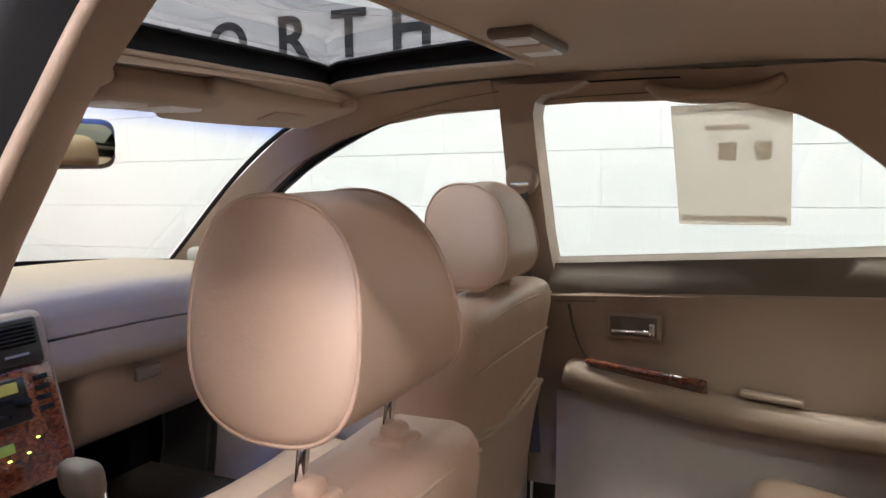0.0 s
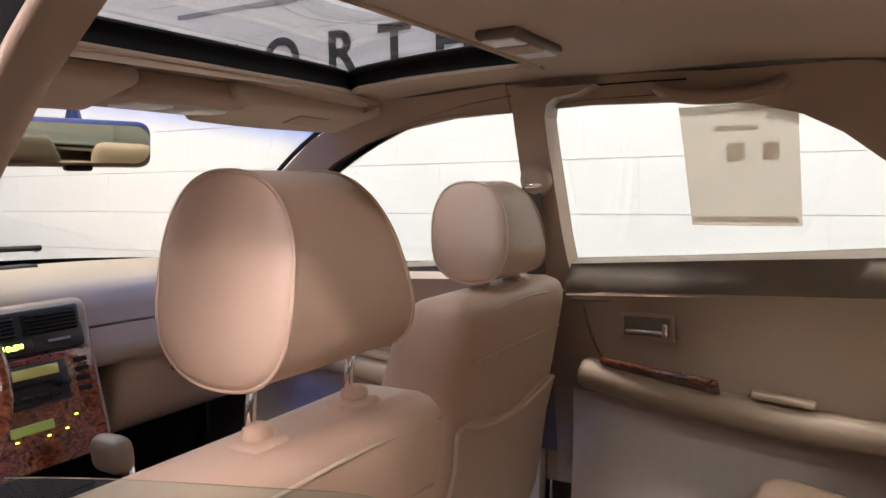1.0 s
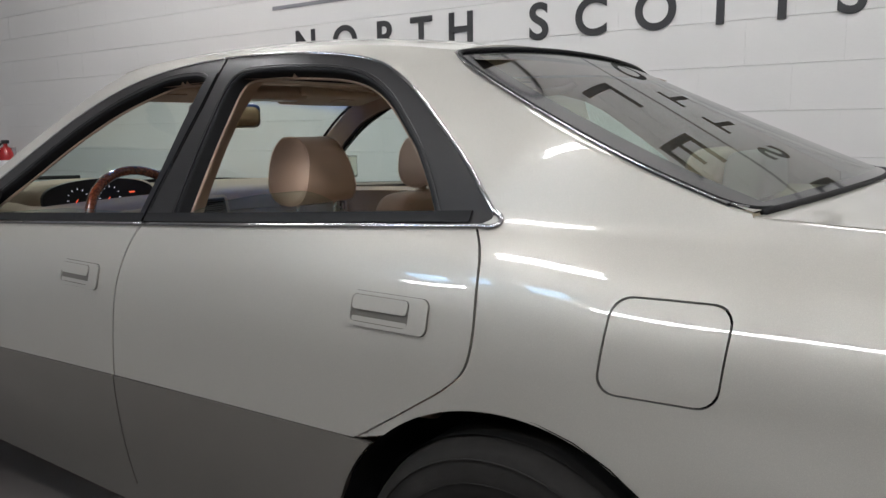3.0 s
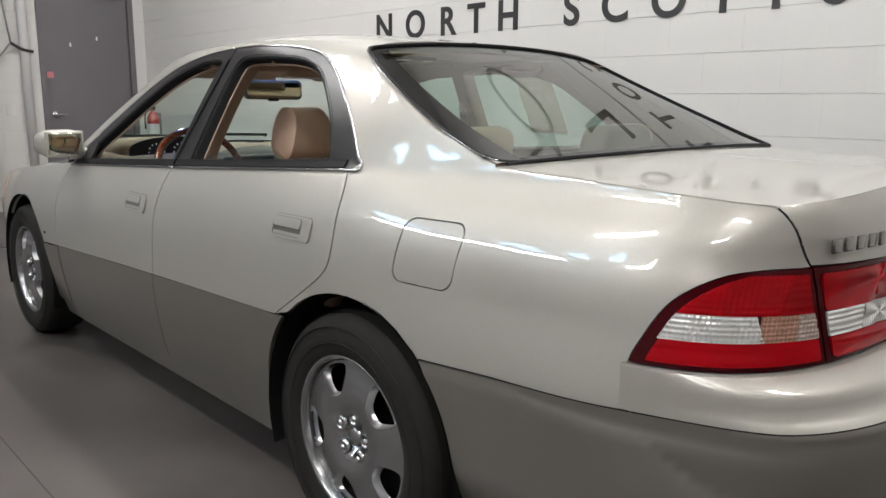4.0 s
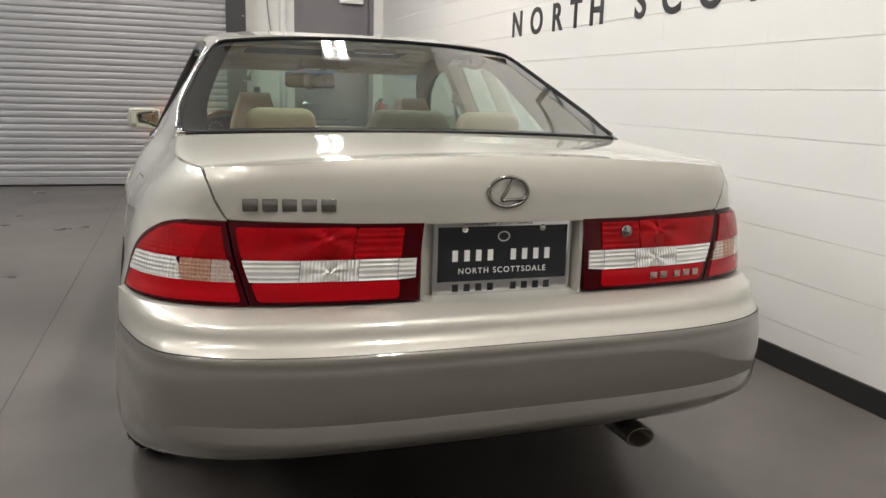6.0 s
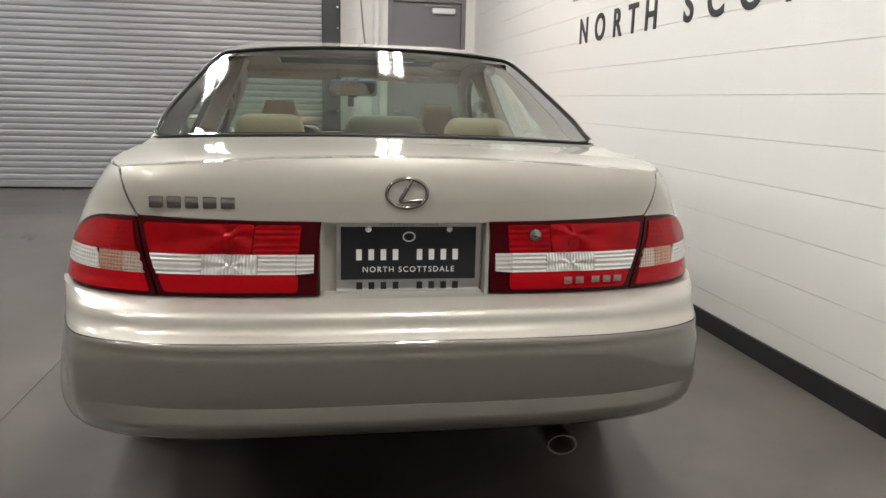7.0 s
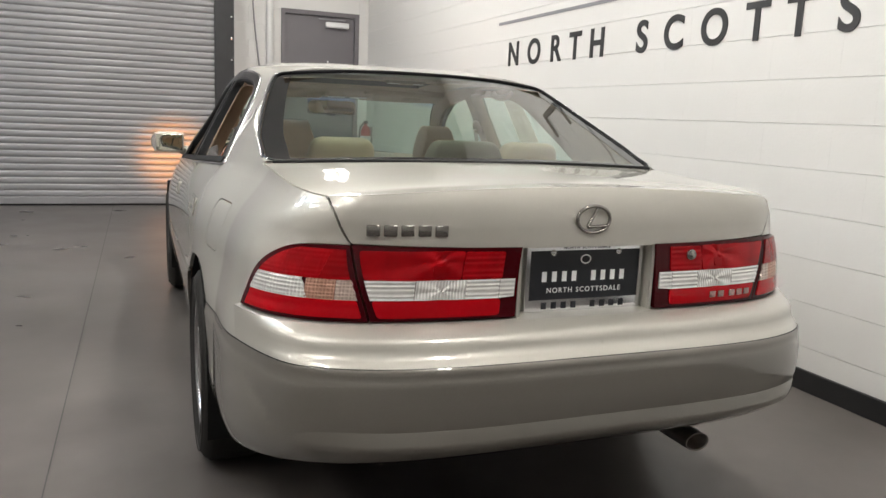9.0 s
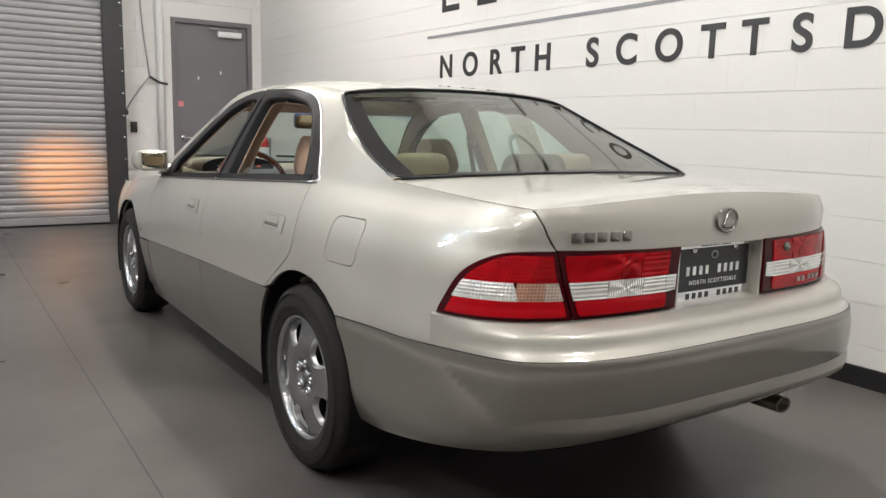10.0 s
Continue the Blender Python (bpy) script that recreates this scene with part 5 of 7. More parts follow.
def tail_lamps():
    ribs = lambda pitch, deep: (lambda u, z: deep * math.sin(2 * math.pi * z / pitch))
    waffle = lambda pitch, deep: (lambda u, z: deep * (math.sin(2 * math.pi * u / pitch) + math.sin(2 * math.pi * z / pitch)))
    zs = ((0.8155, 0.882), (0.7695, 0.8145), (0.728, 0.7685))
    for mirror in (False, True):
        edge = [(p[0], p[1]) for p in LAMP_EDGE]

        def tip(z, inset):
            return cut(edge, min(LAMP_TOP - 0.002, z)) - inset

        def pane(pts, form, material, parent, label, step=0.012, lift=0.0075):
            return part("lens", panel(pts, relief(lift, form), step, mirror=mirror, depth=0.004), material, parent, label)

        outer = edge[:-1] + [(seam_u(z) + 0.002, z) for z in np.linspace(LAMP_TOP, LAMP_LOW - 0.001, 6)]
        a = part("tail_lamp", panel(outer, shell, 0.022, mirror=mirror, lift=0.004, depth=0.02), M_MAROON, CAR, "wrap-round red and clear tail lamp on the wing")
        inn = [(U_IN - 0.004, LAMP_TOP - 0.003), (U_IN - 0.004, LAMP_LOW + 0.001)] + [(seam_u(z) - 0.003, z) for z in np.linspace(LAMP_LOW, LAMP_TOP + 0.001, 6)]
        b = part("lid_lamp", panel(inn, shell, 0.022, mirror=mirror, lift=0.004, depth=0.03), M_MAROON, CAR, "red and clear tail lamp on the boot lid")

        def wing(z0, z1, inset, inner, outer_u=None):
            pts = [(tip(z1 + (z0 - z1) * i / 6, inset) if outer_u is None else outer_u, z1 + (z0 - z1) * i / 6) for i in range(7)]
            return pts + [(seam_u(z0) + inner, z0), (seam_u(z1) + inner, z1)]

        # wing: ribbed red above, clear with the amber bulb in its middle, red reflector below
        s0 = seam_u(0.79)
        fan = lambda cu, cz, k, deep: (lambda u, z: deep * math.sin(k * math.atan2(z - cz, (u - cu) * 0.6)))
        half = s0 + 0.085
        pane([p for p in wing(*zs[0], 0.022, 0.014)[:7]] + [(half + 0.012, zs[0][0]), (half - 0.004, zs[0][1])], waffle(0.0105, 0.0004), M_RED, a, "ribbed red lens", 0.005)
        pane([(half - 0.0045, zs[0][1]), (half + 0.0115, zs[0][0]), (seam_u(zs[0][0]) + 0.014, zs[0][0]), (seam_u(zs[0][1]) + 0.014, zs[0][1])], ribs(0.014, 0.0003), M_REDDEEP, a, "deeper red lens", 0.006)
        pane(wing(*zs[1], 0.022, 0.126), waffle(0.0085, 0.0008), M_CLEAR, a, "ribbed clear lens", 0.0045)
        pane([(s0 + 0.125, zs[1][1]), (s0 + 0.125, zs[1][0]), (s0 + 0.056, zs[1][0]), (s0 + 0.056, zs[1][1])], waffle(0.0085, 0.0008), M_AMBER, a, "amber turn lens behind ribs", 0.0035)
        pane([(s0 + 0.055, zs[1][1]), (s0 + 0.055, zs[1][0]), (seam_u(zs[1][0]) + 0.012, zs[1][0]), (seam_u(zs[1][1]) + 0.012, zs[1][1])], waffle(0.0085, 0.0008), M_AMBERPALE, a, "pale amber fluted lens", 0.0035)
        pane(rounded(wing(*zs[2], 0.026, 0.014), 0.006), ribs(0.012, 0.0002), M_RED2, a, "red reflector lens", 0.008)
        # lid: red with a fan of facets, clear with the reversing bulb, red below, a maroon surround
        iu = U_IN + 0.040
        mid = (seam_u(0.85) + iu) / 2 - 0.02
        right = iu + 0.105
        tl, bl = seam_u(zs[0][1]) - 0.016, seam_u(zs[0][0]) - 0.016
        pane(rounded([(tl, zs[0][1]), (bl, zs[0][0]), (right, zs[0][0]), (right, zs[0][1])], 0.008), fan(mid, 0.862, 5, 0.0017), M_RED, b, "faceted red lens", 0.008)
        pane(rounded([(right - 0.002, zs[0][1] - 0.002), (right - 0.002, zs[0][0]), (iu, zs[0][0]), (iu, zs[0][1] - 0.002)], 0.006), ribs(0.0105, 0.0005), M_RED, b, "ribbed red lens", 0.006)
        # flat darker patch on the lens: shaded depth round the bulb, put in as colour
        pane(rounded([(mid + 0.016, 0.848), (mid + 0.012, 0.824), (mid - 0.012, 0.824), (mid - 0.016, 0.848)], 0.005), ribs(0.02, 0.0), M_REDDEEP, b, "deep red patch painted as shaded lens depth", 0.02, 0.0088)
        tl, bl = seam_u(zs[1][1]) - 0.016, seam_u(zs[1][0]) - 0.016
        r0, r1 = mid + 0.052, mid - 0.070
        pane([(tl, zs[1][1]), (bl, zs[1][0]), (r0, zs[1][0]), (r0, zs[1][1])], ribs(0.0105, 0.0012), M_CLEAR, b, "ribbed clear lens", 0.0045)
        pane([(r0 - 0.001, zs[1][1]), (r0 - 0.001, zs[1][0]), (r1, zs[1][0]), (r1, zs[1][1])], lambda u, z: 0.0010 * math.sin(2 * math.pi * u / 0.0075) + 0.0016 * math.sin(5 * math.atan2(z - 0.792, (u - mid + 0.01) * 0.5)), M_CLEAR, b, "fluted reversing lens", 0.0038)
        pane([(r1 - 0.001, zs[1][1]), (r1 - 0.001, zs[1][0]), (U_IN + 0.046, zs[1][0]), (U_IN + 0.046, zs[1][1])], ribs(0.0105, 0.0012), M_CLEAR, b, "ribbed clear lens", 0.0045)
        pane([(U_IN + 0.045, zs[1][1]), (U_IN + 0.045, zs[1][0]), (U_IN + 0.006, zs[1][0] + 0.003), (U_IN + 0.006, zs[1][1])], ribs(0.0105, 0.0006), M_CLEAR, b, "ribbed clear end lens", 0.005)
        tl, bl = seam_u(zs[2][1]) - 0.018, seam_u(zs[2][0]) - 0.020
        pane(rounded([(tl, zs[2][1]), (bl, zs[2][0]), (iu, zs[2][0]), (iu, zs[2][1])], 0.010), ribs(0.012, 0.0002), M_RED2, b, "red reflector lens", 0.010)
        if mirror:
            p = shell(u_of_x(0.30), 0.858)
            lk = part("lock_cylinder", lathe([(0.0, -0.012), (0.008, -0.012), (0.009, -0.009), (0.012, -0.012), (0.014, -0.008), (0.014, 0.0)], 20, "y"), M_BADGE, b, "round chrome key lock")
            lk.location = (0.298, p.y - 0.004, 0.858)
            for i in range(5):
                x = 0.385 + 0.029 * i + (0.012 if i > 1 else 0)
                p0, p1 = (relief(0.0095, lambda u, z: 0.0)(u_of_x(x + dx), 0.748) for dx in (-0.01, 0.01))
                q = part("model_bar", rbox((0.021, 0.005, 0.017), 0.002, 1), M_MODEL, b, "dull pinkish chrome character-sized bar")
                q.location = (-(p0.x + p1.x) / 2, (p0.y + p1.y) / 2, 0.748)
                q.rotation_euler = (0, 0, math.atan2(p1.y - p0.y, abs(p1.x - p0.x)))


tail_lamps()


def bumper():
    def bw(y, z):
        zc = 0.6315 + (CLAD(-0.262) - 0.6315) * min(1.0, (y + 0.76) / 0.498)
        w = plan(y) + 0.0006 + 0.006 * smoothstep((zc - 0.003 - z) / 0.030)
        if z < 0.42:
            w -= 0.07 * ((0.42 - z) / 0.18) ** 2
        return w

    def bd(z):
        d = 0.700 - 0.030 * smoothstep((z - 0.630) / 0.036)
        if z > 0.650:
            d -= 0.010 * (z - 0.650) / 0.04
        if z > 0.684:
            d -= 0.052 * ((z - 0.684) / 0.031) ** 2
        d += 0.005 * smoothstep((0.627 - z) / 0.030)
        if z < 0.56:
            d -= 0.010 * ((0.56 - z) / 0.09) ** 2
        if z < 0.470:
            d -= 0.070 * ((0.470 - z) / 0.085) ** 2
        return d

    top = 0.715
    start = U_TIP + 0.004

    def sf(u, z):
        """The bumper's skin, growing out of the wing behind the lamp's tip."""
        k = max(smoothstep((start - u) / 0.20), 0.9 * smoothstep((0.632 - z) / 0.17))
        return shell(u, z, bw).lerp(shell(u, z, bw, bd), k)

    up = [(start + 0.002, z) for z in np.linspace(0.634, top, 8)] + [(u, top) for u in np.linspace(start - 0.06, U_END, 14)]
    seam = [(u, 0.632 + 0.010 * (1 - math.exp(-(start - u) / 0.17))) for u in np.linspace(U_END, start - 0.02, 20)]
    b = part("bumper", panel(up + seam, sf, 0.012, both=True), M_PAINT, CAR, "two-tone rear bumper, champagne above and taupe below")
    # lower, taupe part runs forward to the wheel opening
    low = [p for p in arch(0, 0.325, ARCH + 0.004, 133, 184, 80) if p[1] < CLAD(p[0]) - G]
    lowp = [(-0.27, CLAD(-0.27) - G)] + low[0:] + [(-0.398, 0.297)] + [(u, 0.297 + 0.089 * smoothstep((-0.40 - u) / 0.62)) for u in np.linspace(-0.44, U_END, 22)]
    lowp += [(u, 0.630 + 0.010 * (1 - math.exp(-(start - u) / 0.17))) for u in np.linspace(U_END, start - 0.03, 20)] + [(start, CLAD(-0.76) - 0.0012)]
    fixed = []
    for p in lowp:
        if not fixed or (Vector(p) - Vector(fixed[-1])).length > 0.004:
            fixed.append((float(p[0]), float(p[1])))
    for sg in (False, True):
        a, c = (-0.262, CLAD(-0.262)), (start - 0.018, 0.6315)
        line = [(a[0] + (c[0] - a[0]) * i / 24, a[1] + (c[1] - a[1]) * i / 24) for i in range(25)]
        part("cladding_seam", ribbon(line, shell, 0.0016, sg, 6), M_SEAL, b, "dark seam above the cladding")
    part("bumper_cladding", panel(fixed, sf, 0.014, both=True, lift=0.002), M_CLAD, b, "taupe lower bumper")
    # a proud lip runs round the lower edge and fades out at the corners
    def lip(u, z):
        p = sf(u, z)
        out = smoothstep((-0.86 - u) / 0.30) * (0.003 + 0.015 * min(1.0, (0.499 - z) / 0.040))
        return Vector((p.x, p.y - out, p.z))

    edge = [(u, 0.499) for u in np.linspace(-0.90, U_END, 30)] + [(u, 0.452) for u in np.linspace(U_END, -0.90, 30)]
    part("bumper_lip", panel(edge, lip, 0.012, both=True, depth=0.012), M_CLAD, b, "proud taupe lip along the lower bumper")
    for sg in (False, True):
        groove = [(u, 0.500) for u in np.linspace(-1.02, U_END, 40)]
        part("bumper_groove", ribbon(groove, sf, 0.0016, sg, 6), M_SEAL, b, "dark moulded groove")
        line = [(u, 0.631 + 0.010 * (1 - math.exp(-(start - u) / 0.17))) for u in np.linspace(start - 0.02, U_END, 40)]
        part("bumper_seam", ribbon(line, sf, 0.0016, sg, 6), M_SEAL, b, "dark seam between the two colours")
    ledge = bmesh.new()
    n = 30
    a = [sf(u, top) for u in np.linspace(start - 0.01, U_END, n)]
    c = [shell(u, top) + Vector((0, 0.06, 0.004)) for u in np.linspace(start - 0.01, U_END, n)]
    for s in (1, -1):
        va = [ledge.verts.new((p.x * s, p.y, p.z)) for p in a]
        vc = [ledge.verts.new((p.x * s * 0.985, p.y, p.z)) for p in c]
        for i in range(n - 1):
            q = (va[i], va[i + 1], vc[i + 1], vc[i])
            ledge.faces.new(q if s > 0 else q[::-1])
    part("bumper_ledge", ledge, M_PAINT, b)
    # front bumper, simple rounded
    fs = lambda u, z: nose(u, z) + Vector((0, 0.03 if u > 3.2 else 0.0, 0))
    pts = [(3.06, CLAD(3.0)), (3.2, 0.62), (3.5, 0.64), (3.9, 0.64), (3.9, 0.28), (3.4, 0.26), (3.03, 0.30)]
    part("front_bumper", panel(pts, fs, 0.05, both=True), M_CLAD, CAR, "taupe front bumper")
    part("front_fascia", panel([(3.12, 0.60), (3.9, 0.60), (3.9, 0.785), (3.5, 0.775), (3.12, 0.775)], nose, 0.05, both=True, lift=-0.008), M_PAINT, CAR, "champagne painted front panel")
    grille = [(3.62, 0.66), (3.9, 0.66), (3.9, 0.745), (3.62, 0.735)]
    part("grille", panel(grille, nose, 0.05, both=True), M_BLACK, CAR, "dark grille")
    for m in (False, True):
        hl = part("headlamp", panel([(3.30, 0.655), (3.60, 0.655), (3.60, 0.745), (3.28, 0.745)], nose, 0.04, mirror=m), M_CLEAR, CAR, "clear headlamp")
        part("marker_lamp", panel([(3.36, 0.665), (3.52, 0.665), (3.52, 0.735), (3.36, 0.735)], nose, 0.03, mirror=m, lift=0.004), M_TURN, hl, "lit amber marker lamp")
    # the flashing turn lamp throws its beam on the rolling door
    lamp = bpy.data.lights.new("turn_lamp_beam", "SPOT")
    lamp.energy, lamp.color, lamp.spot_size, lamp.spot_blend, lamp.shadow_soft_size = 560.0, (1.0, 0.36, 0.06), radians(17), 1.0, 0.09
    ob = new("turn_lamp_beam", lamp)
    ob.matrix_world = look((-0.66, 3.56, 0.70), (-0.62, 7.15, 0.60))
    # underside
    bm = bmesh.new()
    box(bm, (-0.74, 0.42, 0.20), (0.74, 2.24, 0.30))
    part("underbody", bm, M_DARK, CAR, smooth=False)
    part("rear_floor_pan", boxm((-0.58, -0.88, 0.40), (0.58, -0.38, 0.47)), M_DARK, CAR, smooth=False)
    part("axle_cover", boxm((-0.54, -0.38, 0.26), (0.54, 0.42, 0.34)), M_DARK, CAR, smooth=False)
    part("engine_tray", boxm((-0.54, 2.24, 0.20), (0.54, 3.1, 0.34)), M_DARK, CAR, smooth=False)
    t = part("tailpipe", lathe([(0.0, 0.10), (0.030, 0.10), (0.032, 0.0), (0.036, -0.004), (0.037, 0.0), (0.037, 0.20)], 28, "y"), M_PIPE, CAR, "dull oval steel exhaust tip")
    t.location = (0.400, -1.02, 0.322)
    t.scale = (1.05, 1, 0.72)
    part("silencer", rbox((0.34, 0.22, 0.11), 0.05, 4, at=(0.40, -0.74, 0.36)), M_DARK, CAR)


bumper()


def plate():
    y0 = TAIL_Y - 0.587 + 0.040
    f = thing("licence_plate", "black dealer plate in a chrome frame on the boot lid", "plate")
    f.location, f.scale = (0.010, y0, 0.802), (1.045, 1.0, 1.045)
    part("plate", boxm((-0.1525, -0.004, -0.072), (0.1525, 0.0, 0.072), 0.002), M_PLATE, f, smooth=False)
    bm = bmesh.new()
    for lo, hi in (((-0.160, -0.008, -0.080), (0.160, -0.001, -0.052)), ((-0.160, -0.008, 0.066), (0.160, -0.001, 0.080)), ((-0.160, -0.008, -0.052), (-0.150, -0.001, 0.066)), ((0.150, -0.008, -0.052), (0.160, -0.001, 0.066))):
        box(bm, lo, hi)
    part("plate_frame", bm, M_CHROME, f, "chrome plate frame", smooth=False)
    for x in (-0.09, 0.09):
        s = part("screw", lathe([(0.0, -0.012), (0.007, -0.011), (0.008, -0.004)], 14, "y"), M_CHROME, f)
        s.location = (x, 0, 0.061)
    for i in range(9):
        if i == 4:
            continue
        part("name_bar", boxm((-0.116 + i * 0.0268, -0.0055, -0.009), (-0.104 + i * 0.0268, -0.003, 0.015)), M_WHITEINK, f, "white letter-sized bar", smooth=False)
    ring = [(0.013 * math.cos(a), -0.005, 0.043 + 0.010 * math.sin(a)) for a in np.linspace(0, 2 * math.pi, 24, endpoint=False)]
    part("emblem_ring", tube(ring, 0.0014, 6, closed=True), M_WHITEINK, f)
    for i in range(9):
        if i == 4:
            continue
        part("frame_bar", boxm((-0.116 + i * 0.0268, -0.0095, -0.074), (-0.103 + i * 0.0268, -0.0078, -0.058)), M_PLATE, f, "dark letter-sized bar", smooth=False)
    words(f, "NORTH SCOTTSDALE", 0.0175, (0, -0.0052, -0.036), 1.25, M_WHITEINK, "place_name")
    words(f, "NORTH SCOTTSDALE", 0.011, (0, -0.0086, 0.069), 1.25, M_PLATE, "frame_text")


def words(parent, text, size, at, spacing, material, name, rot=(math.pi / 2, 0, 0), bold=0.0, depth=0.0004):
    c = bpy.data.curves.new(name, "FONT")
    c.body, c.size, c.align_x, c.space_character, c.extrude, c.offset = text, size, "CENTER", spacing, depth, bold
    ob = bpy.data.objects.new(name, c)
    scene.collection.objects.link(ob)
    me = bpy.data.meshes.new_from_object(ob.evaluated_get(bpy.context.evaluated_depsgraph_get()))
    bpy.data.objects.remove(ob)
    o = part(name, me, material, parent, smooth=False)
    o.location, o.rotation_euler = at, rot
    return o


plate()


def wheel(cy, mirror):
    s = 1 if mirror else -1
    w = part("wheel", lathe([(0.0, 0.02), (0.10, 0.02), (0.17, 0.0), (0.195, -0.02), (0.20, -0.08)], 40, "x"), M_DARK, CAR, "alloy wheel with a worn black tyre")
    w.location = (s * 0.755, cy, 0.325)
    w.rotation_euler = (0, 0, math.pi if not mirror else 0)
    prof = [(0.203, -0.10), (0.235, -0.108), (0.285, -0.106), (0.312, -0.092), (0.323, -0.06), (0.3245, 0.0), (0.323, 0.06), (0.314, 0.088), (0.292, 0.102), (0.262, 0.106), (0.245, 0.104), (0.232, 0.100), (0.215, 0.094), (0.208, 0.085)]
    part("tyre", lathe(prof, 64), M_RUBBER, w, "black tyre")
    bm = bmesh.new()
    for k in range(4):
        x = -0.06 + 0.036 * k
        lathe([(0.3252, x), (0.3252, x + 0.026)], 64, "x", bm)
    part("tread", bm, M_RUBBER, w, "tyre tread ribs")
    bm = bmesh.new()
    for r in (0.248, 0.290):
        lathe([(r, 0.1035), (r + 0.0015, 0.1072), (r + 0.003, 0.1035)], 64, "x", bm)
    part("sidewall_rib", bm, M_RUBBER, w, "raised sidewall ring")
    part("rim_lip", lathe([(0.196, 0.03), (0.203, 0.082), (0.209, 0.094), (0.216, 0.096), (0.219, 0.090)], 64), M_ALLOY, w, "bright rim lip")
    # disc with five deep pockets between broad spokes
    disc = dense([(0.199 * math.cos(a), 0.199 * math.sin(a)) for a in np.linspace(0, 2 * math.pi, 72, endpoint=False)], 0.02)
    holes, floors = [], []
    for k in range(5):
        a0 = radians(116 - 72 * k)
        hole = []
        for r, dd in ((0.118, -11), (0.112, 0), (0.118, 11), (0.142, 16.5), (0.172, 18.5), (0.191, 15), (0.195, 0), (0.191, -15), (0.172, -18.5), (0.142, -16.5)):
            hole.append((r * math.cos(a0 + radians(dd)), r * math.sin(a0 + radians(dd))))
        hole = curve(hole, 3, True)
        holes.append(hole)
        c = Vector((0.160 * math.cos(a0), 0.160 * math.sin(a0)))
        floors.append([c + (Vector(p) - c) * 0.84 for p in hole])
    surf = lambda u, v: Vector((0.072 + 0.020 * math.exp(-((math.hypot(u, v) - 0.115) / 0.07) ** 2) - 0.022 * smoothstep((0.066 - math.hypot(u, v)) / 0.045), u, v))
    d = part("rim", panel(disc, surf, 0.014, holes=holes, depth=0.010, centre=(-2, 0, 0)), M_ALLOY, w, "silver five-spoke alloy rim")
    for h, f in zip(holes, floors):
        bm = bmesh.new()
        rings = []
        for t in np.linspace(0, 1, 6):
            ring = []
            for p, q in zip(h, f):
                m = Vector(p).lerp(q, t ** 1.5)
                top = surf(p[0], p[1])
                ring.append(bm.verts.new((top.x + 0.0022 * math.sin(min(1.0, t * 4) * math.pi) - 0.019 * t ** 0.9, m.x, m.y)))
            rings.append(ring)
        n = len(h)
        for r0, r1 in zip(rings, rings[1:]):
            for i in range(n):
                bm.faces.new((r0[i], r0[(i + 1) % n], r1[(i + 1) % n], r1[i]))
        bmesh.ops.recalc_face_normals(bm, faces=bm.faces[:])
        part("pocket_wall", bm, M_RIMCUT, d, "bright sloping pocket wall")
    for k in range(5):
        a = radians(80 - 72 * k)
        n = part("lug_nut", lathe([(0.0, 0.094), (0.007, 0.093), (0.0095, 0.089), (0.0095, 0.06)], 6), M_CHROME, d, "chrome lug nut")
        n.location = (-0.006, 0.055 * math.cos(a), 0.055 * math.sin(a))
        c = part("lug_seat", lathe([(0.022, 0.080), (0.0185, 0.0885), (0.0160, 0.0885), (0.0150, 0.070)], 18), M_ALLOY, d)
        c.location = (-0.004, 0.055 * math.cos(a), 0.055 * math.sin(a))
    part("centre_cap", lathe([(0.0, 0.080), (0.020, 0.079), (0.026, 0.074), (0.028, 0.06)], 28), M_ALLOY, d, "round centre cap")
    part("brake_disc", lathe([(0.06, -0.01), (0.14, -0.01), (0.14, 0.005), (0.06, 0.005)], 40), M_STEEL, w, "grey brake disc")
    return w


for cyy in (0.0, 2.67):
    for mm in (False, True):
        wheel(cyy, mm)


def mirrors():
    for s in (-1, 1):
        def shape(p):
            k = 1 - 0.25 * smoothstep((p.y + 0.05) / 0.14)
            return (p.x, p.y, p.z * k)
        m = part("door_mirror", rbox((0.17, 0.14, 0.118), 0.045, 5, shape), M_PAINT, CAR, "champagne painted door mirror")
        m.location = (s * 0.872, 1.99, 0.982)
        m.rotation_euler = (0, 0, s * -0.10)
        part("mirror_bezel", rbox((0.158, 0.012, 0.106), 0.03, 4, at=(0, -0.069, 0)), M_PAINT, m)
        part("mirror_glass", rbox((0.138, 0.006, 0.088), 0.024, 4, at=(0, -0.0755, 0)), M_MIRROR, m, "mirror glass")
        part("mirror_foot", rbox((0.12, 0.07, 0.05), 0.02, 3, at=(-s * 0.12, 0.0, -0.045)), M_PAINT, m)
        part("mirror_sail", panel([(1.86, 0.99), (2.05, 0.905), (1.86, 0.915)], shell, 0.05, mirror=s > 0, lift=0.006), M_BLACK, CAR, "black mirror corner")


mirrors()


# ---------------------------------------------------------------- the car's inside
def inside_surf(off):
    return lambda u, v: Vector((-side(u, v) + off, u, v))


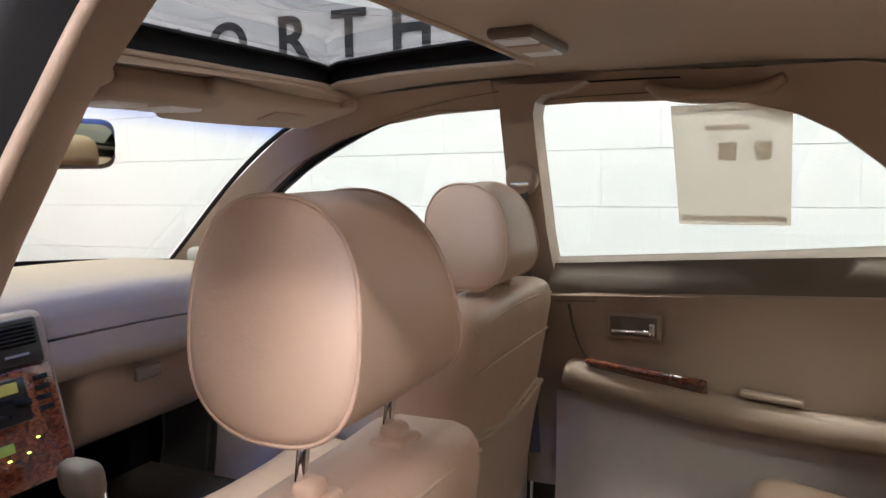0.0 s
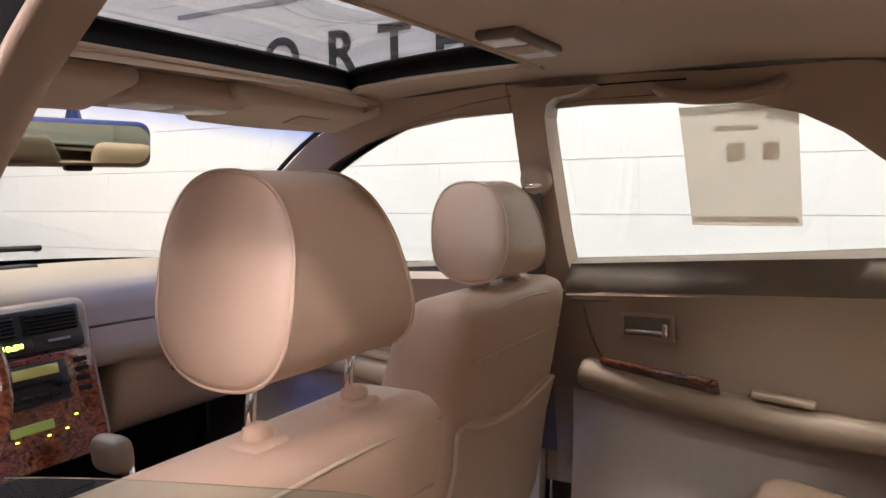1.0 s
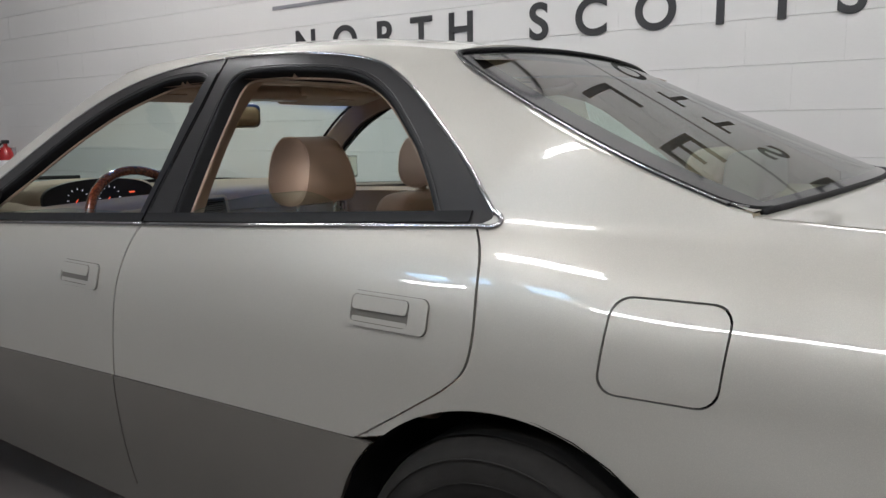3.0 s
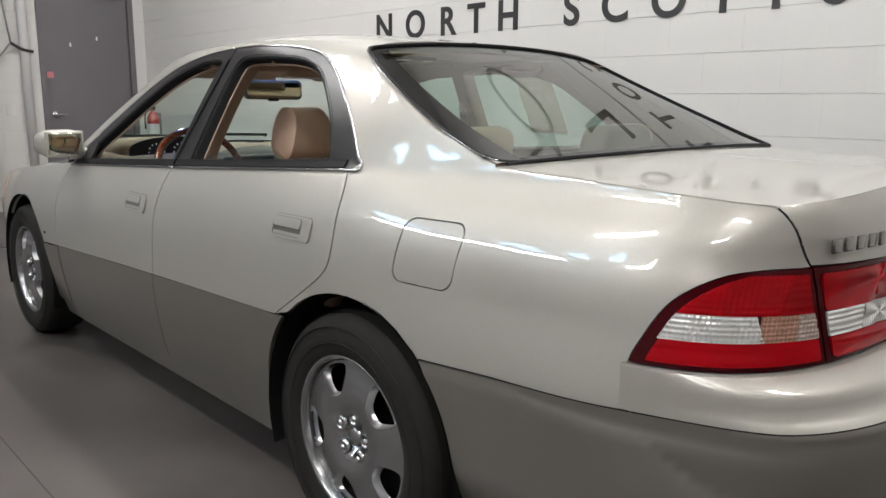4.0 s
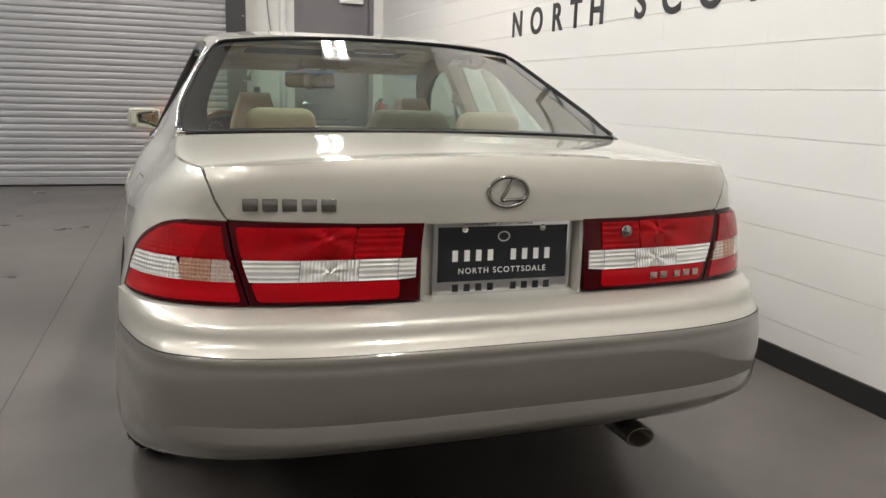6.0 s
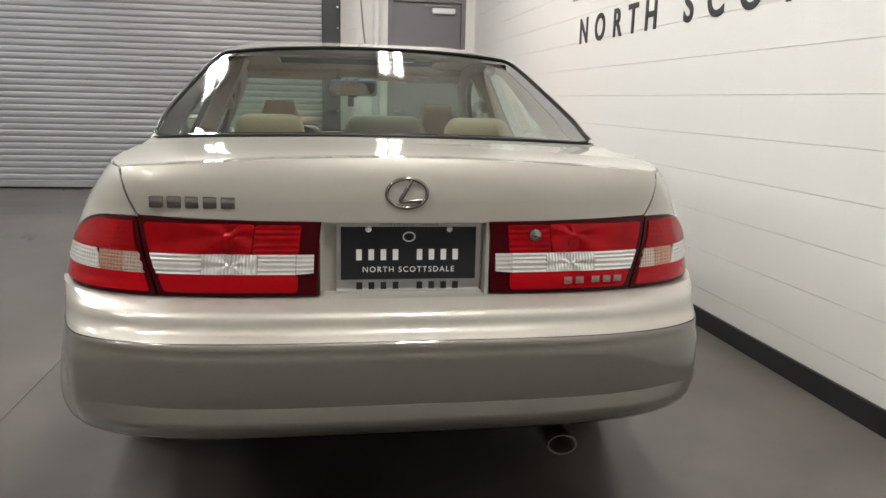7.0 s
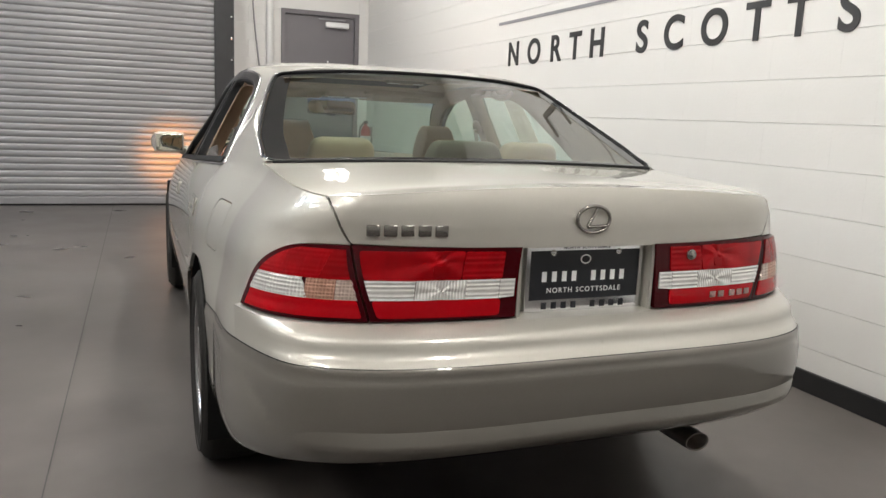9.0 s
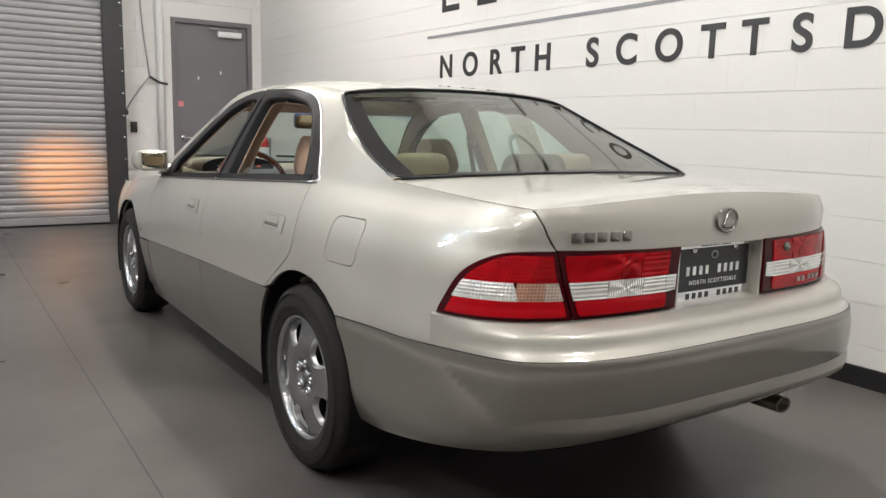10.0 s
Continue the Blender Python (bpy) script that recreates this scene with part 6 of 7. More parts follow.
def linings():
    """Headliner, pillar covers, door cards, carpet and shelf."""
    hole = curve([(-0.36, 0.965), (0.36, 0.965), (0.385, 0.99), (0.385, 1.345), (0.36, 1.372), (-0.36, 1.372), (-0.385, 1.345), (-0.385, 0.99)], 3, True)
    ys = np.linspace(0.23, 1.46, 16)
    poly = [(-roof_half(min(1.42, max(0.262, y))) + 0.012, y) for y in ys] + [(x, 1.50 + 0.06 * (1 - (x / 0.5) ** 2)) for x in np.linspace(-0.42, 0.42, 7)] + [(roof_half(min(1.42, max(0.262, y))) - 0.012, y) for y in ys[::-1]]

    def head(x, y):
        yy = max(0.25, min(1.44, y))
        h = roof_half(yy)
        a = min(1.0, abs(x) / h)
        dip = 0.012 * math.exp(-(((abs(x) - 0.42) / 0.05) ** 2)) * (0.9 < y < 1.45)
        return Vector((x, y, rail(yy) - 0.014 + (0.004 if y > 0.9 else 0.004 + 0.012 * smoothstep((0.9 - y) / 0.3)) * (1 - a ** 2.6)))

    hl = part("headliner", panel(poly, head, 0.035, holes=[hole], depth=0), M_HEAD, CAR, "beige fabric headliner with a sunroof opening")
    up = [head(p[0], p[1]) for p in hole]
    bm = bmesh.new()
    n = len(up)
    a = [bm.verts.new(p) for p in up]
    b = [bm.verts.new(p + Vector((0, 0, 0.040))) for p in up]
    for i in range(n):
        bm.faces.new((a[i], a[(i + 1) % n], b[(i + 1) % n], b[i]))
    part("sunroof_shaft", bm, M_SEAL, hl, "black sunroof surround")
    part("sunroof_trim", tube([p + Vector((0, 0, 0.0)) for p in up], 0.005, 8, closed=True), M_HEAD, hl, "rolled headliner edge")
    m = Vector((0, 1.17))
    part("sunroof_frame", panel([m + (Vector(p) - m) * 1.06 for p in hole], roof, 0.05, holes=[[m + (Vector(p) - m) * 0.90 for p in hole]], depth=0.004, lift=-0.012), M_SEAL, hl, "black sunroof frame")
    # dome lamp behind the sunroof: dark rim, white ends, beige switch between
    z0 = 1.336
    d = part("reading_lamp", rbox((0.185, 0.066, 0.016), 0.0075, 4, at=(0.155, 0.890, z0)), M_TRIM_DK, CAR, "flush overhead lamp with white lenses")
    for x in (0.096, 0.214):
        part("lamp_lens", rbox((0.050, 0.052, 0.008), 0.0035, 3, at=(x, 0.890, z0 - 0.0065)), M_WHITEINK, d, "white lens")
    part("lamp_switch", rbox((0.062, 0.054, 0.010), 0.0045, 3, at=(0.155, 0.890, z0 - 0.007)), M_TRIM, d)
    # sun visors, front console
    for s in (-1, 1):
        def bend(p, s=s):
            return (p.x, p.y - 0.030 * (p.x / 0.25) ** 2, p.z - 0.006 * (p.x / 0.25) ** 2)
        v = part("sun_visor", rbox((0.46, 0.150, 0.034), 0.0165, 8, bend), M_HEAD, CAR, "folded beige sun visor")
        v.location = (s * 0.33, 1.500, 1.284)
        v.rotation_euler = (radians(-14), 0, 0)
        part("visor_label", rbox((0.10, 0.05, 0.004), 0.002, 1, at=(s * 0.06, -0.01, -0.0185)), M_TRIM, v, "pale warning label")
    brow = [(-0.50, 1.376), (0.50, 1.376), (0.50, 1.44), (0.34, 1.485), (0.0, 1.50), (-0.34, 1.485), (-0.50, 1.44)]
    part("header_panel", panel(brow, lambda x, y: Vector((x, y, 1.333 - 0.020 * (x / 0.5) ** 2 - 0.30 * (y - 1.376))), 0.03, centre=(0, 1.4, 3), depth=-0.012), M_HEAD, CAR, "beige header panel ahead of the sunroof")
    k = part("overhead_console", rbox((0.26, 0.17, 0.050), 0.022, 5, at=(0.03, 1.505, 1.292)), M_TRIM, CAR, "beige overhead console with map lamps")
    for x in (-0.03, 0.09):
        part("map_lamp", rbox((0.078, 0.075, 0.012), 0.005, 2, at=(x, 1.495, 1.268)), M_WHITEINK, k, "white map lamp lens")
    # rear-view mirror
    r = part("rear_view_mirror", rbox((0.276, 0.046, 0.088), 0.0225, 7), M_TRIM_DK, CAR, "dark rear-view mirror on a windscreen stalk")
    r.location, r.rotation_euler = (-0.006, 1.70, 1.214), (radians(4), 0, radians(-14))
    part("mirror_face", panel(rrect(0, 0, 0.258, 0.070, 0.030, 6), lambda u, v: Vector((u, -0.0238, v)), 0.03, centre=(0, 1, 0), depth=0.003), M_MIRROR, r, "reflecting face")
    part("dip_lever", rbox((0.05, 0.02, 0.014), 0.006, 2, at=(0, -0.004, -0.044)), M_SEAL, r)
    part("mirror_stalk", tube([(0.01, 0.02, 0.02), (0.015, 0.05, 0.05), (0.02, 0.055, 0.11)], 0.014, 8), M_TRIM_DK, r)
    # pillars, both sides
    for m in (False, True):
        if m:
            pillar = [(1.012, 0.42), (1.095, 0.42), (1.095, 0.90), (1.092, 1.05), (1.086, 1.16), (1.078, 1.26), (1.070, 1.318), (0.90, 1.318), (0.935, 1.303), (0.985, 1.297), (1.002, 1.285), (1.010, 1.262), (1.014, 1.20), (1.016, 1.12), (1.018, 1.02), (1.014, 0.90)]
        else:
            pillar = [(0.985, 0.42)] + [(y - 0.075, z) for y, z in ((1.14, 0.42), (1.14, 0.90), (1.135, 1.05), (1.125, 1.16), (1.11, 1.26), (1.10, 1.318))] + [(y - 0.036, z) for y, z in ((0.875, 1.318), (0.905, 1.300), (0.938, 1.26), (0.962, 1.20), (0.975, 1.12), (0.983, 1.02), (0.985, 0.90))]
        part("centre_pillar_cover", panel(pillar, inside_surf(0.080 if m else 0.092), 0.03, mirror=m, fold=Vector((-0.070, 0, 0))), M_TRIM, CAR, "beige centre pillar cover")
        rear = [(0.225, 0.93), (0.24, 1.002), (0.300, 1.068), (0.355, 1.115), (0.415, 1.165), (0.475, 1.212), (0.540, 1.246), (0.62, 1.268), (0.72, 1.280)]
        if not m:
            rear = [(0.165, 0.93), (0.18, 1.002), (0.24, 1.08), (0.30, 1.145), (0.365, 1.20), (0.44, 1.25), (0.52, 1.278), (0.62, 1.292), (0.72, 1.297)]
        part("rear_pillar_cover", panel(rear + [(0.74, 1.330), (0.45, 1.322), (0.27, 1.288), (0.0, 1.150), (-0.25, 1.02), (-0.25, 0.93)], inside_surf(0.036), 0.035, mirror=m, fold=Vector((-0.022, 0, 0))), M_TRIM, CAR, "beige rear pillar cover")
        part("screen_pillar_cover", panel([(1.10, 1.280), (1.24, 1.275), (1.36, 1.259), (1.476, 1.229), (1.587, 1.185), (1.75, 1.085), (1.955, 0.918), (2.14, 0.908), (1.84, 1.115), (1.62, 1.243), (1.42, 1.318), (1.1, 1.335)], inside_surf(0.030), 0.03, mirror=m, fold=Vector((-0.018, 0, 0))), M_TRIM, CAR, "beige windscreen pillar cover")
        part("rail_cover", panel([(0.70, 1.279), (0.92, 1.285), (1.12, 1.281), (1.12, 1.332), (0.9, 1.338), (0.70, 1.332)], inside_surf(0.028), 0.03, mirror=m, fold=Vector((-0.016, 0, 0))), M_TRIM, CAR, "beige roof rail cover")
    # grab handles
    for s in (-1, 1):
        up = 0.016 if s < 0 else 0.0
        bm = tube(curve([(s * 0.574, 0.79, 1.308 + up), (s * 0.560, 0.760, 1.290 + up), (s * 0.558, 0.68, 1.281 + up), (s * 0.553, 0.60, 1.287 + up), (s * 0.554, 0.56, 1.306 + up)], 5), 0.0145, 10, taper=lambda t: 0.75 + 0.25 * math.sin(math.pi * t))
        part("grab_handle", bm, M_TRIM, CAR, "beige folded grab handle")
    # belts on the pillars
    for s in (-1, 1):
        g = part("belt_anchor", lathe([(0.0, -0.012), (0.022, -0.011), (0.031, -0.006), (0.034, 0.004), (0.034, 0.03)], 24, "x"), M_TRIM, CAR, "beige round belt anchor cover on the pillar")
        ax = side(1.052, 1.135) - 0.094
        g.location, g.scale, g.rotation_euler = (s * ax, 1.052, 1.135), (1, 1, 1.1), (0, s * -0.30, 0 if s > 0 else math.pi)
        part("belt_slot", rbox((0.010, 0.040, 0.010), 0.004, 2, at=(-0.012, 0, -0.006)), M_CHROME, g, "bright guide")
        bm = bmesh.new()
        p0, p1 = Vector((s * (side(1.06, 1.12) - 0.106), 1.06, 1.12)), Vector((s * (side(1.08, 0.5) - 0.108), 1.08, 0.50))
        vs = [bm.verts.new(q) for q in (p0 + Vector((0, 0.022, 0)), p0 - Vector((0, 0.022, 0)), p1 - Vector((0, 0.022, 0)), p1 + Vector((0, 0.022, 0)))]
        bm.faces.new(vs)
        bmesh.ops.solidify(bm, geom=bm.faces[:], thickness=0.002)
        part("seat_belt", bm, M_TRIM_DK, CAR, "brown webbing belt")
    # door cards
    for m in (False, True):
        sg = 1 if m else -1
        for a, b, f in ((0.16, 1.02, "rear_door_card"), (1.10, 2.0, "front_door_card")):
            L = b - a
            zt = lambda y: belt(y) - 0.004
            low = panel([(a, 0.32), (b, 0.30), (b, 0.69), (a, 0.62)] if a > 1 else [(0.42, 0.32), (b, 0.30), (b, 0.69), (0.29, 0.635), (0.30, 0.60), (0.37, 0.46)], inside_surf(0.110), 0.06, mirror=m, depth=-0.04)
            d = part(f, low, M_DOORCARPET, CAR, "two-tone beige and brown door card")
            part("card_panel", panel(([(a, 0.62)] if a > 1 else [(a, 0.71), (0.29, 0.628)]) + [(b, 0.66), (b, 0.880), (a, 0.912)], inside_surf(0.125), 0.05, mirror=m, depth=-0.03), M_TRIM, d, "beige padded middle panel")
            part("card_upper", panel([(a, 0.908), (b, 0.868), (b, zt(b)), ((a + b) / 2, zt((a + b) / 2)), (a, zt(a))], lambda u, v: Vector((-side(u, v) + 0.060 + 0.055 * smoothstep((belt(u) - v) / 0.05), u, v)), 0.04, mirror=m, depth=-0.05), M_TRIM_DK, d, "brown upper strip")
            ends = [(a + 0.06, 0.628), (a + 0.22, 0.634), (a + 0.42, 0.646), (a + 0.60, 0.668), (b - 0.08, 0.698), (b - 0.03, 0.708)]
            bm = bmesh.new()
            pts = curve([(sg * (side(y, 0.65) - 0.142), y, z) for y, z in ends], 8)
            tube(pts, 0.036, 12, bm=bm, taper=lambda t: 0.55 + 0.45 * math.sin(min(1, t * 6 + 0.2) * math.pi / 2) * math.sin(min(1, (1 - t) * 6 + 0.2) * math.pi / 2))
            ar = part("armrest", bm, M_TRIM, d, "beige moulded armrest")
            wd = rbox((0.056, 0.255, 0.014), 0.0065, 4)
            w = part("wood_insert", wd, M_WOOD, ar, "lacquered red-brown wood insert")
            w.location, w.rotation_euler = (sg * (side(0.9, 0.65) - 0.156), b - 0.205, 0.716), (radians(6.5), sg * 0.72, 0)
            part("window_switch", rbox((0.018, 0.035, 0.010), 0.004, 2, at=(0, 0.03, 0.008)), M_SEAL, w, "black window switch")
            groove = curve([(b - 0.040, 0.862), (b - 0.048, 0.80), (b - 0.070, 0.745), (b - 0.100, 0.716)], 5)
            part("card_groove", tube([(sg * (side(p[0], p[1]) - 0.1255), p[0], p[1]) for p in groove], 0.0032, 6), M_TRIM_DK, d, "moulded line in the middle panel")
            part("card_groove", tube([(sg * (side(y, 0.868) - 0.124), y, 0.908 - 0.040 * (y - a) / (b - a)) for y in np.linspace(a + 0.02, b - 0.01, 16)], 0.0034, 6), M_TRIM_DK, d, "dark line under the upper strip")
            pl = part("pull_cup", rbox((0.034, 0.12, 0.014), 0.006, 3), M_TRIM, ar)
            pl.location, pl.rotation_euler = (sg * (side(0.9, 0.65) - 0.150), b - 0.45, 0.694), (radians(5), 0, 0)
            hy, hz = b - 0.178, 0.820
            hx = sg * (side(hy, hz) - 0.130)
            h = part("handle_cup", rbox((0.012, 0.118, 0.060), 0.0055, 4), M_TRIM, d, "recessed handle surround")
            h.location = (hx, hy, hz)
            part("handle_cup_inner", rbox((0.006, 0.098, 0.042), 0.0028, 3, at=(sg * -0.005, 0, 0)), M_TRIM_DK, h)
            part("inner_handle", rbox((0.012, 0.080, 0.010), 0.004, 3, at=(sg * -0.012, 0.005, -0.010)), M_CHROME, h, "chrome inner handle")
            part("lock_knob", rbox((0.014, 0.014, 0.030), 0.0055, 3, at=(sg * -0.012, -0.040, -0.004)), M_CHROME, h, "chrome lock lever")
    # carpet, shelf and bulkheads
    bm = bmesh.new()
    box(bm, (-0.74, -0.05, 0.30), (0.74, 2.25, 0.315))
    box(bm, (-0.13, 0.5, 0.31), (0.13, 2.0, 0.42))
    part("carpet", bm, M_CARPET, CAR, "dark brown carpet", smooth=False)
    part("parcel_shelf", panel([(-0.62, -0.31), (-0.3, -0.40), (0.3, -0.40), (0.62, -0.31), (0.60, 0.08), (-0.60, 0.08)], lambda x, y: Vector((x, y, 0.985)), 0.08, depth=0.02), M_TRIM, CAR, "beige parcel shelf")
    bm = rbox((0.32, 0.09, 0.11), 0.03, 5, lambda p: (p.x * (1 - 0.30 * (p.z + 0.055) / 0.11), p.y, p.z))
    st = part("high_stop_lamp", bm, M_TRIM_DK, CAR, "brown high-level brake lamp housing on the shelf")
    st.location = (0.02, -0.17, 1.048)
    part("dash_bulkhead", boxm((-0.74, 2.25, 0.30), (0.74, 2.29, 0.90)), M_DARK, CAR, smooth=False)


linings()


def headrest(at, turn=0.0):
    """Cushion swept across the seat, with domed, piped end caps, on two chrome posts."""
    W, n = 0.089, 40

    def section(a, k):
        c, q = math.cos(a), math.sin(a)
        y = math.copysign(abs(c) ** 0.86, c) * 0.075 * k
        z = math.copysign(abs(q) ** (0.84 if q > 0 else 0.66), q) * 0.089 * k
        return y + 0.012 * (z / 0.091), z

    def at_x(x, y, z):
        t = (z + 0.091) / 0.182
        return Vector((x * (1.09 - 0.42 * smoothstep((t - 0.02) / 1.05)), y, z))

    bm = bmesh.new()
    stations = [(-W - 0.012 * math.sin(f), math.cos(f) ** 0.62) for f in np.linspace(1.50, 0.0, 7)]
    stations += [(x, 1.0 + 0.012 * (1 - (x / W) ** 2)) for x in np.linspace(-W + 0.012, W - 0.012, 12)]
    stations += [(-x, k) for x, k in reversed(stations[:7])]
    rings = []
    for x, k in stations:
        rings.append([bm.verts.new(at_x(x, *section(2 * math.pi * i / n, k))) for i in range(n)])
    for r0, r1 in zip(rings, rings[1:]):
        for i in range(n):
            bm.faces.new((r0[i], r1[i], r1[(i + 1) % n], r0[(i + 1) % n]))
    bm.faces.new(rings[0][::-1])
    bm.faces.new(rings[-1])
    bmesh.ops.recalc_face_normals(bm, faces=bm.faces[:])
    h = part("headrest", bm, M_LEATHER, None, "beige leather headrest with piped end caps")
    h.location = at
    for s in (-1, 1):
        ring = [at_x(s * (W + 0.001), *section(2 * math.pi * i / 48, 1.006)) for i in range(48)]
        part("piping", tube(ring, 0.0021, 6, closed=True), M_LEATHER, h, "raised beige piping")
    for s in (-1, 1):
        part("post", tube([(s * 0.070, -0.022, -0.06), (s * 0.070, -0.006, -0.18)], 0.0050, 10), M_CHROME, h, "chrome headrest post")
    return h


def front_seat(cx, cy, cz, rise, shift, name, label):
    """Front seat: cushion, backrest with side rolls and a rear pocket, headrest."""
    def back(p):
        t = (p.z + 0.29) / 0.58
        taper = 1 - 0.055 * smoothstep((t - 0.62) / 0.42) ** 1.4
        roll = 0.030 * (abs(p.x) / 0.25) ** 3 * (1 - 0.5 * t)
        return (p.x * taper, p.y * (1 - 0.22 * t) + (roll if p.y > 0 else 0) - 0.13 * (t - 1), p.z - 0.004 * (abs(p.x) / 0.25) ** 2.6 * smoothstep((t - 0.6) / 0.4))
    b = part("seat_back", rbox((0.50, 0.17, 0.58), 0.052, 11, back), M_LEATHER, None, "beige leather backrest")
    b.location = (cx, cy + 0.005, cz)
    b.parent = CAR
    b.name = name
    tagged(b, label=label)
    # seams: one across the shoulder, two down the sides
    def on(p, s=1.002):
        return Vector(back(Vector(p))) * s
    part("seam", tube([Vector(back(Vector((x, -0.072, 0.262 - 0.012 * (x / 0.25) ** 2)))) + Vector((0, -0.004, 0.004)) for x in np.linspace(-0.22, 0.22, 24)], 0.0026, 6), M_SEAM, b, "stitched shoulder seam")
    for s in (-1, 1):
        g = part("post_guide", rbox((0.044, 0.038, 0.014), 0.0065, 4, at=(shift + s * 0.070, -0.004, 0.288)), M_LEATHER, b, "beige post guide")
        part("guide_collar", rbox((0.026, 0.024, 0.020), 0.009, 4, at=(shift + s * 0.070, -0.004, 0.298)), M_LEATHER, g)
    pocket = [(x, z) for x, z in ((-0.19, -0.22), (0.19, -0.22), (0.205, 0.0), (0.20, 0.075), (0.0, 0.045), (-0.20, 0.075), (-0.205, 0.0))]
    part("seat_pocket", panel(curve([(p[0], p[1]) for p in pocket], 4, True), lambda x, z: Vector(back(Vector((x, -0.085, z)))) + Vector((0, -0.008, 0)), 0.04, centre=(0, 2, 0), depth=0.008), M_LEATHER, b, "map pocket on the seat back")
    lip = [Vector(back(Vector((x, -0.085, 0.045 + 0.030 * (x / 0.2) ** 2)))) + Vector((0, -0.012, 0)) for x in np.linspace(-0.195, 0.195, 20)]
    part("pocket_edge", tube(lip, 0.0048, 6), M_SEAM, b, "elastic pocket edge")
    edge = [Vector(back(Vector((x, -0.085, 0.185)))) + Vector((0, -0.003, 0)) for x in np.linspace(-0.20, 0.20, 20)]
    part("seam", tube(edge, 0.0022, 6), M_SEAM, b)
    h = headrest((0, 0, 0))
    h.parent = b
    h.location = (shift - 0.004, 0.014, rise)
    c = part("seat_cushion", rbox((0.52, 0.52, 0.16), 0.06, 8, lambda p: (p.x, p.y, p.z + 0.03 * (abs(p.x) / 0.26) ** 3 + 0.02 * p.y / 0.26)), M_LEATHER, b, "beige leather seat cushion")
    c.location = (0, 0.34, -0.235)
    base = part("seat_base", rbox((0.44, 0.46, 0.10), 0.02, 2), M_TRIM_DK, b)
    base.location = (0, 0.34, -0.36 + 0.075)
    side_trim = part("seat_side_trim", rbox((0.03, 0.36, 0.10), 0.012, 3), M_TRIM, b)
    side_trim.location = (-0.262, 0.32, -0.27)
    return b


front_seat(-0.415, 0.880, 0.620, 0.432, 0.049, "driver_seat", "beige leather front seat with headrest")
front_seat(0.383, 1.034, 0.652, 0.392, 0.0, "passenger_seat", "beige leather front seat with headrest, set further forward")


def rear_seat():
    def cush(p):
        dip = 0.020 * math.exp(-((abs(p.x) - 0.35) / 0.16) ** 2)
        return (p.x, p.y, p.z + 0.045 * (p.y / 0.25) - (dip if p.z > 0 else 0))
    c = part("rear_bench", rbox((1.24, 0.50, 0.19), 0.07, 12, cush), M_LEATHER, CAR, "beige leather rear bench with headrests")
    c.location = (0, 0.36, 0.465)
    def backf(p):
        t = (p.z + 0.29) / 0.58
        return (p.x * (1 - 0.10 * t), p.y - 0.20 * t + 0.012 * math.cos(p.x * 9), p.z)
    b = part("bench_back", rbox((1.24, 0.17, 0.58), 0.065, 14, backf), M_LEATHER, c, "beige leather bench backrest")
    b.location = (0, -0.19, 0.225)
    for x in (-0.44, 0.0, 0.44):
        part("seam", tube([Vector(backf(Vector((x, 0.088, z)))) + Vector((0, 0, 0)) for z in np.linspace(-0.22, 0.26, 12)], 0.003, 6), M_SEAM, b)
    for x in (-0.362, 0.371):
        h = part("rear_headrest", rbox((0.25, 0.11, 0.12), 0.045, 6, lambda p: (p.x * (1 - 0.12 * (p.z + 0.06) / 0.12), p.y - 0.2 * p.z, p.z)), M_LEATHER, c, "low beige leather headrest")
        h.location = (x, -0.325, 0.573)


rear_seat()


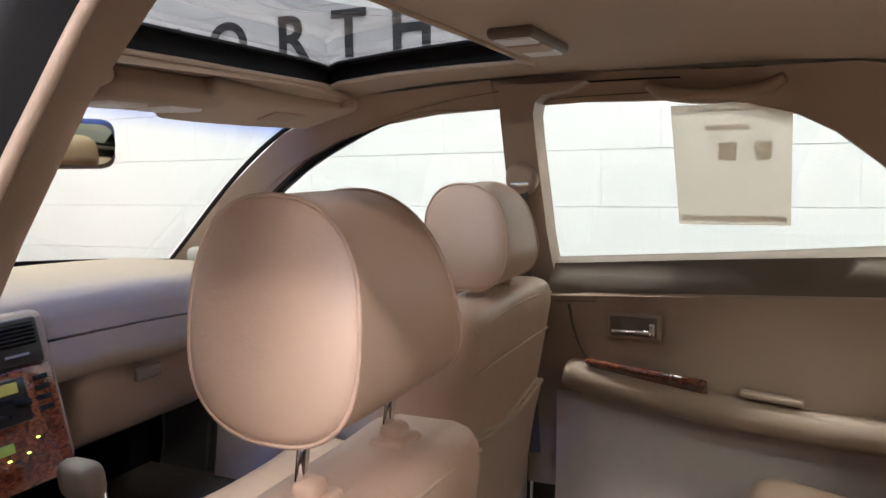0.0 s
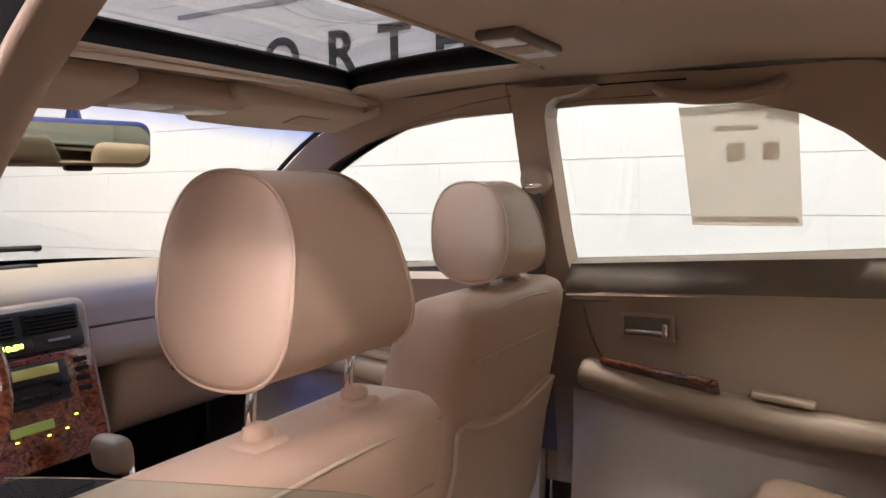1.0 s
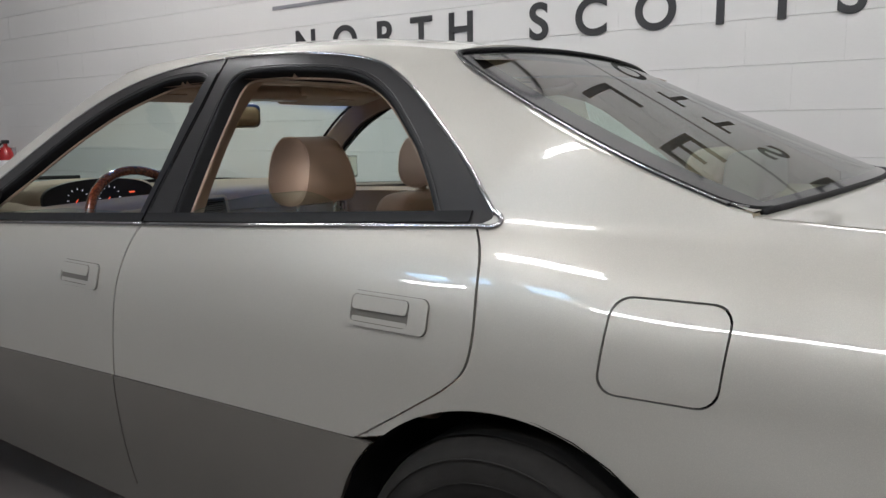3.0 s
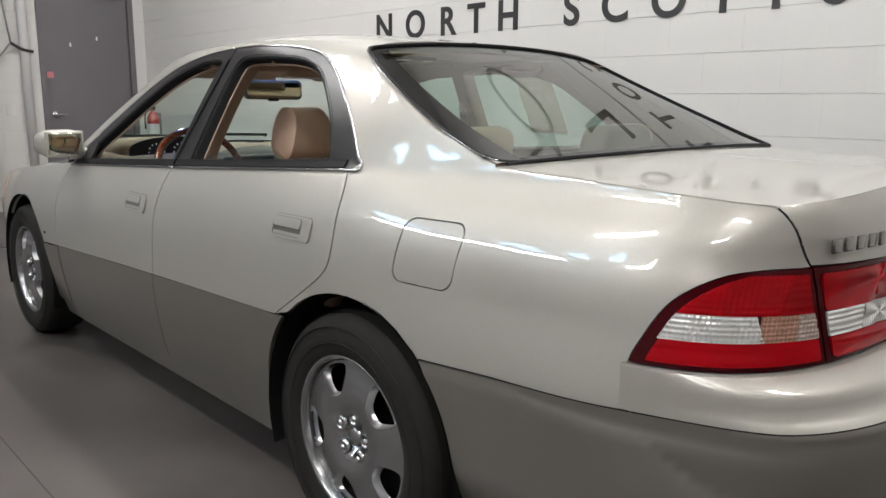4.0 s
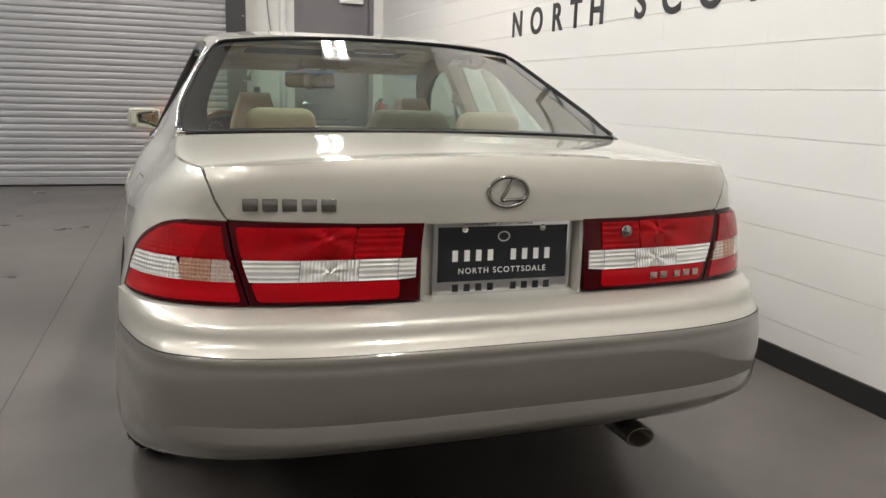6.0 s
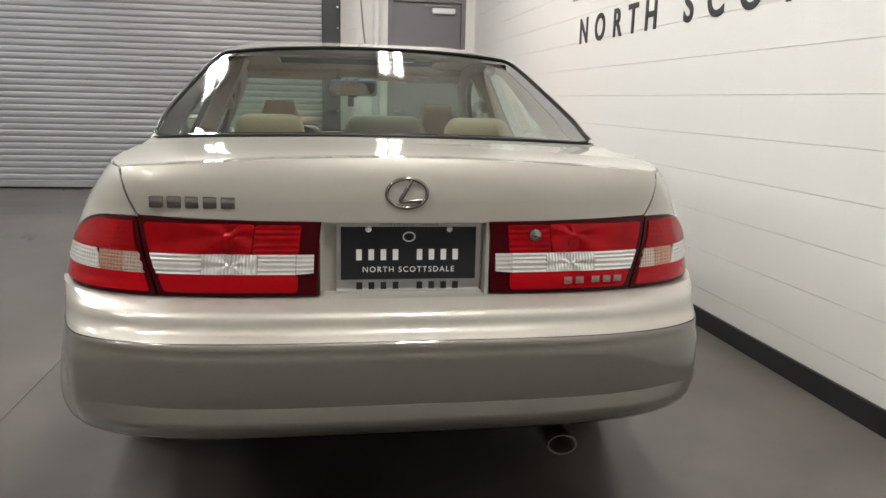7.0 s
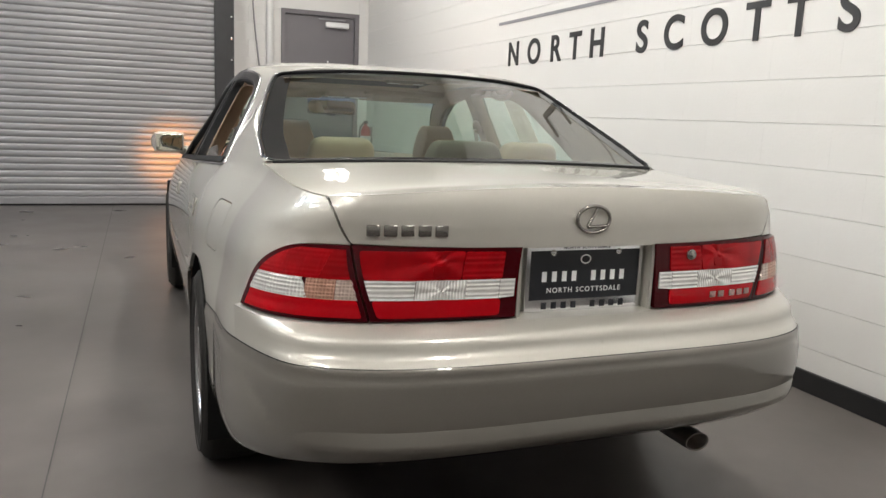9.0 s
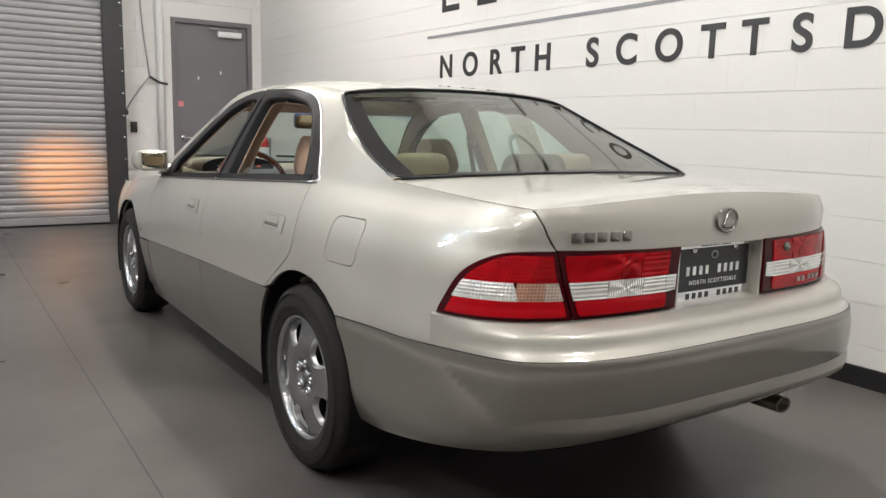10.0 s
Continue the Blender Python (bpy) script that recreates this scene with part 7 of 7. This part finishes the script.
def dashboard():
    def top(p):
        fall = 0.014 * smoothstep((-p.y - 0.02) / 0.20)
        return (p.x, p.y + 0.05 * (p.x / 0.7) ** 2 * -1, p.z - (fall if p.z > 0 else 0) - 0.020 * (p.x / 0.7) ** 2)
    d = part("dashboard", rbox((1.40, 0.46, 0.20), 0.045, 14, top), M_DASH, CAR, "beige moulded dashboard with wood centre stack")
    d.location = (0, 2.06, 0.850)
    # lower passenger side with the glovebox
    def lowf(p):
        t = (0.13 - p.z) / 0.26
        return (p.x, p.y + 0.10 * t, p.z)
    l = part("glovebox", rbox((0.46, 0.22, 0.24), 0.045, 8, lowf), M_TRIM, d, "beige glovebox")
    l.location = (0.43, -0.10, -0.175)
    part("glovebox_latch", rbox((0.075, 0.012, 0.030), 0.005, 3, at=(-0.075, -0.113, 0.045)), M_TRIM_DK, l, "recessed latch")
    # near-black bar put in as the shadow under the dash pad
    part("glovebox_gap_shadow", rbox((0.50, 0.10, 0.012), 0.005, 3, at=(0, -0.055, 0.126)), M_DARK, l)
    kn = part("knee_panel", rbox((0.50, 0.18, 0.26), 0.04, 5, lowf), M_DASH, d)
    kn.location = (-0.42, -0.08, -0.21)
    # centre stack
    s = part("dash_tower", rbox((0.360, 0.17, 0.46), 0.035, 8), M_DASH, d, "dashboard centre tower with vents, radio and wood trim")
    s.location, s.rotation_euler = (-0.078, -0.196, -0.097), (radians(-14), 0, 0)
    s.scale = (0.93, 1, 0.66)
    f = -0.088
    part("vent_panel", rbox((0.285, 0.02, 0.130), 0.009, 4, at=(0, f + 0.002, 0.140)), M_BLACK, s, "black vent panel")
    for sx in (-0.068, 0.068):
        v = part("air_vent", rbox((0.118, 0.012, 0.062), 0.004, 3, at=(sx, f - 0.008, 0.160)), M_DARK, s, "dark air vent")
        for k in range(5):
            part("vent_slat", rbox((0.112, 0.012, 0.003), 0.001, 1, at=(sx, f - 0.014, 0.138 + 0.011 * k)), M_BLACK, v)
    part("clock_panel", rbox((0.150, 0.008, 0.034), 0.003, 2, at=(-0.052, f - 0.008, 0.1035)), M_GLOSSBLACK, s, "gloss black clock panel")
    words(s, "10:58", 0.021, (-0.022, f - 0.0145, 0.096), 1.0, M_LED, "clock_digits", bold=0.0005)
    part("name_bar", boxm((0.055, f - 0.0125, 0.102), (0.105, f - 0.0105, 0.109)), M_SIGNGREY, s, "pale lettering bar", smooth=False)
    part("wood_panel", rbox((0.305, 0.02, 0.315), 0.008, 5, at=(0, f + 0.003, -0.085)), M_WOOD, s, "lacquered red-brown wood panel")
    r = part("radio", rbox((0.215, 0.012, 0.118), 0.004, 4, at=(-0.025, f - 0.008, -0.010)), M_GLOSSBLACK, s, "black radio with yellow display")
    part("radio_display", rbox((0.165, 0.006, 0.030), 0.0025, 3, at=(-0.02, f - 0.0145, 0.026)), M_YELLOWLCD, r, "yellow-green display")
    for k in range(6):
        part("radio_button", rbox((0.022, 0.008, 0.014), 0.003, 2, at=(-0.105 + 0.030 * k, f - 0.015, -0.045)), M_SEAL, r)
    for k in range(2):
        kb = part("radio_knob", lathe([(0.0, -0.022), (0.010, -0.021), (0.012, -0.018), (0.013, 0.0)], 18, "y"), M_SEAL, r)
        kb.location = (-0.112 + 0.175 * k, f - 0.012, -0.018)
    part("cassette_slot", rbox((0.13, 0.004, 0.012), 0.0015, 2, at=(-0.02, f - 0.0148, -0.006)), M_DARK, r)
    for k in range(4):
        part("side_button", rbox((0.030, 0.008, 0.015), 0.003, 2, at=(0.118, f - 0.008, 0.036 - 0.028 * k)), M_SEAL, s)
    part("climate_display", rbox((0.090, 0.008, 0.026), 0.003, 3, at=(-0.01, f - 0.007, -0.125)), M_GREENLCD, s, "green climate display")
    for x, z in ((-0.09, -0.118), (0.085, -0.118), (-0.045, -0.150), (0.02, -0.155), (0.06, -0.150)):
        part("indicator", rbox((0.006, 0.006, 0.004), 0.0018, 1, at=(x, f - 0.008, z)), M_LED, s, "lit green indicator")
    for k in range(5):
        part("climate_button", rbox((0.026, 0.007, 0.013), 0.003, 2, at=(-0.08 + 0.04 * k, f - 0.007, -0.172)), M_WOOD, s)
    # console and selector
    c = part("centre_console", rbox((0.25, 0.78, 0.22), 0.04, 6), M_TRIM, CAR, "beige centre console")
    c.location = (0, 1.36, 0.42)
    part("console_wood", rbox((0.15, 0.26, 0.02), 0.008, 4, at=(0, 0.22, 0.108)), M_WOOD, c, "wood selector plate")
    part("selector_boot", rbox((0.06, 0.08, 0.05), 0.02, 3, at=(0, 0.23, 0.13)), M_SEAL, c)
    part("selector_shaft", tube([(0, 0.235, 0.12), (0.0, 0.25, 0.20)], 0.012, 8), M_CHROME, c)
    part("selector_knob", rbox((0.052, 0.085, 0.070), 0.025, 5, lambda p: (p.x, p.y + 0.15 * p.z, p.z), at=(-0.012, 0.275, 0.225)), M_TRIM_DK, c, "leather selector knob")
    part("console_lid", rbox((0.20, 0.28, 0.07), 0.03, 5, at=(0, -0.22, 0.12)), M_LEATHER, c, "leather console lid")
    # instrument hood
    hood = part("instrument_hood", rbox((0.46, 0.26, 0.115), 0.05, 8, lambda p: (p.x, p.y, p.z * (1 - 0.15 * (abs(p.x) / 0.23) ** 2))), M_DASH, d, "beige instrument hood")
    hood.location = (-0.415, -0.055, 0.088)
    field = [(0.205 * math.cos(a), 0.066 * math.copysign(abs(math.sin(a)) ** 0.75, math.sin(a))) for a in np.linspace(0, 2 * math.pi, 48, endpoint=False)]
    g = part("instrument_face", panel(field, lambda u, v: Vector((u, 0.0, v)), 0.03, centre=(0, 1, 0), depth=0.02), M_GLOSSBLACK, hood, "arched black instrument face")
    g.location = (0, -0.134, 0.0)
    for x, r0 in ((-0.085, 0.038), (0.030, 0.040)):
        bm = bmesh.new()
        for k in range(9):
            a = radians(215 - 250 * k / 8)
            ca, sa = math.cos(a), math.sin(a)
            tube([(x + r0 * ca, -0.0015, r0 * sa), (x + (r0 - 0.006) * ca, -0.0015, (r0 - 0.006) * sa)], 0.0011, 5, bm=bm)
        part("dial_marks", bm, M_GAUGE, g, "white dial marks")
        part("dial_needle", tube([(x, -0.002, 0), (x - 0.020, -0.002, -0.024)], 0.0013, 5), M_NEEDLE, g, "red needle")
    bm = bmesh.new()
    box(bm, (0.105, -0.0025, 0.010), (0.125, -0.0012, 0.014))
    part("warning_bar", bm, M_NEEDLE, g, smooth=False)
    # steering wheel
    ctr = Vector((-0.436, 1.575, 0.866))
    w = part("steering_wheel", tube([(0.188 * math.cos(a), 0, 0.188 * math.sin(a)) for a in np.linspace(0, 2 * math.pi, 48, endpoint=False)], 0.0155, 10, closed=True), M_WOOD, CAR, "wood-rimmed steering wheel")
    w.location, w.rotation_euler = ctr, (radians(-24), 0, 0)
    part("wheel_hub", rbox((0.17, 0.06, 0.14), 0.03, 5, at=(0, 0.02, -0.01)), M_TRIM_DK, w, "brown wheel hub")
    for x in (-1, 1):
        part("wheel_spoke", tube([(x * 0.07, 0.015, -0.01), (x * 0.18, 0.0, -0.02)], 0.014, 8), M_TRIM_DK, w)
    part("wheel_spoke", tube([(0, 0.015, -0.06), (0, 0.0, -0.18)], 0.014, 8), M_TRIM_DK, w)
    part("steering_column", tube([(0, 0.03, 0), (0, 0.30, -0.02)], 0.05, 12), M_TRIM_DK, w)
    # side vents on the passenger side
    sv = part("side_vent", rbox((0.115, 0.014, 0.060), 0.006, 4), M_BLACK, d, "dark side air vent")
    sv.location, sv.rotation_euler = (0.555, -0.232, 0.028), (radians(-8), 0, radians(10))
    for k in range(4):
        part("vent_slat", rbox((0.10, 0.012, 0.003), 0.001, 1, at=(0, -0.006, -0.018 + 0.012 * k)), M_SEAL, sv)
    part("dash_sensor", rbox((0.09, 0.05, 0.014), 0.006, 3, at=(0.16, 0.12, 0.098)), M_SEAL, d, "dark defroster grille")


dashboard()


def window_sheet():
    """Printed price sheet inside the rear side window."""
    off = 0.026
    f = lambda u, v: Vector((-side(u, v) + off, u, v))
    s = part("window_sheet", panel([(0.543, 1.038), (0.752, 1.038), (0.757, 1.270), (0.546, 1.270)], f, 0.05, mirror=True, depth=0.001), M_PAPER, None, "", smooth=True)
    tagged(s, "printed paper sheet stuck inside the side window", "paper sheet")
    g = lambda u, v: Vector((-side(u, v) + off + 0.0015, u, v))
    for y0, y1, z0, z1 in ((0.550, 0.745, 1.045, 1.057), (0.56, 0.71, 1.256, 1.260), (0.615, 0.695, 1.222, 1.232), (0.64, 0.675, 1.166, 1.200), (0.58, 0.61, 1.166, 1.200)):
        part("print_bar", panel([(y0, z0), (y1, z0), (y1, z1), (y0, z1)], g, 0.05, mirror=True, depth=0.0), M_PAPERINK, s, "faint grey print", smooth=True)


window_sheet()


# ---------------------------------------------------------------- sign and blocks of the wall
def wall_sign():
    s = thing("wall_sign", "black and grey lettered sign on the white block wall", "sign")
    line = (("N", 3.12), ("O", 2.772), ("R", 2.44), ("T", 2.168), ("H", 1.888), ("S", 1.392), ("C", 1.094), ("O", 0.76), ("T", 0.454), ("T", 0.189), ("S", -0.083), ("D", -0.386), ("A", -0.70), ("L", -0.98), ("E", -1.22))
    for ch, y in line:
        o = words(s, ch, 0.262, (WALL_X - 0.003, y, 1.620), 1.0, M_SIGN, "letter", (math.pi / 2, 0, -math.pi / 2), bold=0.0055, depth=0.003)
    part("rule", boxm((WALL_X - 0.005, -1.5, 1.955), (WALL_X + 0.001, 3.42, 1.978)), M_SIGNGREY, s, "grey rule line", smooth=False)
    # the maker's name above the rule, as plain hollow shapes
    for i in range(9):
        if i == 4:
            continue
        y1 = 3.20 - 0.50 * i
        bm = bmesh.new()
        x0, x1 = WALL_X - 0.005, WALL_X + 0.001
        box(bm, (x0, y1 - 0.055, 2.155), (x1, y1, 2.545))
        box(bm, (x0, y1 - 0.25, 2.155), (x1, y1 - 0.055, 2.205))
        if i % 3 != 2:
            box(bm, (x0, y1 - 0.25, 2.495), (x1, y1 - 0.055, 2.545))
        if i % 2 == 0:
            box(bm, (x0, y1 - 0.21, 2.328), (x1, y1 - 0.055, 2.372))
        part("name_shape", bm, M_SIGN, s, "plain black shape", smooth=False)
    ring = [(WALL_X - 0.002, 1.15 + 0.30 * math.cos(a), 3.0 + 0.22 * math.sin(a)) for a in np.linspace(0, 2 * math.pi, 48, endpoint=False)]
    part("sign_ring", tube(ring, 0.022, 6, closed=True), M_SIGNGREY, s, "grey oval ring")


wall_sign()


def blocks():
    """Painted blocks in running bond: those in view as pieces, the rest as one mesh."""
    L, H = 0.4064, 0.2032

    def block(bm, x, y, z, l=L):
        gap, bev = 0.0005, 0.0015
        rng = random.Random(int(y * 1000) * 7 + int(z * 1000))
        fx = x - rng.uniform(0.0, 0.0012)
        gv, bv = 0.00004, 0.0002
        back = [(x + 0.004, y + a, z + b) for a, b in ((gv, gap), (l - gv, gap), (l - gv, H - gap), (gv, H - gap))]
        front = [(fx, y + a, z + b) for a, b in ((gv + bv, gap + bev), (l - gv - bv, gap + bev), (l - gv - bv, H - gap - bev), (gv + bv, H - gap - bev))]
        vb, vf = [bm.verts.new(p) for p in back], [bm.verts.new(p) for p in front]
        bm.faces.new(vf[::-1])
        for i in range(4):
            bm.faces.new((vb[i], vf[i], vf[(i + 1) % 4], vb[(i + 1) % 4]))

    bm = bmesh.new()
    block(bm, 0, 0, 0)
    me = bpy.data.meshes.new("block")
    bm.to_mesh(me)
    bm.free()
    finish(me, M_WALL, False)
    rest = bmesh.new()
    count = 0
    for row in range(int(CEIL / H) + 1):
        z = row * H
        if z + H > CEIL:
            break
        y = -8.4 + (L / 2 if row % 2 else 0.0)
        while y < FAR_Y - 0.1:
            if -1.0 < y < 6.4 and 1 <= row <= 12 and count < 298 and not (row == 12 and y > 4):
                o = new("block", me)
                o.parent = WALL
                o.location = (WALL_X, y, z)
                o.rotation_euler = (0, 0, random.uniform(-0.0004, 0.0004))
                count += 1
            else:
                block(rest, WALL_X, y, z, min(L, FAR_Y - y))
            y += L
    r = part("block_field", rest, M_WALL, WALL, "white painted blocks", smooth=False)
    tagged(r, kind="stuff")
    # end wall
    rest = bmesh.new()

    def fblock(x, z, l):
        gap, bev, y = 0.0003, 0.0007, FAR_Y - 0.010
        back = [(x + a, y + 0.0098, z + b) for a, b in ((gap, gap), (l - gap, gap), (l - gap, H - gap), (gap, H - gap))]
        front = [(x + a, y, z + b) for a, b in ((gap + bev, gap + bev), (l - gap - bev, gap + bev), (l - gap - bev, H - gap - bev), (gap + bev, H - gap - bev))]
        vb, vf = [rest.verts.new(p) for p in back], [rest.verts.new(p) for p in front]
        rest.faces.new(vf)
        for i in range(4):
            rest.faces.new((vb[i], vb[(i + 1) % 4], vf[(i + 1) % 4], vf[i]))

    for row in range(21):
        z = row * H
        if z < 2.45:
            fblock(0.075, z, 0.20 if row % 2 else 0.40)
            fblock(0.275 if row % 2 else 0.475, z, 0.40 if row % 2 else 0.20)
            fblock(1.692, z, 0.12)
        else:
            x = 0.075 - (0.2 if row % 2 else 0)
            while x < WALL_X - 0.05:
                fblock(max(0.075, x), z, min(L, WALL_X - x - 0.01) - max(0, 0.075 - x))
                x += L
    r = part("block_field", rest, M_WALL, WALL_FAR, "white painted blocks", smooth=False)
    tagged(r, kind="stuff")


blocks()
